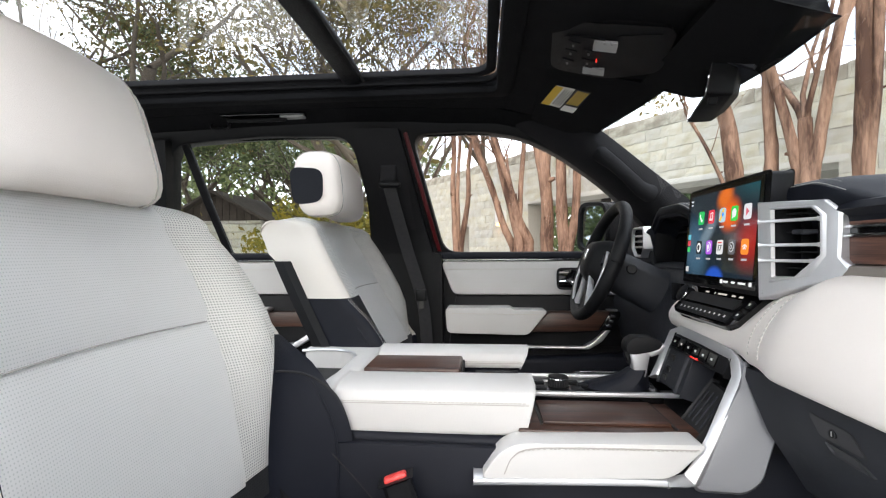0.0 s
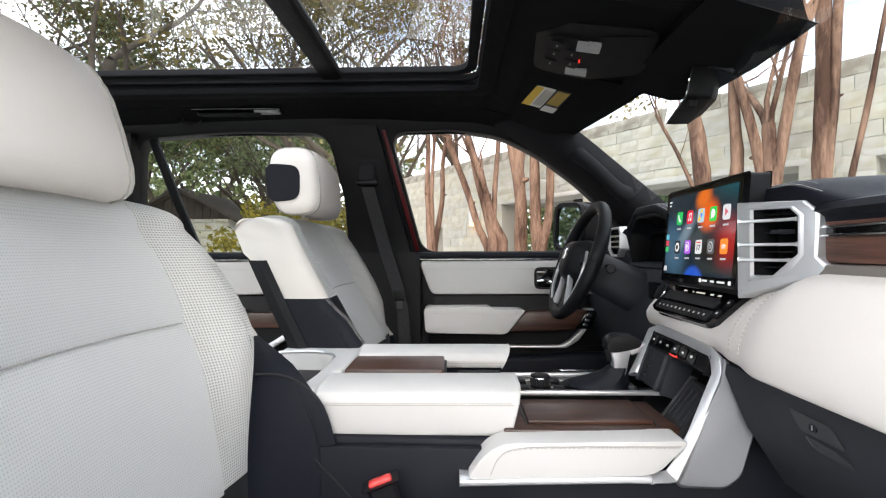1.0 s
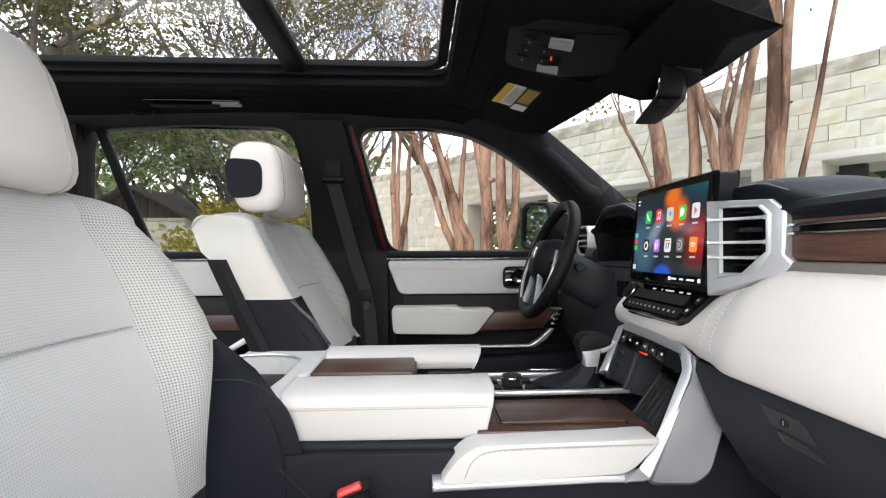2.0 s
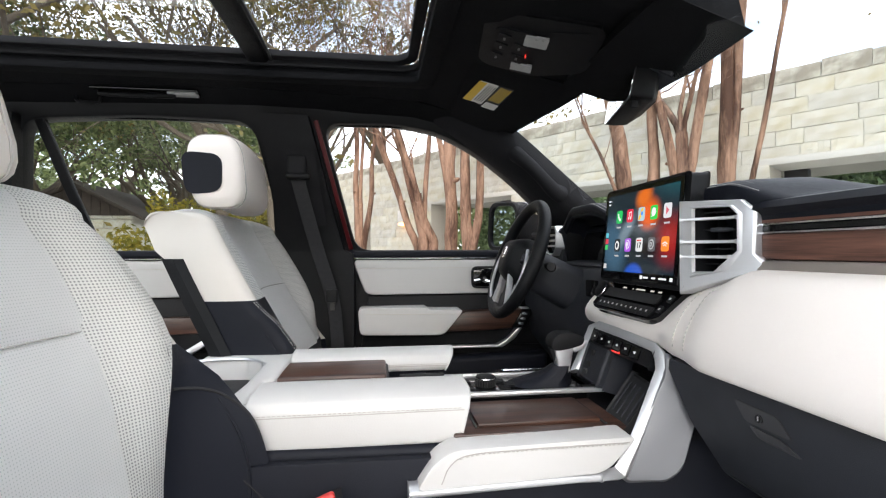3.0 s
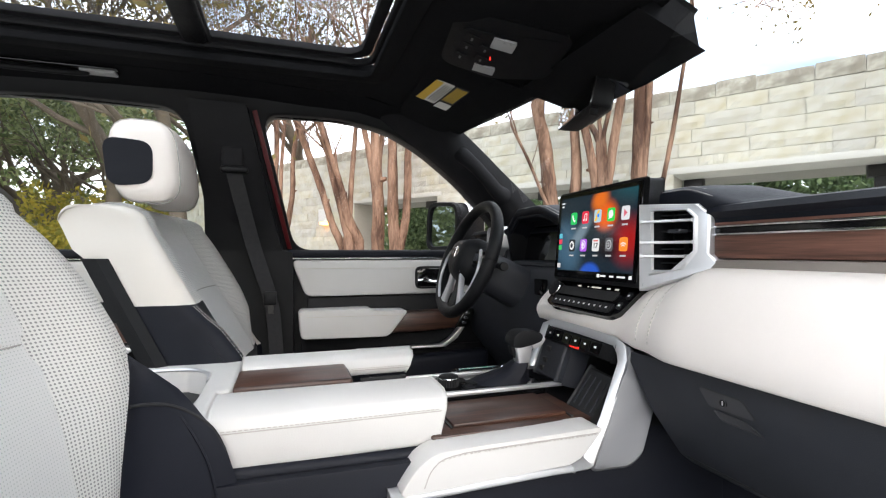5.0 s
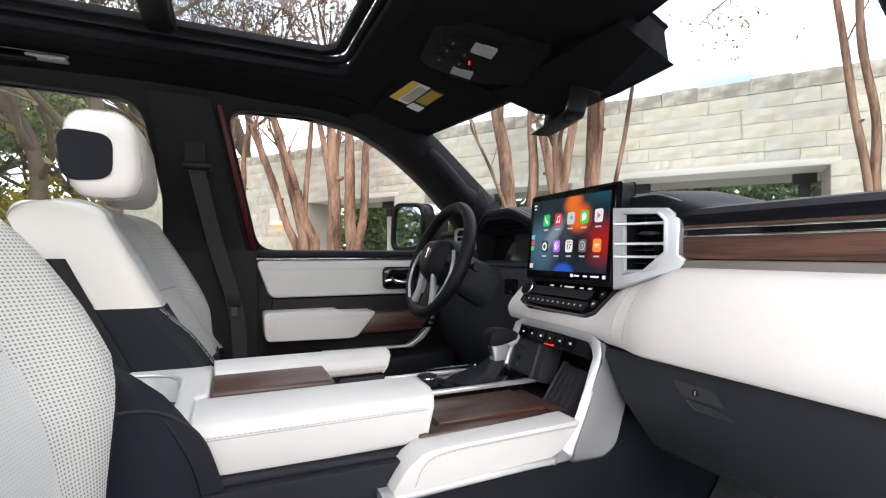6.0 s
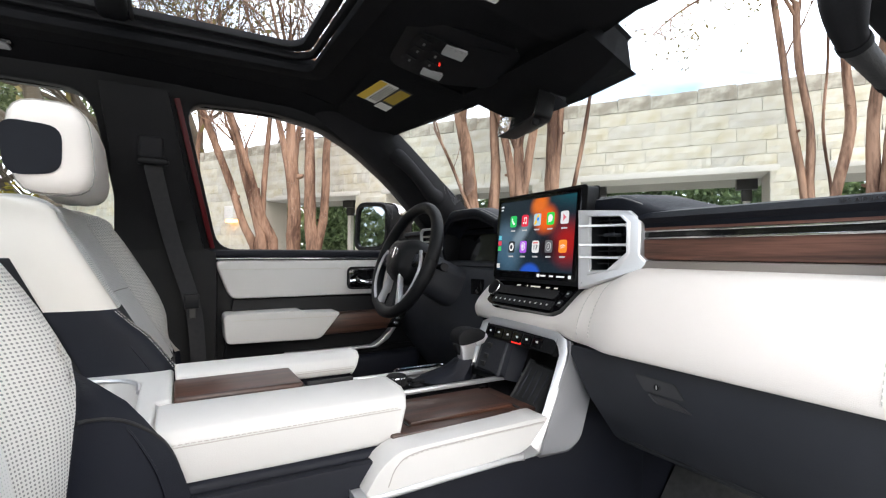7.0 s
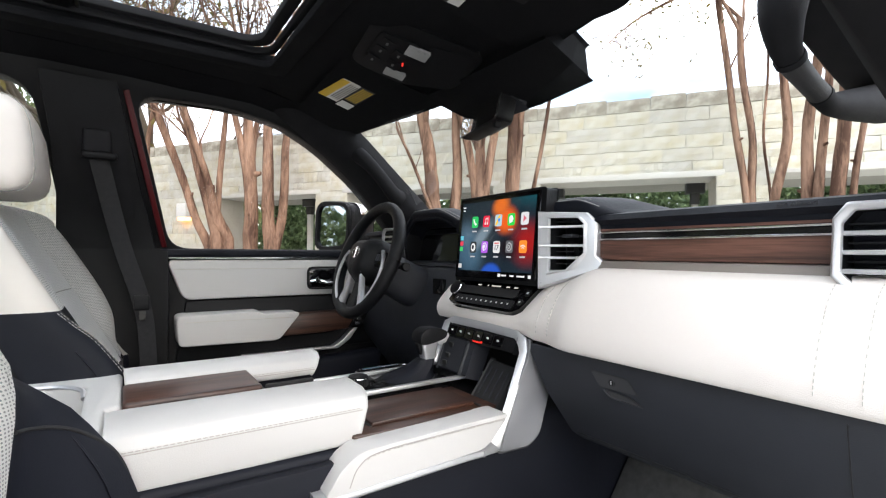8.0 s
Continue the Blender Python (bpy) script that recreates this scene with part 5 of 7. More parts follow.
part("bezel", bevel(loft([[(on_screen(u, v, o)) for u, v in outline([(0.0, 0.0), (1.0, 0.0), (1.0, 1.0), (0.0, 1.0)], 3, 0.012)] for o in (0.0, 0.0022)]), 0.0008, 1), PIANO, screen, "gloss black glass border")
disp = sheet(lambda u, v: on_screen(u, v, 0.0028), spread(0.04, 0.965, 6), spread(0.085, 0.955, 4))
part("display", disp, screen_material(), screen, "lit colour wallpaper")
ICONS = (((0.02, 0.45, 0.10), (0.60, 0.02, 0.05), (0.35, 0.50, 0.55), (0.03, 0.50, 0.06), (0.60, 0.60, 0.62)), ((0.02, 0.025, 0.03), (0.35, 0.09, 0.60), (0.62, 0.62, 0.62), (0.10, 0.10, 0.11), (0.80, 0.22, 0.03)))
WHITE_GLOW = glowing("icon_white", (0.8, 0.8, 0.8), 0.34)
DARK_GLYPH = glowing("icon_dark", (0.03, 0.03, 0.035), 0.5)


def flat_mark(pts, u, v, mat, parent, o=0.0038):
    """A small flat lit shape on a tile; pts in tile units."""
    part("glyph", loft([[on_screen(u + a * 0.030, v + b * 0.052, q) for a, b in pts] for q in (o, o + 0.0004)]), mat, parent)


def round_mark(cx, cy, r, n=14):
    return [(cx + r * math.cos(a), cy + r * math.sin(a)) for a in spread(0, 2 * math.pi * (n - 1) / n, n - 1)]


def app_icon(u, v, color, glyph):
    w, h = 0.042, 0.072
    tile = part("icon", loft([[on_screen(a, b, o) for a, b in outline([(u - w, v - h), (u + w, v - h), (u + w, v + h), (u - w, v + h)], 4, 0.024)] for o in (0.003, 0.0036)]), glowing("icon_tile", color, 0.40), screen, "coloured app tile")
    if glyph == "receiver":
        flat_mark([(-0.8, 0.7), (-0.4, 0.8), (-0.2, 0.3), (0.3, -0.3), (0.8, -0.35), (0.75, -0.75), (0.3, -0.85), (-0.5, -0.1)], u, v, WHITE_GLOW, tile)
    elif glyph == "note":
        for cx in (-0.45, 0.5):
            flat_mark(round_mark(cx, -0.55, 0.28), u, v, WHITE_GLOW, tile)
            flat_mark([(cx + 0.12, -0.5), (cx + 0.28, -0.5), (cx + 0.28, 0.75), (cx + 0.12, 0.7)], u, v, WHITE_GLOW, tile)
        flat_mark([(-0.33, 0.5), (0.78, 0.68), (0.78, 0.88), (-0.33, 0.7)], u, v, WHITE_GLOW, tile, 0.0039)
    elif glyph == "map":
        flat_mark([(-1.2, -1.1), (-0.4, -1.1), (0.9, 1.2), (0.1, 1.2)], u, v, glowing("map_yellow", (0.75, 0.45, 0.05), 0.4), tile)
        flat_mark(round_mark(0.35, 0.1, 0.42), u, v, glowing("map_blue", (0.03, 0.22, 0.75), 0.4), tile, 0.0043)
    elif glyph == "bubble":
        flat_mark(round_mark(0, 0.1, 0.85), u, v, WHITE_GLOW, tile)
        flat_mark([(-0.6, -0.4), (-0.2, -0.6), (-0.75, -0.95)], u, v, WHITE_GLOW, tile, 0.0039)
    elif glyph == "play":
        flat_mark([(-0.45, -0.75), (0.7, 0), (-0.45, 0.75)], u, v, glowing("play_mark", (0.55, 0.12, 0.16), 0.4), tile)
    elif glyph == "oval":
        for r in (1.0, 0.55):
            flat_mark(round_mark(0, 0, r), u, v, WHITE_GLOW if r == 1.0 else DARK_GLYPH, tile, 0.0038 if r == 1.0 else 0.0044)
    elif glyph == "waves":
        for r, m in ((0.95, WHITE_GLOW), (0.75, None), (0.5, WHITE_GLOW)):
            flat_mark(round_mark(0, 0.15, r), u, v, m or glowing("wave_gap", color, 0.4), tile, 0.0038 + 0.0006 * (0.95 - r) / 0.2)
        flat_mark([(-0.15, -0.2), (0.15, -0.2), (0.1, -1.0), (-0.1, -1.0)], u, v, WHITE_GLOW, tile, 0.0058)
    elif glyph == "date":
        flat_mark([(-0.9, 0.75), (0.9, 0.75), (0.9, 1.0), (-0.9, 1.0)], u, v, glowing("date_red", (0.6, 0.04, 0.04), 0.4), tile)
        o = on_screen(u, v - 0.035, 0.0039)
        emboss("17", 0.018, Matrix(((0, 0.09, -1, o.x), (-1, 0, 0, o.y), (0, 1, 0.09, o.z), (0, 0, 0, 1))), DARK_GLYPH, tile, "date_number")
    elif glyph == "gear":
        for r, m in ((1.0, MID_GLOW), (0.72, DARK_GLYPH), (0.45, MID_GLOW), (0.2, DARK_GLYPH)):
            flat_mark(round_mark(0, 0, r, 18), u, v, m, tile, 0.0038 + 0.0005 * (1.0 - r) / 0.25)
    else:
        for k, r in enumerate((0.9, 0.5)):
            flat_mark([(-r, 0.1 - 0.4 * k), (0, 0.45 - 0.4 * k), (r, 0.1 - 0.4 * k), (r, -0.1 - 0.4 * k), (0, 0.22 - 0.4 * k), (-r, -0.1 - 0.4 * k)], u, v, WHITE_GLOW, tile)
    part("caption", loft([[on_screen(u + a * 0.030, v - 0.118 + b * 0.009, o) for a, b in ((-1, -1), (1, -1), (1, 1), (-1, 1))] for o in (0.003, 0.0034)]), MID_GLOW, tile)


MID_GLOW = glowing("icon_grey", (0.45, 0.45, 0.46), 0.34)
GLYPHS = (("receiver", "note", "map", "bubble", "play"), ("oval", "waves", "date", "gear", "chevrons"))
for r in range(2):
    for c in range(5):
        app_icon(0.235 + c * 0.155, (0.70, 0.38)[r], ICONS[r][c], GLYPHS[r][c])
for k, (v, col) in enumerate(((0.50, (0.1, 0.4, 0.5)), (0.43, (0.6, 0.05, 0.08)), (0.36, (0.05, 0.45, 0.12)), (0.14, (0.5, 0.5, 0.5)))):
    part("dock_icon", loft([[on_screen(0.062 + a * 0.022, v + b * 0.028, o) for a, b in ((-1, -1), (1, -1), (1, 1), (-1, 1))] for o in (0.003, 0.0035)]), glowing("dock_tile", col, 0.4), screen)
for u, w in ((0.065, 0.02), (0.065, 0.014)):
    part("clock_bar", loft([[on_screen(u + a * w, (0.90 if w > 0.015 else 0.86) + b * 0.008, o) for a, b in ((-1, -1), (1, -1), (1, 1), (-1, 1))] for o in (0.003, 0.0034)]), WHITE_GLOW, screen)
for u, w in ((0.60, 0.015), (0.655, 0.03), (0.75, 0.022), (0.85, 0.042), (0.945, 0.014)):
    part("status_mark", loft([[on_screen(u + a * w, 0.045 + b * (0.018 if w < 0.02 else 0.009), o) for a, b in ((-1, -1), (1, -1), (1, 1), (-1, 1))] for o in (0.0025, 0.0030)]), WHITE_GLOW, screen)

# ---- climate panel ----
clim = thing("climate_panel", "gloss black climate control panel with knob and key rows", "control panel")


def cl(u, v, o=0.0):
    """On the sloping panel: u to the passenger's side, v up the slope, o proud of it."""
    y = lerp(0.158, -0.200, u)
    lo, hi = Vector((0.527, y, 1.286)), Vector((0.580, y, 1.346))
    p = lo.lerp(hi, v)
    return p + Vector((-0.75, 0, 0.66)) * o


part("panel", bevel(loft([[cl(u, v, o) for u, v in outline([(0.0, 0.15), (0.08, 0.0), (0.74, -0.02), (0.81, 0.15), (0.885, 1.25), (0.80, 1.25), (0.78, 1.0), (0.0, 1.0)], 3, 0.05)] for o in (-0.012, 0.004)]), 0.002), PIANO, clim)
part("key_strip", bevel(loft([[cl(u, v, o) for u, v in ((0.09, 0.10), (0.73, 0.08), (0.74, 0.34), (0.09, 0.36))] for o in (0.0, 0.009)]), 0.002), BLACK, clim, "row of black climate keys")
for k in range(11):
    u = 0.12 + k * 0.057
    part("key_mark", loft([[cl(u + a * 0.007, 0.22 + b * 0.03, o) for a, b in ((-1, -1), (1, -1), (1, 1), (-1, 1))] for o in (0.0088, 0.0096)]), PAPER, clim)
    part("key_gap", loft([[cl(u + 0.031 + a * 0.0015, 0.22 + b * 0.13, o) for a, b in ((-1, -1), (1, -1), (1, 1), (-1, 1))] for o in (0.0088, 0.0094)]), INK, clim)
part("roller_strip", bevel(loft([[cl(u, v, o) for u, v in ((0.10, 0.50), (0.70, 0.48), (0.72, 0.72), (0.10, 0.74))] for o in (0.0, 0.010)]), 0.003, 3), RUBBER, clim, "textured rocker row")
for u in (0.785, 0.81):
    part("key", bevel(loft([[cl(u + a * 0.016, 0.35 + (u - 0.785) * 14 + b * 0.10, o) for a, b in ((-1, -1), (1, -1), (1, 1), (-1, 1))] for o in (0.0, 0.008)]), 0.001, 1), BLACK, clim)
    part("key_mark", loft([[cl(u + a * 0.008, 0.35 + (u - 0.785) * 14 + b * 0.03, o) for a, b in ((-1, -1), (1, -1), (1, 1), (-1, 1))] for o in (0.0078, 0.0086)]), PAPER, clim)
LED = glowing("panel_led", (0.9, 0.85, 0.75), 0.22)
for u, w in ((0.26, 0.02), (0.36, 0.005), (0.45, 0.05), (0.58, 0.018), (0.66, 0.018)):
    part("readout", loft([[cl(u + a * w, 0.88 + b * 0.025, o) for a, b in ((-1, -1), (1, -1), (1, 1), (-1, 1))] for o in (0.003, 0.0046)]), LED, clim)
kn = pose(*cl(0.04, 0.62, 0.008), 0, -60, 0)
knob = part("volume_knob", disc(0.021, 0.026, kn, 28, 0.003), BLACK, clim, "round volume knob")
part("knob_ring", moved(tube([(0.0208 * math.cos(a), 0.0208 * math.sin(a), 0.009) for a in spread(0, 2 * math.pi, 28)], 0.002, 6, False), kn), CHROME, knob, "chrome ring")

# ---- steering wheel ----
def steering():
    w = thing("steering_wheel", "black leather steering wheel with silver lower spokes", "steering wheel")
    M = Matrix.Translation((0.424, 0.478, 1.405)) @ Matrix.Rotation(radians(21), 4, "Y") @ Matrix(((0, 0, -1, 0), (-1, 0, 0, 0), (0, 1, 0, 0), (0, 0, 0, 1)))
    # local: x to the wheel's right, y up, z towards the driver
    R = 0.186
    n = 48
    pts = []
    for i in range(n + 1):
        a = 2 * math.pi * i / n
        pts.append((R * math.cos(a), R * math.sin(a) * (1.0 if math.sin(a) > -0.85 else 0.985), 0.0))
    part("rim", moved(tube(pts, [0.0185 + 0.0025 * abs(math.cos(2 * math.pi * i / n)) ** 4 for i in range(n + 1)], 14, False), M), BLACK, w, "black leather rim")
    for s in (-1, 1):
        a0, a1 = (25, 62) if s > 0 else (118, 155)
        arc = [((R - 0.0165) * math.cos(radians(a)), (R - 0.0165) * math.sin(radians(a)), 0.006) for a in spread(a0, a1, 12)]
        part("rim_stitch", moved(stitches(arc, 0.004, 0.002, 0.0009), M), THREAD_T, w)
    hub = outline([(-0.078, 0.035), (-0.055, 0.062), (0.055, 0.062), (0.078, 0.035), (0.062, -0.045), (0.03, -0.072), (-0.03, -0.072), (-0.062, -0.045)], 4, 0.025)
    part("hub", moved(bevel(loft([[(x * k, y * k, z) for x, y in hub] for k, z in ((1.12, -0.045), (1.12, 0.0), (1.04, 0.012), (0.86, 0.034), (0.66, 0.044), (0.40, 0.046))]), 0.0015, 2), M), BLACK, w, "black airbag hub")
    em = part("emblem", moved(tube([(0.024 * math.cos(a), 0.008 + 0.018 * math.sin(a), 0.0455) for a in spread(0, 2 * math.pi, 24)], 0.0016, 6, False), M), CHROME, w, "plain chrome oval emblem")
    part("emblem_bar", moved(tube([(0, -0.008, 0.0455), (0, 0.025, 0.0455)], 0.0018, 6), M), CHROME, em)
    for s in (-1, 1):
        part("spoke", moved(bevel(loft([[(s * x, y, z) for y, z in ((0.026, 0.006), (-0.024, 0.006), (-0.026, -0.014), (0.028, -0.014))] for x in (0.065, 0.12, 0.176)]), 0.005), M), BLACK, w)
        part("switch_pad", moved(box(s * 0.118 - 0.030, s * 0.118 + 0.030, -0.018, 0.022, 0.004, 0.013, 0.005), M), PIANO, w, "gloss black switch pad")
        for k in range(3):
            part("switch", moved(box(s * 0.118 - 0.024 + 0.016 * k, s * 0.118 - 0.011 + 0.016 * k, -0.010, 0.014, 0.012, 0.016, 0.002, 1), M), GREY_PLASTIC, w)
        part("lower_spoke", moved(bevel(loft([[(s * (x + d * k), y, z + dz) for d, z in ((-1, 0.009), (1, 0.011), (1, -0.008), (-1, -0.008))] for x, y, k, dz in ((0.036, -0.050, 0.008, 0.014), (0.050, -0.095, 0.009, 0.006), (0.074, -0.148, 0.015, 0.0), (0.080, -0.164, 0.020, 0.0))]), 0.003), M), SILVER, w, "satin silver lower spoke")
        part("spoke_trim", moved(tube(spline([(s * 0.128, 0.024, 0.015), (s * 0.150, -0.006, 0.016), (s * 0.158, -0.050, 0.015), (s * 0.140, -0.100, 0.014), (s * 0.104, -0.140, 0.012), (s * 0.084, -0.158, 0.008)], 6), 0.0052, 8), M), SILVER, w, "satin silver edging of the spokes")
    part("lower_fill", moved(bevel(loft([[(x * 1.0, y, z) for x, z in ((-k, 0.002), (k, 0.002), (k, -0.014), (-k, -0.014))] for k, y in ((0.03, -0.06), (0.022, -0.11), (0.03, -0.166))]), 0.003), M), BLACK, w)
    part("column_cover", moved(bevel(loft([[(x * k, y * k - dy, z) for x, y in hub] for k, z, dy in ((0.75, -0.035, 0.0), (0.95, -0.07, 0.01), (1.0, -0.16, 0.02), (1.1, -0.28, 0.03))]), 0.002, 1), M), GREY_PLASTIC, w)
    st = part("stalk", moved(tube(spline([(0.05, 0.01, -0.075), (0.10, 0.005, -0.075), (0.15, 0.0, -0.06), (0.185, -0.002, -0.05)], 4), [0.009] * 8 + [0.010, 0.013, 0.015, 0.015, 0.012], 10), M), BLACK, w, "black column stalk")
    return w


steering()

# ---- centre console ----
con = thing("center_console", "wide centre console with dark base, walnut tray and silver edging", "console")
part("base_side", prism([(-0.50, 1.05), (-0.46, 1.075), (0.16, 1.062), (0.50, 1.062), (0.50, 0.66), (-0.50, 0.66)], "y", -0.125, 0.32, 0.012, 3), NAVY, con, "dark padded console base")
part("base_piping", tube([(-0.27, -0.1515, 1.052), (-0.20, -0.1515, 0.98), (-0.13, -0.1515, 0.90)], 0.0016, 5), RUBBER, con)
part("tray_floor", box(0.12, 0.47, -0.128, 0.055, 1.055, 1.083, 0.004), WALNUT, con, "walnut tray frame")
part("tray_lid", box(0.172, 0.425, -0.098, 0.042, 1.0835, 1.0905, 0.002), WALNUT, con, "sliding walnut tray lid")
part("lid_gap", box(0.166, 0.1705, -0.10, 0.044, 1.0832, 1.0862, 0, 1), INK, con)
part("lid_gap", box(0.426, 0.431, -0.115, 0.046, 1.0832, 1.0872, 0, 1), INK, con)
part("silver_strip", prism([(0.17, 1.108), (0.17, 1.098), (0.575, 1.098), (0.575, 1.108)], "y", 0.044, 0.060, 0.003), SILVER, con, "satin silver strip")
part("shift_panel", box(0.16, 0.47, 0.060, 0.192, 1.06, 1.104, 0.004), PIANO, con, "gloss black shifter panel")
part("silver_strip", prism([(0.13, 1.112), (0.13, 1.102), (0.44, 1.102), (0.44, 1.112)], "y", 0.192, 0.206, 0.003), SILVER, con, "satin silver strip")
part("cup_well", box(0.16, 0.50, 0.21, 0.31, 1.04, 1.085, 0.01, 3), BLACK, con)
part("cup_rim", tube(rr := [(x, y, 1.092) for x, y in rounded_ring(0.30, 0.47, 0.225, 0.30, 0.03, 4)] + [(0.47 - 0.0, 0.30 - 0.03, 1.092)], 0.004, 6, False), CHROME, con, "chrome cup holder rim")
dial = part("drive_dial", disc(0.024, 0.026, pose(0.235, 0.115, 1.116), 32, 0.003), BLACK, con, "ribbed drive mode dial")
part("dial_ring", tube([(0.235 + 0.0245 * math.cos(a), 0.115 + 0.0245 * math.sin(a), 1.124) for a in spread(0, 2 * math.pi, 32)], 0.0015, 6, False), CHROME, dial)
for k in range(24):
    a = 2 * math.pi * k / 24
    part("rib", box(0.235 + 0.0243 * math.cos(a) - 0.001, 0.235 + 0.0243 * math.cos(a) + 0.001, 0.115 + 0.0243 * math.sin(a) - 0.001, 0.115 + 0.0243 * math.sin(a) + 0.001, 1.106, 1.121, 0, 1), RUBBER, dial)
for x, y in ((0.19, 0.085), (0.19, 0.145), (0.275, 0.085), (0.275, 0.145), (0.295, 0.115)):
    part("key", box(x - 0.013, x + 0.013, y - 0.012, y + 0.012, 1.103, 1.109, 0.002, 1), BLACK, con)


def shifter():
    s = thing("gear_selector", "gear selector with leather boot and silver grip", "gear lever")
    def fold(t, z):
        return 1 + 0.07 * math.sin(5 * t + 40 * z) + 0.04 * math.sin(9 * t)
    part("boot", loft([[(cx + math.cos(t) * k * fold(t, z), cy + math.sin(t) * k2 * fold(t, z), z) for t in spread(0, 2 * math.pi * 23 / 24, 23)] for cx, cy, z, k, k2 in ((0.375, 0.125, 1.102, 0.085, 0.054), (0.382, 0.124, 1.112, 0.072, 0.048), (0.398, 0.120, 1.121, 0.054, 0.042), (0.414, 0.114, 1.134, 0.034, 0.032), (0.424, 0.106, 1.152, 0.024, 0.024))]), NAVY, s, "creased dark leather boot")
    part("grip", bevel(prism(outline([(0.390, 1.192), (0.391, 1.218), (0.410, 1.233), (0.452, 1.231), (0.474, 1.220), (0.470, 1.204), (0.445, 1.196), (0.41, 1.190)], 3, 0.010), "y", 0.078, 0.126, 0), 0.007, 3), BLACK, s, "black leather grip")
    part("stem", prism([(0.399, 1.197), (0.452, 1.200), (0.446, 1.176), (0.438, 1.134), (0.412, 1.134), (0.406, 1.170)], "y", 0.086, 0.118, 0.005, 3), SILVER, s, "satin silver stem")
    part("grip_collar", prism([(0.440, 1.201), (0.466, 1.206), (0.478, 1.217), (0.482, 1.208), (0.470, 1.192), (0.448, 1.184)], "y", 0.080, 0.124, 0.003, 2), SILVER, s, "bright silver trigger")
    part("release_button", prism([(0.391, 1.194), (0.391, 1.188), (0.399, 1.164), (0.404, 1.164), (0.404, 1.192)], "y", 0.092, 0.112, 0.002), BLACK, s, "black thumb release")


shifter()

# silver centre stack frame, key strip and open pocket
FACE = outline([(0.526, 1.240), (0.524, 1.198), (0.476, 1.088), (0.432, 1.006), (0.446, 0.986), (0.524, 0.986), (0.552, 1.014), (0.584, 1.150)], 4, 0.016)


def face_ring(k, dy):
    """The frame's broad side, shrunk by k towards its middle."""
    c = Vector((0.500, 1.100))
    out = []
    for x, z in FACE:
        q = Vector((x, z)) + (c - Vector((x, z))) * k
        out.append((q.x, -0.164 - 0.35 * max(0.0, q.x - 0.50) + dy, q.y))
    return out


part("stack_frame", loft([face_ring(0.0, 0.016), face_ring(0.0, 0.004), face_ring(0.05, 0.0), face_ring(0.14, -0.0006)]), SILVER_SHADED, con, "satin silver centre stack frame, side toned as shaded", 25)
EDGE = [((0.486, 0.165, 1.122), (0.474, 0.178, 1.114)), ((0.500, 0.163, 1.150), (0.490, 0.178, 1.146)), ((0.528, 0.150, 1.222), (0.524, 0.168, 1.236)), ((0.531, 0.138, 1.231), (0.542, 0.146, 1.250)),
        ((0.524, 0.0, 1.232), (0.533, 0.0, 1.251)), ((0.518, -0.130, 1.229), (0.520, -0.138, 1.249)), ((0.514, -0.146, 1.216), (0.521, -0.164, 1.236)),
        ((0.512, -0.152, 1.200), (0.525, -0.168, 1.194)), ((0.465, -0.156, 1.092), (0.479, -0.168, 1.084)), ((0.436, -0.160, 1.040), (0.450, -0.170, 1.028)), ((0.420, -0.164, 1.022), (0.436, -0.176, 1.006)), ((0.402, -0.168, 1.020), (0.412, -0.186, 1.007)), ((0.380, -0.168, 1.018), (0.380, -0.188, 1.008))]
part("stack_frame_edge", bevel(loft([[a, b, (b[0] + 0.010, b[1] + (0.006 if b[1] < 0 else 0), b[2] - 0.004), (a[0] + 0.022, a[1] * 0.96, a[2] - 0.004)] for a, b in [(Vector(p), Vector(q)) for p, q in EDGE]]), 0.0015, 2), SILVER, con, "bright bevelled silver edge", 50)
part("sill_strip", bevel(loft([[(x, -0.150, z + 0.012), (x, -0.187, z + 0.008), (x, -0.188, z - 0.003), (x, -0.150, z - 0.016)] for x, z in ((0.030, 1.002), (0.20, 1.007), (0.34, 1.010), (0.385, 1.009))]), 0.0015, 2), SILVER, con, "satin silver strip under the knee pad")
part("button_strip", bevel(loft([[(x + dx, y, z) for x, z in ((0.530, 1.231), (0.516, 1.196), (0.56, 1.185), (0.58, 1.225))] for y, dx in ((0.146, 0.0), (-0.140, -0.010))]), 0.002, 1), BLACK, con, "black strip of seat and hazard keys")
HAZ = glowing("hazard_red", (0.8, 0.03, 0.02), 0.6)
for k in range(6):
    y = 0.122 - k * 0.040
    x0 = 0.5265 - 0.009 * k / 6
    b = part("key", bevel(loft([[(x0 - 0.003 * o + dx, y + dy, 1.2255 + 0.0006 * o + dz) for dx, dy, dz in ((0, 0.015, 0), (0, -0.015, 0), (-0.009, -0.015, -0.022), (-0.009, 0.015, -0.022))] for o in (0, 1)]), 0.001, 1), PIANO, con)
    if k == 3:
        part("hazard_light", bevel(loft([[(x0 - 0.0075 - 0.003 * o + dx, y + dy, 1.2015 + dz) for dx, dy, dz in ((0, 0.018, 0.003), (0, -0.018, 0.003), (-0.001, -0.018, -0.002), (-0.001, 0.018, -0.002))] for o in (0, 1)]), 0), HAZ, b, "glowing red hazard light")
    part("key_mark", bevel(loft([[(x0 - 0.005 - 0.0022 * o + dx, y + dy, 1.216 + dz) for dx, dy, dz in ((0, 0.0045, 0.002), (0, -0.003, 0.0025), (-0.0015, -0.004, -0.002), (-0.0015, 0.002, -0.0015))] for o in (0, 1)]), 0), PAPER, b)
part("pocket_back", box(0.62, 0.66, -0.15, 0.20, 1.06, 1.24, 0.004), BLACK, con)
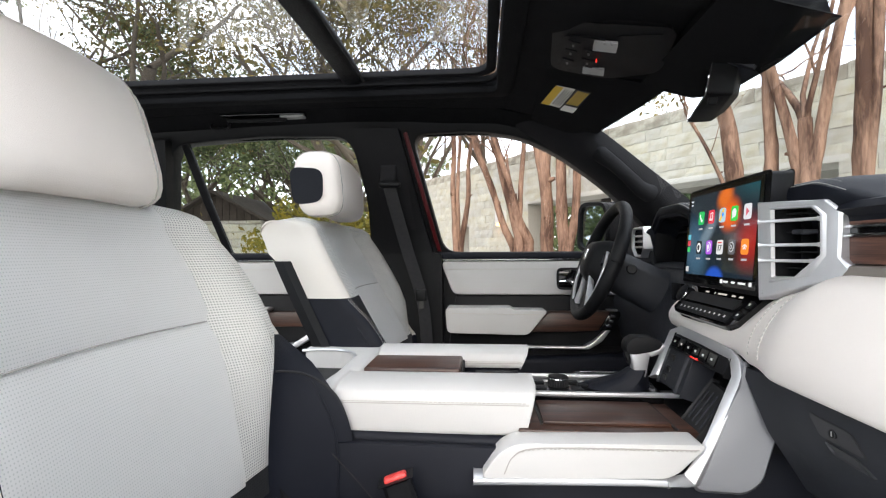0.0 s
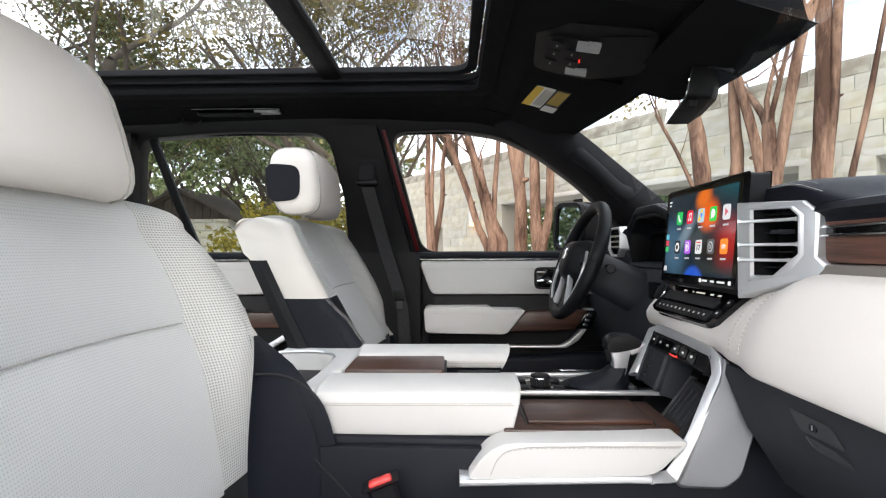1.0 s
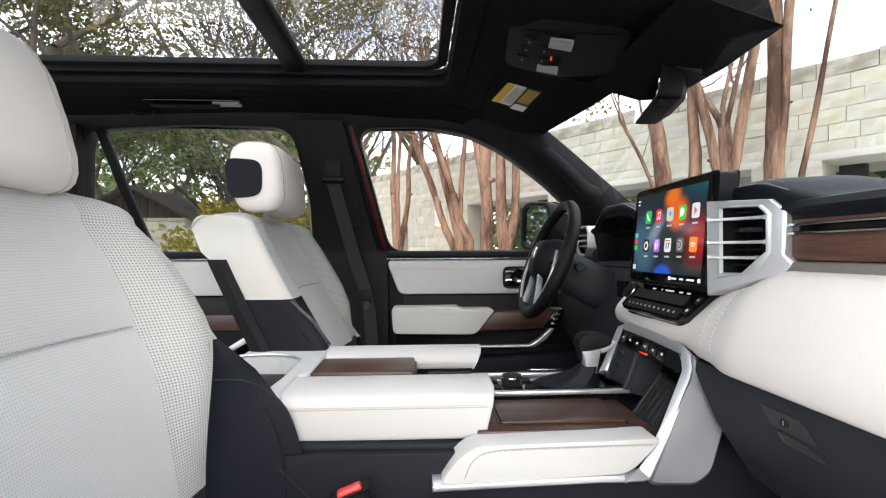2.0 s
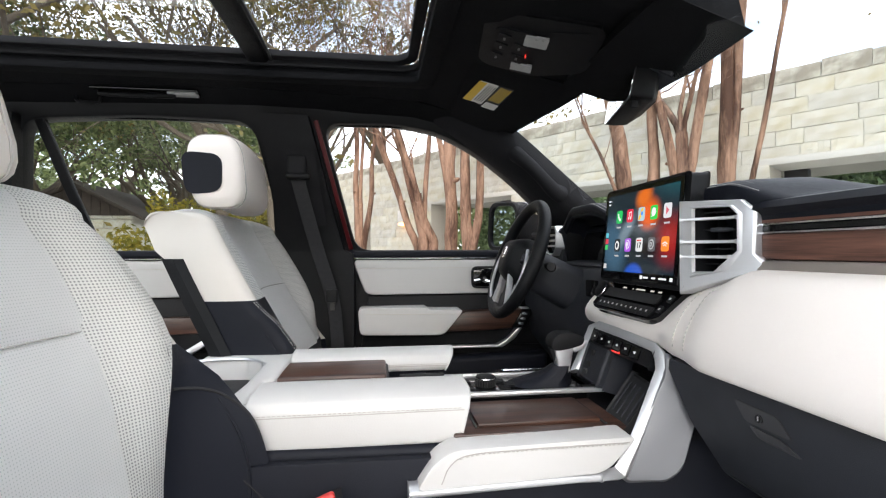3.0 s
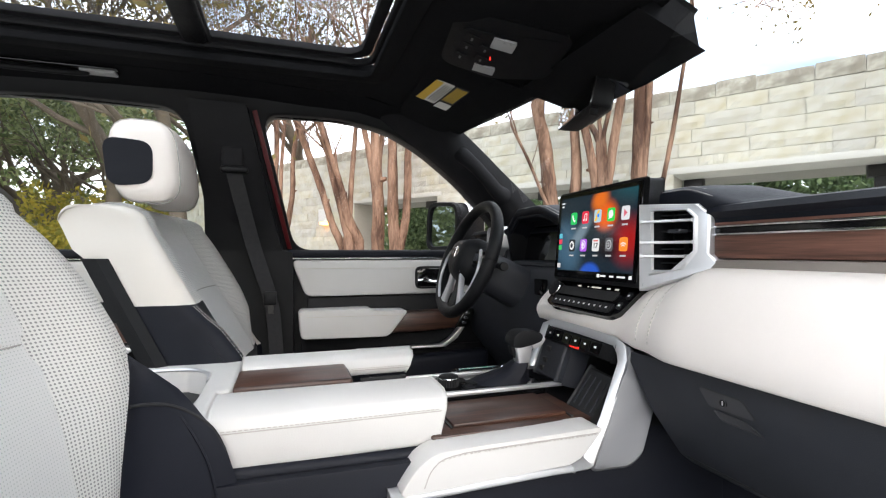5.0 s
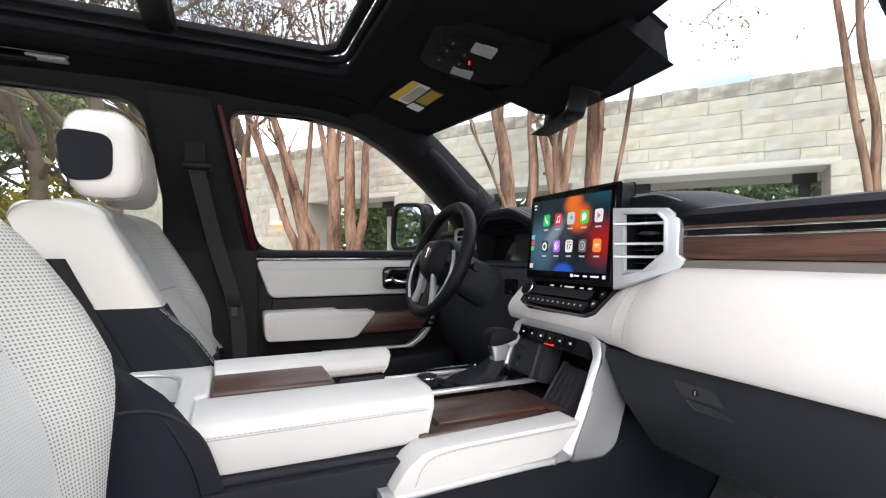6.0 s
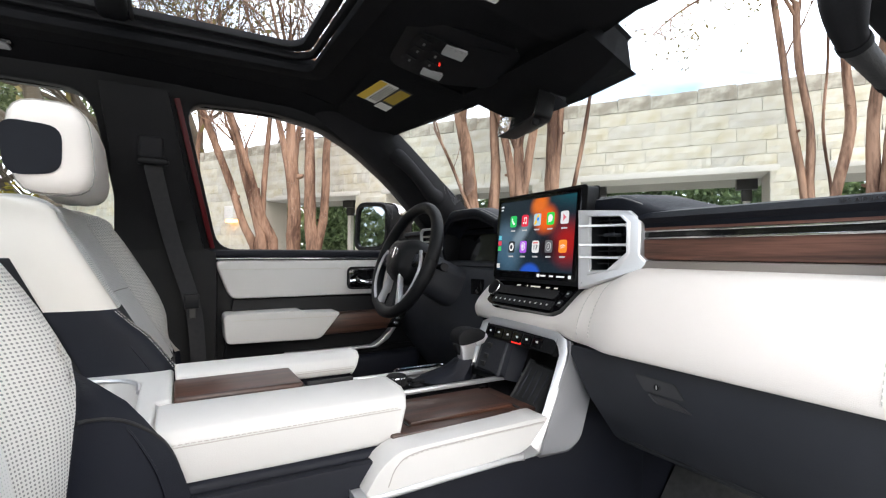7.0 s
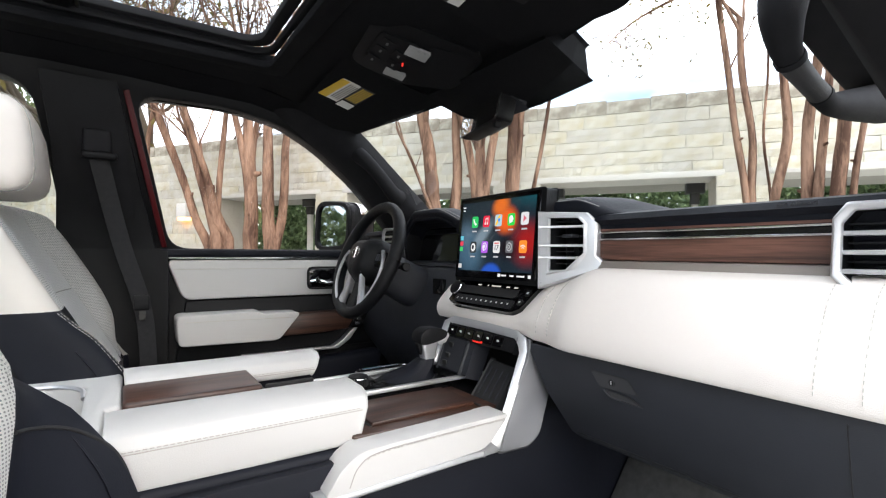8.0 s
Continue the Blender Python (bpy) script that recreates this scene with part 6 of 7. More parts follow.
part("pocket_side", prism([(0.535, 1.225), (0.64, 1.225), (0.64, 1.06), (0.475, 1.06), (0.478, 1.085)], "y", -0.158, -0.140, 0), BLACK, con)
part("pocket_floor", box(0.47, 0.66, -0.14, 0.20, 1.05, 1.074, 0.004), BLACK, con)
part("charge_pad", bevel(loft([[(x + dx, y, z) for x, z in ((0.475, 1.076), (0.538, 1.160), (0.548, 1.156), (0.485, 1.072))] for y, dx in ((-0.135, -0.015), (-0.025, 0.0))]), 0.004), RUBBER, con, "ribbed black phone charging pad")
for k in range(4):
    y = -0.118 + k * 0.024
    dx = -0.0015 - 0.015 * (-0.025 - y) / 0.11
    part("pad_rib", bevel(loft([[(x + dx, yy, z) for x, z in ((0.483, 1.090), (0.526, 1.147), (0.528, 1.145), (0.485, 1.087))] for yy in (y, y + 0.0025)]), 0), GREY_PLASTIC, con)
part("port_panel", bevel(loft([[(x, y, z) for x, z in ((0.520, 1.198), (0.488, 1.112), (0.52, 1.10), (0.55, 1.196))] for y in (0.150, 0.048)]), 0.004), GREY_PLASTIC, con, "charcoal panel with charging ports")
part("port_panel", bevel(loft([[(x, y, z) for x, z in ((0.522, 1.198), (0.490, 1.112), (0.53, 1.10), (0.57, 1.196))] for y in (0.046, 0.016)]), 0.004), GREY_PLASTIC, con, "charcoal panel column")
for z, y in ((1.176, 0.115), (1.148, 0.118), (1.128, 0.122)):
    x = 0.520 - (1.198 - z) * 0.372 - 0.001
    part("port", box(x - 0.002, x + 0.004, y - 0.009, y + 0.009, z - 0.007, z + 0.007, 0.001, 1), INK, con, "black charging port")

# near knee pad in white leather with its silver edge
part("knee_pad", prism(outline([(0.110, 1.078), (0.074, 1.055), (0.046, 1.014), (0.058, 1.010), (0.380, 1.020), (0.404, 1.030), (0.458, 1.084)], 4, 0.018), "y", -0.185, -0.12, 0.014, 4), WHITE, con, "padded white leather knee pad")
tagged(part("knee_pad_stitch", stitches(spline([(0.088, -0.1862, 1.020), (0.104, -0.1862, 1.050), (0.140, -0.1862, 1.067), (0.25, -0.1862, 1.071), (0.440, -0.1862, 1.072)], 8), 0.005, 0.0025, 0.0008), SEAM, con), kind="stuff")
part("knee_pad_seam", tube(spline([(0.088, -0.1855, 1.020), (0.104, -0.1855, 1.052), (0.140, -0.1855, 1.069), (0.25, -0.1855, 1.073), (0.440, -0.1855, 1.074)], 8), 0.0010, 5), SEAM, con)
part("lower_side", prism([(-0.46, 1.058), (0.12, 1.052), (0.40, 1.02), (0.45, 0.99), (0.51, 0.985), (0.60, 1.16), (0.80, 1.1), (0.80, 0.66), (-0.46, 0.66)], "y", -0.150, -0.125, 0.004), NAVY, con, "dark console side")


# ---- armrest lids ----
def lid(name, lab, x0, x1, y0, y1, z0, z1, seam_y):
    t = thing(name, lab, "armrest", group="console armrests")
    prof = [(y0 + 0.004, z0), (y0, z0 + 0.01), (y0, z1 - 0.026), (y0 + 0.012, z1 - 0.008), (y0 + 0.035, z1), (y1 - 0.03, z1 + 0.002), (y1 - 0.008, z1 - 0.006), (y1, z1 - 0.02), (y1, z0)]
    def sec(x, k):
        return [(x + (0.022 * (z1 - z) / (z1 - z0) * (-1 if k > 0 else 0.2)), lerp((y0 + y1) / 2, y, 1 - 0.02 * abs(k)), lerp((z0 + z1) / 2, z, 1 - 0.05 * abs(k))) for y, z in prof]
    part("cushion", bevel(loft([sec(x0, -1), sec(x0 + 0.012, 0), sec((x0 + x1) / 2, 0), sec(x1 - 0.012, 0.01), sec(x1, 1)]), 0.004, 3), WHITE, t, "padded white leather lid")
    zs = z1 - 0.027
    if seam_y:
        tagged(part("stitch_line", stitches([(x, y0 - 0.0008, zs) for x in (x0 + 0.004, x1 - 0.02)], 0.006, 0.003, 0.0009), SEAM, t), kind="stuff")
        part("seam_line", tube([(x, y0 - 0.0002, zs - 0.004) for x in (x0 + 0.004, x1 - 0.016)], 0.0010, 5), SEAM, t)
    return t


lid("armrest_lid", "padded white leather armrest lid with stitched edge", -0.262, 0.157, -0.118, 0.038, 1.064, 1.158, True)
lid("armrest_lid", "narrow white leather armrest lid beyond the walnut", -0.236, 0.172, 0.192, 0.315, 1.125, 1.170, True)
cover = thing("walnut_cover", "walnut cover panel between the armrests", "panel")
part("panel", bevel(box(-0.238, -0.004, 0.042, 0.189, 1.125, 1.160, 0), 0.006, 3), WALNUT, cover)
part("front_lip", box(-0.010, 0.002, 0.046, 0.186, 1.118, 1.150, 0.003), BLACK, cover)
wellm = thing("console_well", "black storage well between the armrests", "storage tray")
part("tray", box(0.0, 0.165, 0.042, 0.19, 1.085, 1.112, 0.006), BLACK, wellm)
part("divider", box(0.03, 0.14, 0.155, 0.165, 1.10, 1.128, 0.003), RUBBER, wellm)


def rear_frame():
    f = thing("console_rear_frame", "white leather rear surround of the console with silver handle", "console trim")
    part("surround_near", bevel(loft([[(x, y, z) for x, y in ((x0, -0.112), (x0, -0.050), (x0 - 0.01, -0.05), (x0 - 0.01, -0.112))] for x0, z in ((-0.262, 1.150), (-0.262, 1.07))]), 0.002), WHITE, f)
    top = [(-0.263, -0.112), (-0.263, 0.038), (-0.240, 0.042), (-0.238, 0.312), (-0.47, 0.312), (-0.47, 0.268), (-0.352, 0.258), (-0.298, 0.205), (-0.296, 0.02), (-0.304, -0.112)]
    part("surround", prism(top, "z", 1.085, 1.158, 0.010, 4), WHITE, f, "white leather surround")
    part("recess", prism([(-0.303, -0.11), (-0.295, 0.02), (-0.297, 0.206), (-0.351, 0.260), (-0.48, 0.270), (-0.48, -0.11)], "z", 1.02, 1.104, 0.006), RUBBER, f, "dark hand recess")
    part("pull", tube(spline([(-0.299, 0.17, 1.146), (-0.306, 0.212, 1.154), (-0.350, 0.253, 1.156), (-0.42, 0.262, 1.156), (-0.475, 0.265, 1.152)], 5), 0.0045, 8), SILVER, f, "silver rear pull")
    part("lower_panel", box(-0.50, -0.30, -0.11, 0.30, 0.70, 1.08, 0.02), NAVY, f)


rear_frame()


def buckle():
    b = thing("belt_buckle", "black seat belt buckle with red release button", "buckle")
    M = pose(-0.112, -0.205, 1.008, 0, -18, 8)
    part("body", moved(bevel(loft([[(x, y, z) for x, y in ((-0.027, -0.013), (0.027, -0.013), (0.027, 0.013), (-0.027, 0.013))] for z in (-0.08, -0.02, 0.008)]), 0.007, 3), M), BLACK, b)
    part("release_button", moved(box(-0.022, 0.022, -0.011, 0.009, 0.002, 0.016, 0.005, 3), M), RED_PLASTIC, b, "red release button")


buckle()

# ---- mirror, overhead console, visors ----
def rear_mirror():
    m = thing("rear_mirror", "frameless inside mirror under a black camera shroud", "mirror")
    M = Matrix.Translation((0.550, 0.045, 1.795)) @ Matrix.Rotation(radians(-14), 4, "Z") @ Matrix.Rotation(radians(10), 4, "Y")
    ring = outline([(-0.118, -0.036), (0.118, -0.036), (0.122, 0.030), (0.112, 0.036), (-0.112, 0.036), (-0.122, 0.030)], 3, 0.012)
    part("housing", moved(bevel(loft([[(dx, y * k, z * k) for y, z in ring] for dx, k in ((-0.004, 1.0), (0.014, 1.0), (0.046, 0.92), (0.064, 0.55))]), 0.002, 1), M), BLACK, m)
    part("mirror_glass", moved(loft([[(dx, y * 0.98, z * 0.98) for y, z in ring] for dx in (-0.006, -0.004)]), M), MIRROR, m, "mirror glass")
    part("adjust_tab", moved(box(0.004, 0.022, -0.10, -0.085, -0.052, -0.03, 0.004), M), BLACK, m)
    part("stem", tube([(0.575, 0.02, 1.80), (0.595, 0.01, 1.83), (0.60, 0.0, 1.87)], 0.016, 10), BLACK, m)


rear_mirror()
shroud = thing("camera_shroud", "black plastic sensor shroud behind the mirror at the windscreen head", "cover")
part("cover", bevel(loft([[(0.46, 0.17, 1.862), (0.44, -0.30, 1.845), (0.637, -0.248, 1.822), (0.630, -0.10, 1.808), (0.602, 0.115, 1.800)], [(0.48, 0.17, 1.92), (0.46, -0.30, 1.91), (0.605, -0.262, 1.89), (0.655, -0.10, 1.86), (0.64, 0.13, 1.85)]]), 0.006), CLOTH, shroud)
part("sensor_box", bevel(loft([[(0.50, 0.07, 1.842), (0.50, -0.07, 1.838), (0.60, -0.075, 1.796), (0.60, 0.075, 1.796)], [(0.50, 0.09, 1.87), (0.50, -0.09, 1.87), (0.62, -0.09, 1.83), (0.62, 0.09, 1.83)]]), 0.008, 2), GREY_PLASTIC, shroud)


def rz(x, y, o=0.0):
    return Vector((x, y, roof_z(x, y) - o))


def on_plane(pl, x, y, o):
    x0, y0, z0, gx, gy = pl
    return Vector((x, y, z0 + gx * (x - x0) + gy * (y - y0) - o))


VISOR_L = (0.27, 0.30, 1.934, -0.28, -0.13)
VISOR_R = (0.27, -0.30, 1.925, -0.28, 0.15)
OVERHEAD = (0.24, 0.10, 1.936, -0.36, -0.10)


def roof_patch(pts, o0, o1, pl=None):
    """A flat plate hung under the headliner, from o0 to o1 below its plane."""
    if pl is None:
        x, y = pts[0]
        pl = OVERHEAD if -0.13 < y < 0.18 else VISOR_L if y > 0 else VISOR_R
    return loft([[on_plane(pl, x, y, o) for x, y in pts] for o in (o0, o1)])


ohc = thing("overhead_console", "black overhead console with map lamps and roof switches", "overhead console")
part("body", bevel(roof_patch(outline([(0.235, 0.170), (0.215, -0.02), (0.435, -0.115), (0.455, 0.045), (0.36, 0.14)], 4, 0.03), -0.01, 0.014), 0.006, 3), BLACK, ohc)
part("switch_plate", bevel(roof_patch(outline([(0.250, 0.145), (0.240, 0.012), (0.325, -0.02), (0.335, 0.125)], 3, 0.012), 0.012, 0.019), 0.003), BLACK, ohc)
for y0, y1, lab in ((-0.010, 0.022, "map lamp lens"), (0.108, 0.132, "map lamp lens")):
    part("lamp_lens", bevel(roof_patch([(0.302, y0 + 0.002), (0.346, y0 - 0.015), (0.350, y1 - 0.014), (0.306, y1 + 0.002)], 0.018, 0.023), 0.002), LENS, ohc, lab)
for x, y in ((0.262, 0.03), (0.262, 0.065), (0.262, 0.11), (0.30, 0.045), (0.305, 0.085)):
    sw = part("switch", bevel(roof_patch([(x - 0.013, y - 0.012), (x + 0.013, y - 0.014), (x + 0.013, y + 0.012), (x - 0.013, y + 0.014)], 0.018, 0.024), 0.002), BLACK, ohc)
    part("switch_mark", roof_patch([(x - 0.003, y - 0.005), (x + 0.002, y - 0.006), (x + 0.003, y + 0.004), (x - 0.002, y + 0.005)], 0.0238, 0.0245), MID_GREY, sw)
part("sos_light", roof_patch([(0.320, 0.061), (0.3225, 0.0605), (0.3235, 0.066), (0.321, 0.0665)], 0.0185, 0.0255), HAZ, ohc, "small red lit key")
part("glasses_door", bevel(roof_patch(outline([(0.345, 0.115), (0.340, -0.04), (0.425, -0.095), (0.440, 0.04)], 3, 0.015), 0.012, 0.0165), 0.002), BLACK, ohc)


def visor(pts, lab):
    v = thing("sun_visor", lab, "sun visor", group="sun visors")
    part("panel", bevel(roof_patch(outline(pts, 4, 0.03), 0.003, 0.020), 0.006, 3), CLOTH, v)
    return v


v1 = visor([(0.235, 0.215), (0.225, 0.580), (0.365, 0.600), (0.440, 0.50), (0.480, 0.19)], "black cloth driver sun visor with warning label")
part("warning_label", roof_patch([(0.268, 0.300), (0.318, 0.298), (0.296, 0.430), (0.238, 0.430)], 0.0195, 0.0212), PAPER, v1, "white warning label")
part("label_header", roof_patch([(0.264, 0.302), (0.286, 0.301), (0.262, 0.430), (0.238, 0.430)], 0.0205, 0.0218), YELLOW, v1, "yellow label header")
for k in range(4):
    u = 0.27 + k * 0.15
    part("label_line", roof_patch([(lerp(0.284, 0.316, 0.25 + 0.2 * k), 0.31), (lerp(0.284, 0.316, 0.32 + 0.2 * k), 0.31), (lerp(0.262, 0.296, 0.32 + 0.2 * k), 0.415), (lerp(0.262, 0.296, 0.25 + 0.2 * k), 0.415)], 0.0206, 0.0218), INK, v1)
part("label_panel", roof_patch([(0.322, 0.298), (0.362, 0.295), (0.346, 0.40), (0.302, 0.40)], 0.0195, 0.0210), INK, v1, "black label panel")
for k in range(5):
    a = 0.12 + 0.17 * k
    part("label_line", roof_patch([(lerp(0.322, 0.362, a), 0.303), (lerp(0.322, 0.362, a + 0.08), 0.303), (lerp(0.304, 0.346, a + 0.08), 0.392), (lerp(0.304, 0.346, a), 0.392)], 0.0204, 0.0216), YELLOW, v1)
part("white_tag", roof_patch([(0.306, 0.408), (0.345, 0.408), (0.339, 0.445), (0.298, 0.445)], 0.0195, 0.0212), PAPER, v1, "small white tag")
v2 = visor([(0.225, -0.165), (0.215, -0.56), (0.36, -0.58), (0.43, -0.48), (0.455, -0.20)], "black cloth passenger sun visor with paper tag")
part("paper_tag", roof_patch([(0.232, -0.175), (0.30, -0.20), (0.285, -0.27), (0.225, -0.255)], 0.0195, 0.0212), PAPER, v2, "white paper tag")
for k in range(3):
    part("tag_bar", roof_patch([(0.24 + 0.015 * k, -0.19), (0.247 + 0.015 * k, -0.19), (0.242 + 0.015 * k, -0.25), (0.235 + 0.015 * k, -0.25)], 0.0206, 0.0218), INK, v2)
part("visor_clip", bevel(roof_patch([(0.30, -0.315), (0.345, -0.335), (0.335, -0.375), (0.292, -0.36)], 0.019, 0.026), 0.003), BLACK, v2)

# ---- seats ----
def seat(yc, label, lean=0.0, flat=False):
    """A front seat: leaning back with bolsters, white upper leather, dark lower bolsters and shell."""
    s = thing("front_seat", label, "seat", (0, yc, 0), group="front seats")

    UI, US, UC = 0.166, 0.234, 0.263
    UO = 0.232 if flat else UI

    def back(z):
        """How far this seat leans back beyond the other."""
        return -lean * max(0.0, z - 1.22)

    def plane(z):
        """The driver's backrest is nearly flat across."""
        return min(-0.235, -0.352 - 0.56 * (z - 1.306))

    def far(z):
        return plane(z) + flow([(0.8, 0.0), (1.12, 0.0), (1.25, 0.050), (1.45, 0.055), (1.6, 0.04)], z)

    def crest_at(sg, z):
        if flat:
            return xi(z) + 0.034 if sg < 0 else xr(z)
        return far(z) if sg > 0 and z > 1.10 else xr(z)

    def xi(z):
        if not flat:
            return plane(z) - 0.024
        return back(z) + flow([(0.88, -0.370), (0.95, -0.374), (1.08, -0.390), (1.20, -0.412), (1.325, -0.435), (1.40, -0.452), (1.49, -0.485), (1.6, -0.53)], z)

    def xs(z):
        if not flat:
            return plane(z)
        return back(z) + flow([(0.88, -0.35), (0.95, -0.35), (1.064, -0.354), (1.20, -0.345), (1.285, -0.336), (1.36, -0.358), (1.43, -0.388), (1.489, -0.430), (1.6, -0.52)], z)

    def xr(z):
        if not flat and z > 1.285:
            return plane(z)
        return back(z) + flow([(0.86, -0.20), (0.95, -0.190), (1.03, -0.190), (1.10, -0.204), (1.16, -0.232), (1.20, -0.258), (1.24, -0.288), (1.285, -0.334), (1.36, -0.360), (1.43, -0.392), (1.489, -0.436), (1.6, -0.52)], z)

    def xb(z):
        return back(z) - 0.598 + (1.445 - z) * 0.50

    def half(z):
        return flow([(0.85, 0.305), (0.9, 0.305), (1.1, 0.302), (1.3, 0.292), (1.43, 0.278), (1.49, 0.262)], z)

    ZT, ZS, ZD = (1.478 if flat else 1.500), 1.318, (1.285 if flat else 1.300)
    ZI = 1.03 if flat else 1.10

    def front_x(u, z):
        """Depth of the front face at u across."""
        a = abs(u)
        if a <= UI:
            k = (a / UI) ** 2
            puff = 0.006 * (1 - k)
            return lerp(xi(z), xi(z) + 0.022, k) + puff * 0.5
        if a <= US:
            k = (a - UI) / (US - UI)
            if flat and u < 0:
                return xi(z) + 0.022 + 0.012 * k
            if not flat and u > 0 and z > 1.10:
                return lerp(plane(z) - 0.002, far(z), k * k * (3 - 2 * k))
            return lerp(xi(z) + 0.022, xs(z), k * k * (3 - 2 * k) * 0.6 + k * 0.4)
        if flat and u < 0:
            return xi(z) + 0.034
        if not flat and u > 0 and z > 1.10:
            return far(z)
        k = min(1.0, (a - US) / 0.04)
        return lerp(xs(z), xr(z), k * k * (3 - 2 * k))

    def col(u, z, v):
        """Up the front, and over the top for v > 0."""
        if v <= 0:
            return (front_x(u, z), u, z)
        f, b = front_x(u, ZT), xb(ZT) + (0.02 if flat else -0.012)
        a = math.pi * v
        h = 0.056 - 0.45 * max(0, abs(u) - 0.13) ** 1.6
        return ((f + b) / 2 + (f - b) / 2 * math.cos(a), u, ZT + h * math.sin(a))

    def wide(u, z):
        """The stripe spreads to the crest above the dark bolster."""
        if abs(u) <= UI or z <= 1.25 or (flat and u < 0):
            return u
        top = max(US, UC * half(z) / 0.292 + 0.003)
        k = min(1.0, (z - 1.25) / 0.07)
        return math.copysign(lerp(UI, lerp(US, top, k), (abs(u) - UI) / (US - UI)), u)

    def strip(u0, u1, nu, z0, z1, nz, over=False, edge=0.0, proud=0.0):
        us = spread(u0, u1, nu)
        vs = [("z", z) for z in spread(z0, z1, nz)] + ([("t", t) for t in spread(0.08, 1.0, 10)] if over else [])
        bm = bmesh.new()
        uvl = bm.loops.layers.uv.new("UVMap")
        g, arc = [], []
        for i, u in enumerate(us):
            row, prev, L = [], None, 0.0
            for j, (k, v) in enumerate(vs):
                p = Vector(col(wide(u, v), v, 0) if k == "z" else col(wide(u, ZT), ZT, v))
                p.x += proud
                e = 0.0
                if edge and (i in (0, len(us) - 1) or j in (0, len(vs) - 1)):
                    e = -edge if j in (0, len(vs) - 1) and not (over and j) else 0.0
                p.x += e
                row.append(bm.verts.new(p))
                if prev is not None:
                    L += (p - prev).length
                prev = p
                if i == 0:
                    arc.append(L)
            g.append(row)
        across = [[0.0] * len(vs)]
        for i in range(1, len(us)):
            across.append([across[-1][j] + (g[i][j].co - g[i - 1][j].co).length for j in range(len(vs))])
        for i in range(len(us) - 1):
            for j in range(len(vs) - 1):
                fc = bm.faces.new((g[i][j], g[i + 1][j], g[i + 1][j + 1], g[i][j + 1]))
                for lp, (a, b) in zip(fc.loops, ((i, j), (i + 1, j), (i + 1, j + 1), (i, j + 1))):
                    lp[uvl].uv = (across[a][b], arc[b])
        bmesh.ops.solidify(bm, geom=bm.faces[:], thickness=0.006)
        return bm

    def bolster_row(sg, z):
        """Across the bolster at one height: crest, roll and side."""
        h, crest = half(z), crest_at(sg, z)
        rear = xb(z) + 0.025 - (0 if flat else 0.037 * max(0.0, min(1.0, (z - 1.38) / 0.05)))
        pts = [(front_x(sg * uu, z), sg * uu * (lerp(1.0, h / 0.292, (uu - US) / (UC - US))), z) for uu in spread(US, UC, 4)]
        for t in spread(0.15, 1.0, 5):
            a = t * math.pi / 2
            pts.append((crest - 0.045 * (1 - math.cos(a)), sg * (UC * h / 0.292 + (h - UC * h / 0.292) * math.sin(a)), z))
        for t in spread(0.25, 1.0, 3):
            pts.append((lerp(crest - 0.045, rear, t), sg * (h - 0.012 * t * t), z))
        if flat and sg > 0:
            f = 1 - max(0.0, min(1.0, (z - 1.30) / 0.12))
            pts = [(x - 0.016 * f * min(1.0, i / 4), y + 0.037 * f * min(1.0, i / 4), zz - 0.012 * f * min(1.0, i / 4)) for i, (x, y, zz) in enumerate(pts)]
        return pts

    def on_bolster(sg, z, i, off=0.001):
        """A place on the bolster: i counts along its row, off stands proud of it."""
        r = bolster_row(sg, z)
        k = min(int(i), len(r) - 2)
        p = Vector(r[k]).lerp(Vector(r[k + 1]), i - k)
        d = (Vector(r[k + 1]) - Vector(r[k])).normalized()
        return p + Vector((d.y * sg, -d.x * sg, 0)) * off

    def side_strip(sg, z0, z1, nz, over):
        """The bolster from its crest round the side to the shell."""
        rows = []
        zs = [("z", z) for z in spread(z0, z1, nz)] + ([("t", t) for t in spread(0.1, 1.0, 8)] if over else [])
        for k, v in zs:
            z = v if k == "z" else ZT
            pts = []
            if k == "z":
                pts = bolster_row(sg, z)
            else:
                base = bolster_row(sg, ZT)
                cx = sum(p[0] for p in base) / len(base)
                for (x, y, zz) in base:
                    hh = max(0.0, 0.056 - 0.45 * max(0, abs(y) - 0.13) ** 1.6)
                    bx = xb(ZT) + (0.02 if flat else -0.012)
                    pts.append(((x + bx) / 2 + (x - bx) / 2 * math.cos(math.pi * v), lerp(y, y * 0.97, v), ZT + hh * math.sin(math.pi * v) * max(0.0, min(1.0, (x - bx) / 0.07)) ** 0.6))
            rows.append(pts)
        bm = bmesh.new()
        g = [[bm.verts.new(p) for p in r] for r in rows]
        for a, b in zip(g, g[1:]):
            for i in range(len(a) - 1):
                bm.faces.new((a[i], a[i + 1], b[i + 1], b[i]))
        bmesh.ops.recalc_face_normals(bm, faces=bm.faces)
        return bm

    part("back_insert", strip(-UO, UI + 0.008, 14, ZS, ZT, 9, True, 0.0035), PERF, s, "white perforated upper back insert")
    part("back_insert", strip(-UO, UI + 0.008, 14, ZI, ZS, 10, False, 0.0035), PERF, s, "white perforated lower back insert")
    # grey tube paints the shade of the soft groove between inserts
    part("insert_seam", tube([(front_x(u, ZS) - 0.0012, u, ZS) for u in spread(-UO, UI, 16)], 0.0013, 5), SEAM, s)
    part("lower_back", strip(-US, US, 12, 0.88, ZI, 5), DARK_PERF, s, "dark perforated lower back")
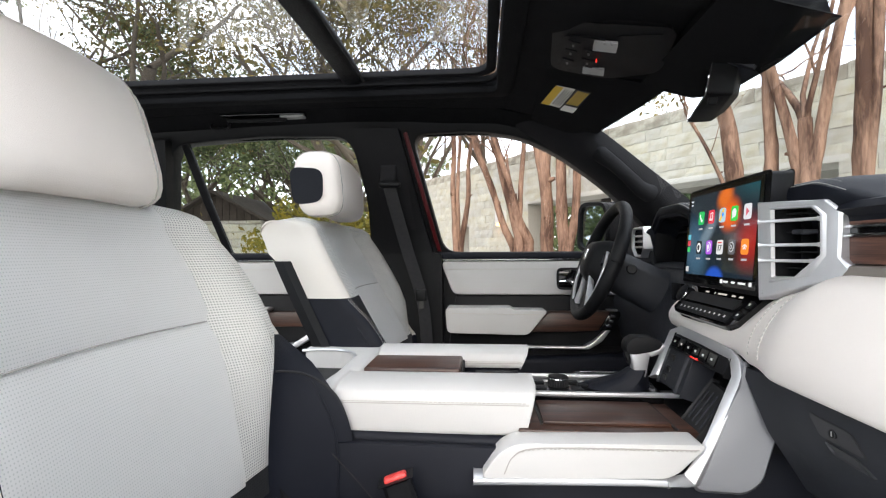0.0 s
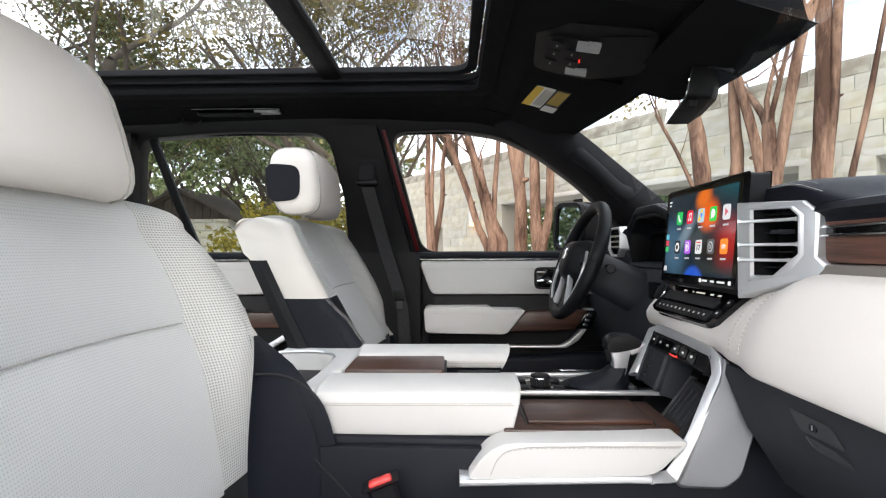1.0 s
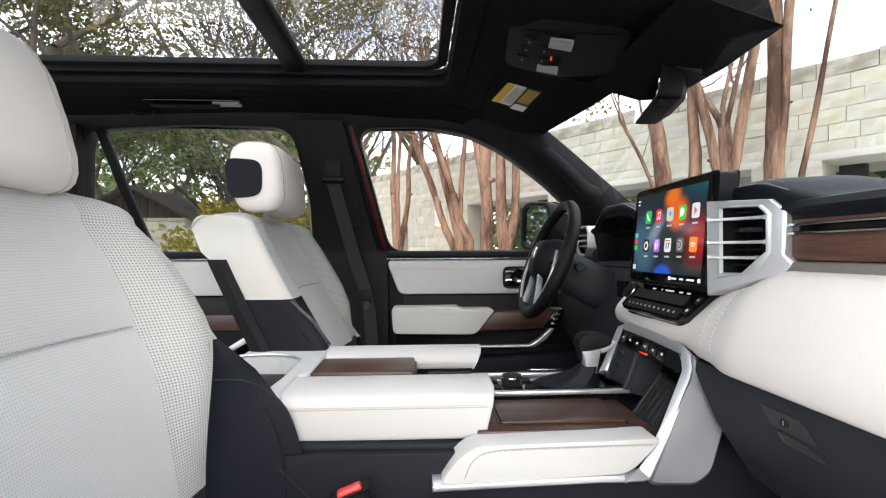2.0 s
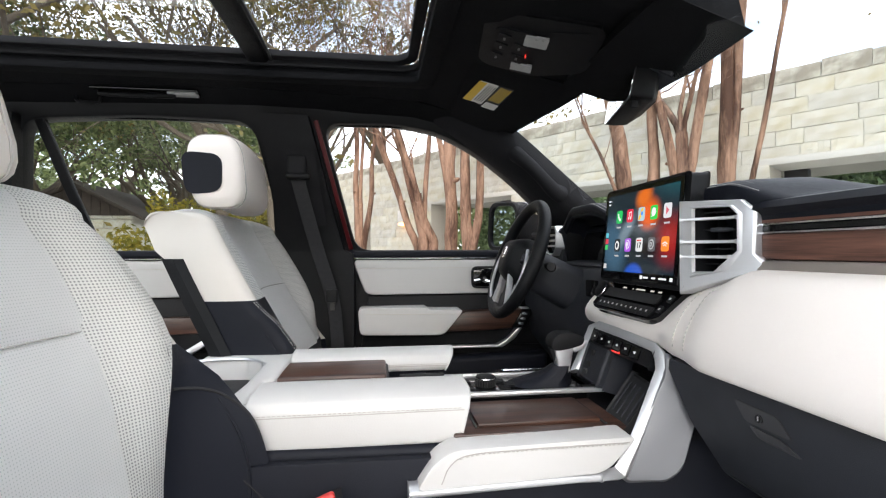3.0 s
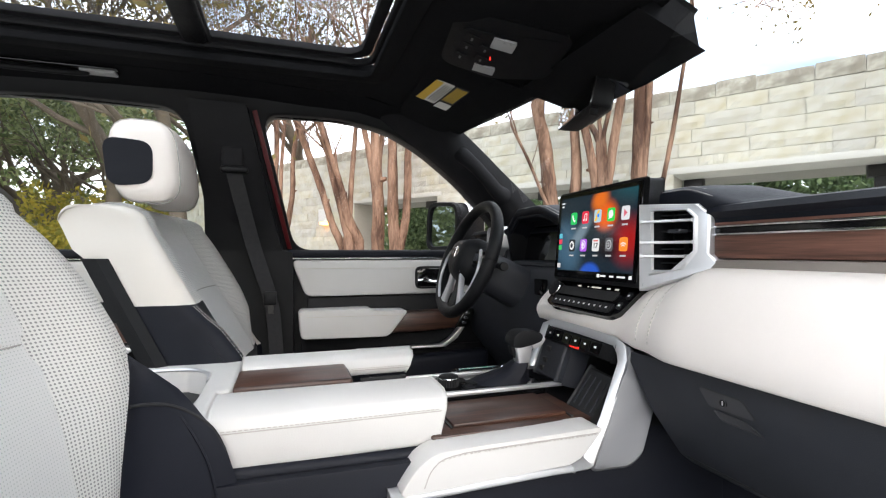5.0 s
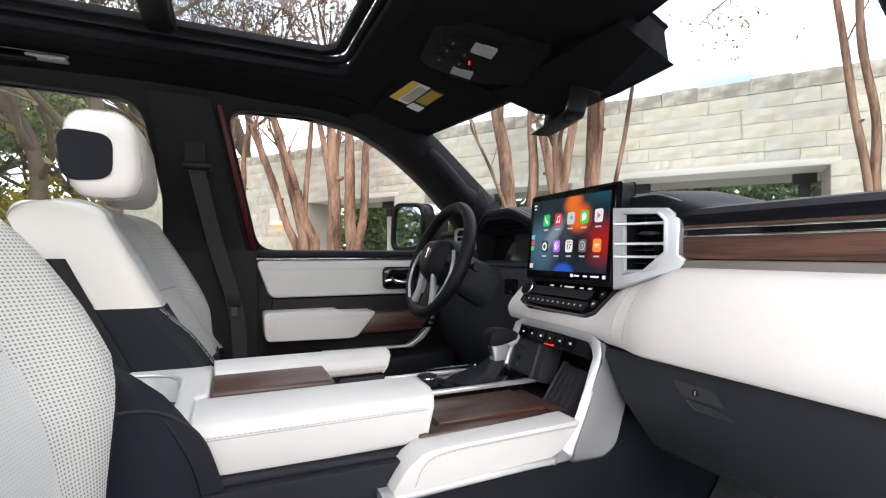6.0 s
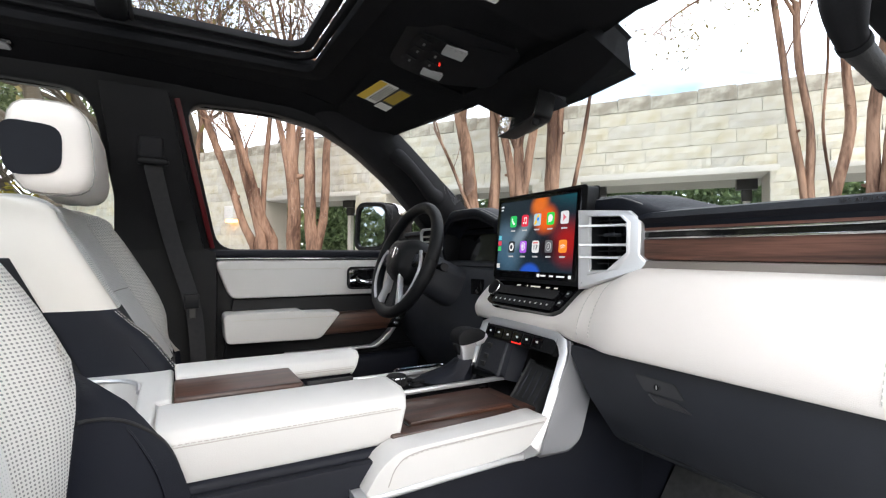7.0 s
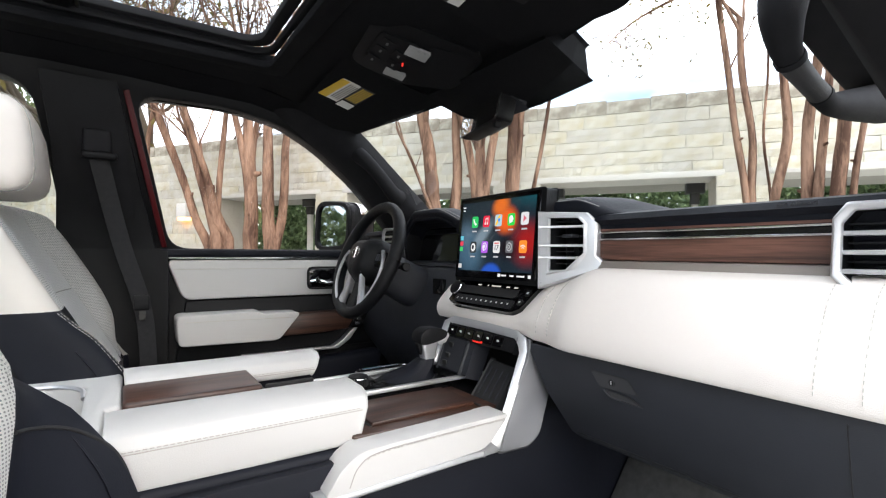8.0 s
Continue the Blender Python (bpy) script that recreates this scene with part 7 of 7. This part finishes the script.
    for sg in (-1, 1):
        a, b = (UI, US) if sg > 0 else (-US, -UO)
        dark = not flat and sg < 0
        if not (flat and sg < 0):
            part("back_stripe", strip(a, b, 6, ZD if dark else ZI + 0.01, ZT, 14, True, 0.0, 0.0012), PERF_STRIPE, s, "coarsely perforated white stripe")
        if dark:
            part("bolster_front", strip(a, b, 5, 0.92, ZD, 8, False, 0.0, 0.0012), NAVY, s, "dark leather bolster front")
            for i in (5.3, 6.2):
                seam = [on_bolster(sg, z, i, 0.0008) for z in spread(1.0, ZD - 0.004, 20)]
                tagged(part("bolster_stitch", stitches(seam, 0.005, 0.0025, 0.0008), THREAD_W, s), kind="stuff")
        else:
            part("stripe_foot", strip(a, b + 0.001, 5, 0.92, ZI + 0.01, 4), DARK_PERF, s)
        zd = 1.02 if flat and sg < 0 else 1.10 if sg > 0 and not flat else ZD
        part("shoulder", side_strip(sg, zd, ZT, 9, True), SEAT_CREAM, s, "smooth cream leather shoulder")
        part("side_bolster", side_strip(sg, 0.88, zd, 14, False), NAVY, s, "dark leather side bolster", 60)
        zz = spread(1.02, ZD - 0.004, 16)
        if flat and sg > 0:
            pipe = [on_bolster(sg, z, i, 0.0006) for z, i in ((1.214, 0.3), (1.213, 1.6), (1.208, 3.0), (1.192, 4.2), (1.16, 5.2), (1.11, 6.0), (1.04, 6.5), (0.96, 6.8), (0.90, 6.9))]
            part("bolster_piping", tube(spline(pipe, 5), 0.0026, 7), RUBBER, s, "piped seam of the dark bolster")
            edge = [on_bolster(sg, z, 8.6, 0.0012) for z in spread(1.24, 0.93, 24)]
            tagged(part("edge_stitch", stitches(edge, 0.0045, 0.003, 0.0009), THREAD_W, s), kind="stuff")
        seam2 = [Vector((xr(z) - 0.05 - 0.15 * ((1.235 - z) / 0.3) * 0, sg * (half(z) + 0.001), z)) for z in spread(0.95, 1.215, 12)]
        part("side_seam", tube(seam2, 0.0022, 5), NAVY, s)
        rail = [[(xb(z) + 0.052, sg * (half(z) - 0.004), z), (xb(z) + 0.030, sg * (half(z) + 0.006), z), (xb(z) - 0.002, sg * (half(z) - 0.002), z), (xb(z) - 0.008, sg * (half(z) - 0.05), z), (xb(z) + 0.03, sg * (half(z) - 0.05), z)] for z in spread(0.85, 1.448 if flat else 1.412, 10)]
        for d, k in ((0.012, 0.86), (0.022, 0.62), (0.028, 0.30)):
            mid = Vector(rail[9][2]).lerp(Vector(rail[9][3]), 0.4)
            rail.append([tuple(mid.lerp(Vector(p), k) + Vector((-0.5 * d, 0, d))) for p in rail[9]])
        part("shell_edge", loft(rail), BLACK, s, "black plastic seat back edge")
    shell = []
    for z in spread(0.85, 1.475, 12):
        h = half(z) - 0.012
        shell.append([(xb(z) + 0.02, h, z), (xb(z) - 0.004, h * 0.95, z), (xb(z) - 0.016, h * 0.5, z), (xb(z) - 0.018, 0, z), (xb(z) - 0.016, -h * 0.5, z), (xb(z) - 0.004, -h * 0.95, z), (xb(z) + 0.02, -h, z), (xb(z) + 0.01, 0, z)])
    part("back_shell", loft(shell), NAVY, s, "dark leather seat back")

    # head restraint
    HX, HZ, HH = (-0.511 + back(1.645), 1.643, 0.122) if flat else (-0.490, 1.674, 0.112)
    ring_n = 22

    def hr_ring(y, k):
        w, h = 0.080, HH
        pts = []
        for i in range(ring_n):
            a = 2 * math.pi * i / ring_n
            c, d = math.cos(a), math.sin(a)
            x = math.copysign(abs(c) ** 0.62, c) * w * k
            z = math.copysign(abs(d) ** 0.55, d) * h * k
            pts.append((HX + x - (0.10 + lean) * z, y, HZ + z - 0.012 * (y / 0.16) ** 2))
        return pts
    # cream hue its own; extra lightness stands in for missing light here
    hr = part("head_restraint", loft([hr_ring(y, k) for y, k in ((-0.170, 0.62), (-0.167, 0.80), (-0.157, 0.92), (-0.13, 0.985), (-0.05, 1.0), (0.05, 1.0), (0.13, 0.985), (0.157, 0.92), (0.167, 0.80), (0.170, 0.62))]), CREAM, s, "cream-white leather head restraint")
    for sg in (-1, 1):
        pz = HZ if flat else HZ - 0.018
        pad = outline([(HX - 0.072, pz - 0.060), (HX + 0.022, pz - 0.050), (HX + 0.022, pz + 0.052), (HX - 0.086, pz + 0.060)], 5, 0.032)
        part("side_pad", bevel(loft([[(x, sg * y, z) for x, z in pad] for y in (0.160, 0.1725)]), 0.003, 2), NAVY, hr, "dark leather side pad")
        # grey tube paints the shade in the leather crease
        part("pad_seam", tube(hr_ring(sg * 0.137, 0.9815) + hr_ring(sg * 0.137, 0.9815)[:1], 0.0016, 5, False), SEAM, hr)

    # cushion
    cush = []
    for x, dz in ((-0.40, 0.0), (-0.30, 0.0), (-0.10, 0.008), (0.08, 0.014), (0.15, 0.004), (0.185, -0.03), (0.195, -0.09)):
        zt = 0.955 + dz
        cush.append([(x, -0.275, 0.76), (x, -0.28, zt - 0.02), (x, -0.235, zt + 0.012), (x, -0.19, zt + 0.005), (x, -0.12, zt - 0.022), (x, 0, zt - 0.026), (x, 0.12, zt - 0.022), (x, 0.19, zt + 0.005), (x, 0.235, zt + 0.012), (x, 0.28, zt - 0.02), (x, 0.275, 0.76)])
    part("cushion", loft(cush), NAVY, s, "dark leather seat cushion")
    part("cushion_insert", sheet(lambda u, v: (u, v, 0.934 + 0.012 * math.exp(-((u - 0.05) / 0.12) ** 2) + 0.06 * v * v), spread(-0.36, 0.13, 10), spread(-0.125, 0.125, 6), 0.004), DARK_PERF, s, "dark perforated cushion insert")
    part("seat_base", box(-0.42, 0.14, -0.23, 0.23, 0.67, 0.79, 0.02), BLACK, s)
    for sg in (-1, 1):
        part("rail", box(-0.40, 0.18, sg * 0.2 - 0.02, sg * 0.2 + 0.02, 0.655, 0.675, 0.003), STEEL_DARK, s)
    return s


seat(0.590, "white and dark leather driver seat with upright head restraint")
seat(-0.455, "white and dark leather passenger seat close beside the open door", 0.20, True)

# ---- stones of the wall ----
def stone_mesh(w, h, seed, mat, deep=0.03, nx=5, nz=2):
    """One rock-faced block with an uneven front and slightly ragged edges."""
    R = random.Random(seed)
    V, F = [], []
    for j in range(nz + 1):
        for i in range(nx + 1):
            rim = i in (0, nx) or j in (0, nz)
            V.append((w * i / nx + R.uniform(-0.0016, 0.0016), R.uniform(-0.001, 0.004) if rim else R.uniform(-0.007, 0.001), h * j / nz + R.uniform(-0.0016, 0.0016)))
    k = nx + 1
    F += [(j * k + i, j * k + i + 1, j * k + i + k + 1, j * k + i + k) for j in range(nz) for i in range(nx)]
    rim = list(range(k)) + [j * k + nx for j in range(1, nz + 1)] + [nz * k + i for i in range(nx - 1, -1, -1)] + [j * k for j in range(nz - 1, 0, -1)]
    n = len(V)
    V += [(V[i][0], deep, V[i][2]) for i in rim]
    m = len(rim)
    F += [(rim[(i + 1) % m], rim[i], n + i, n + (i + 1) % m) for i in range(m)]
    me = bpy.data.meshes.new("stone")
    me.from_pydata(V, [], F)
    me.materials.append(mat)
    return me


HEIGHTS = [0.112, 0.105, 0.112, 0.105, 0.108, 0.105, 0.108, 0.098, 0.092, 0.088, 0.095, 0.090, 0.092, 0.091, 0.095, 0.094, 0.098]
LENGTHS = [0.14, 0.18, 0.22, 0.26, 0.30]
stone_cache = {}
stones = 0
rest_v, rest_f = [], []


def lay(x, w, z, h):
    global stones
    if w < 0.04:
        return
    key = (round(w, 2), round(h, 3), stones % 3)
    if key not in stone_cache:
        stone_cache[key] = stone_mesh(max(0.04, key[0] - 0.0028), key[1] - 0.0028, len(stone_cache), STONE_BLOCK)
    at = (x + 0.0014, -0.009 + rng.uniform(-0.003, 0.003), z + 0.0014)
    if -2.5 < x < 3.2 and stones < 300:
        ob = new("stone", stone_cache[key])
        ob.parent = wall
        ob.location = at
        stones += 1
    else:
        n = len(rest_v)
        rest_v.extend((v.co + Vector(at))[:] for v in stone_cache[key].vertices)
        rest_f.extend([i + n for i in p.vertices] for p in stone_cache[key].polygons)


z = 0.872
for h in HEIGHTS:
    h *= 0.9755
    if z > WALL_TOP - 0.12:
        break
    # free runs of this course
    runs, x = [], X0
    for a, b, top in OPENINGS:
        if z < top - 0.02:
            runs.append((x, a))
            x = b
    runs.append((x, X1))
    if z > 1.19:
        for a, b in runs:
            x = a
            while x < b - 0.01:
                w = rng.choice(LENGTHS)
                if b - x - w < 0.11:
                    w = b - x
                w = min(w, 0.46)
                lay(x, w, z, h)
                x += w
    z += h
me = bpy.data.meshes.new("stonework")
me.from_pydata(rest_v, [], rest_f)
me.materials.append(STONE_REST)
rest = tagged(new("stonework", me), "pale limestone blocks at the far ends of the wall", kind="stuff")
rest.parent = wall
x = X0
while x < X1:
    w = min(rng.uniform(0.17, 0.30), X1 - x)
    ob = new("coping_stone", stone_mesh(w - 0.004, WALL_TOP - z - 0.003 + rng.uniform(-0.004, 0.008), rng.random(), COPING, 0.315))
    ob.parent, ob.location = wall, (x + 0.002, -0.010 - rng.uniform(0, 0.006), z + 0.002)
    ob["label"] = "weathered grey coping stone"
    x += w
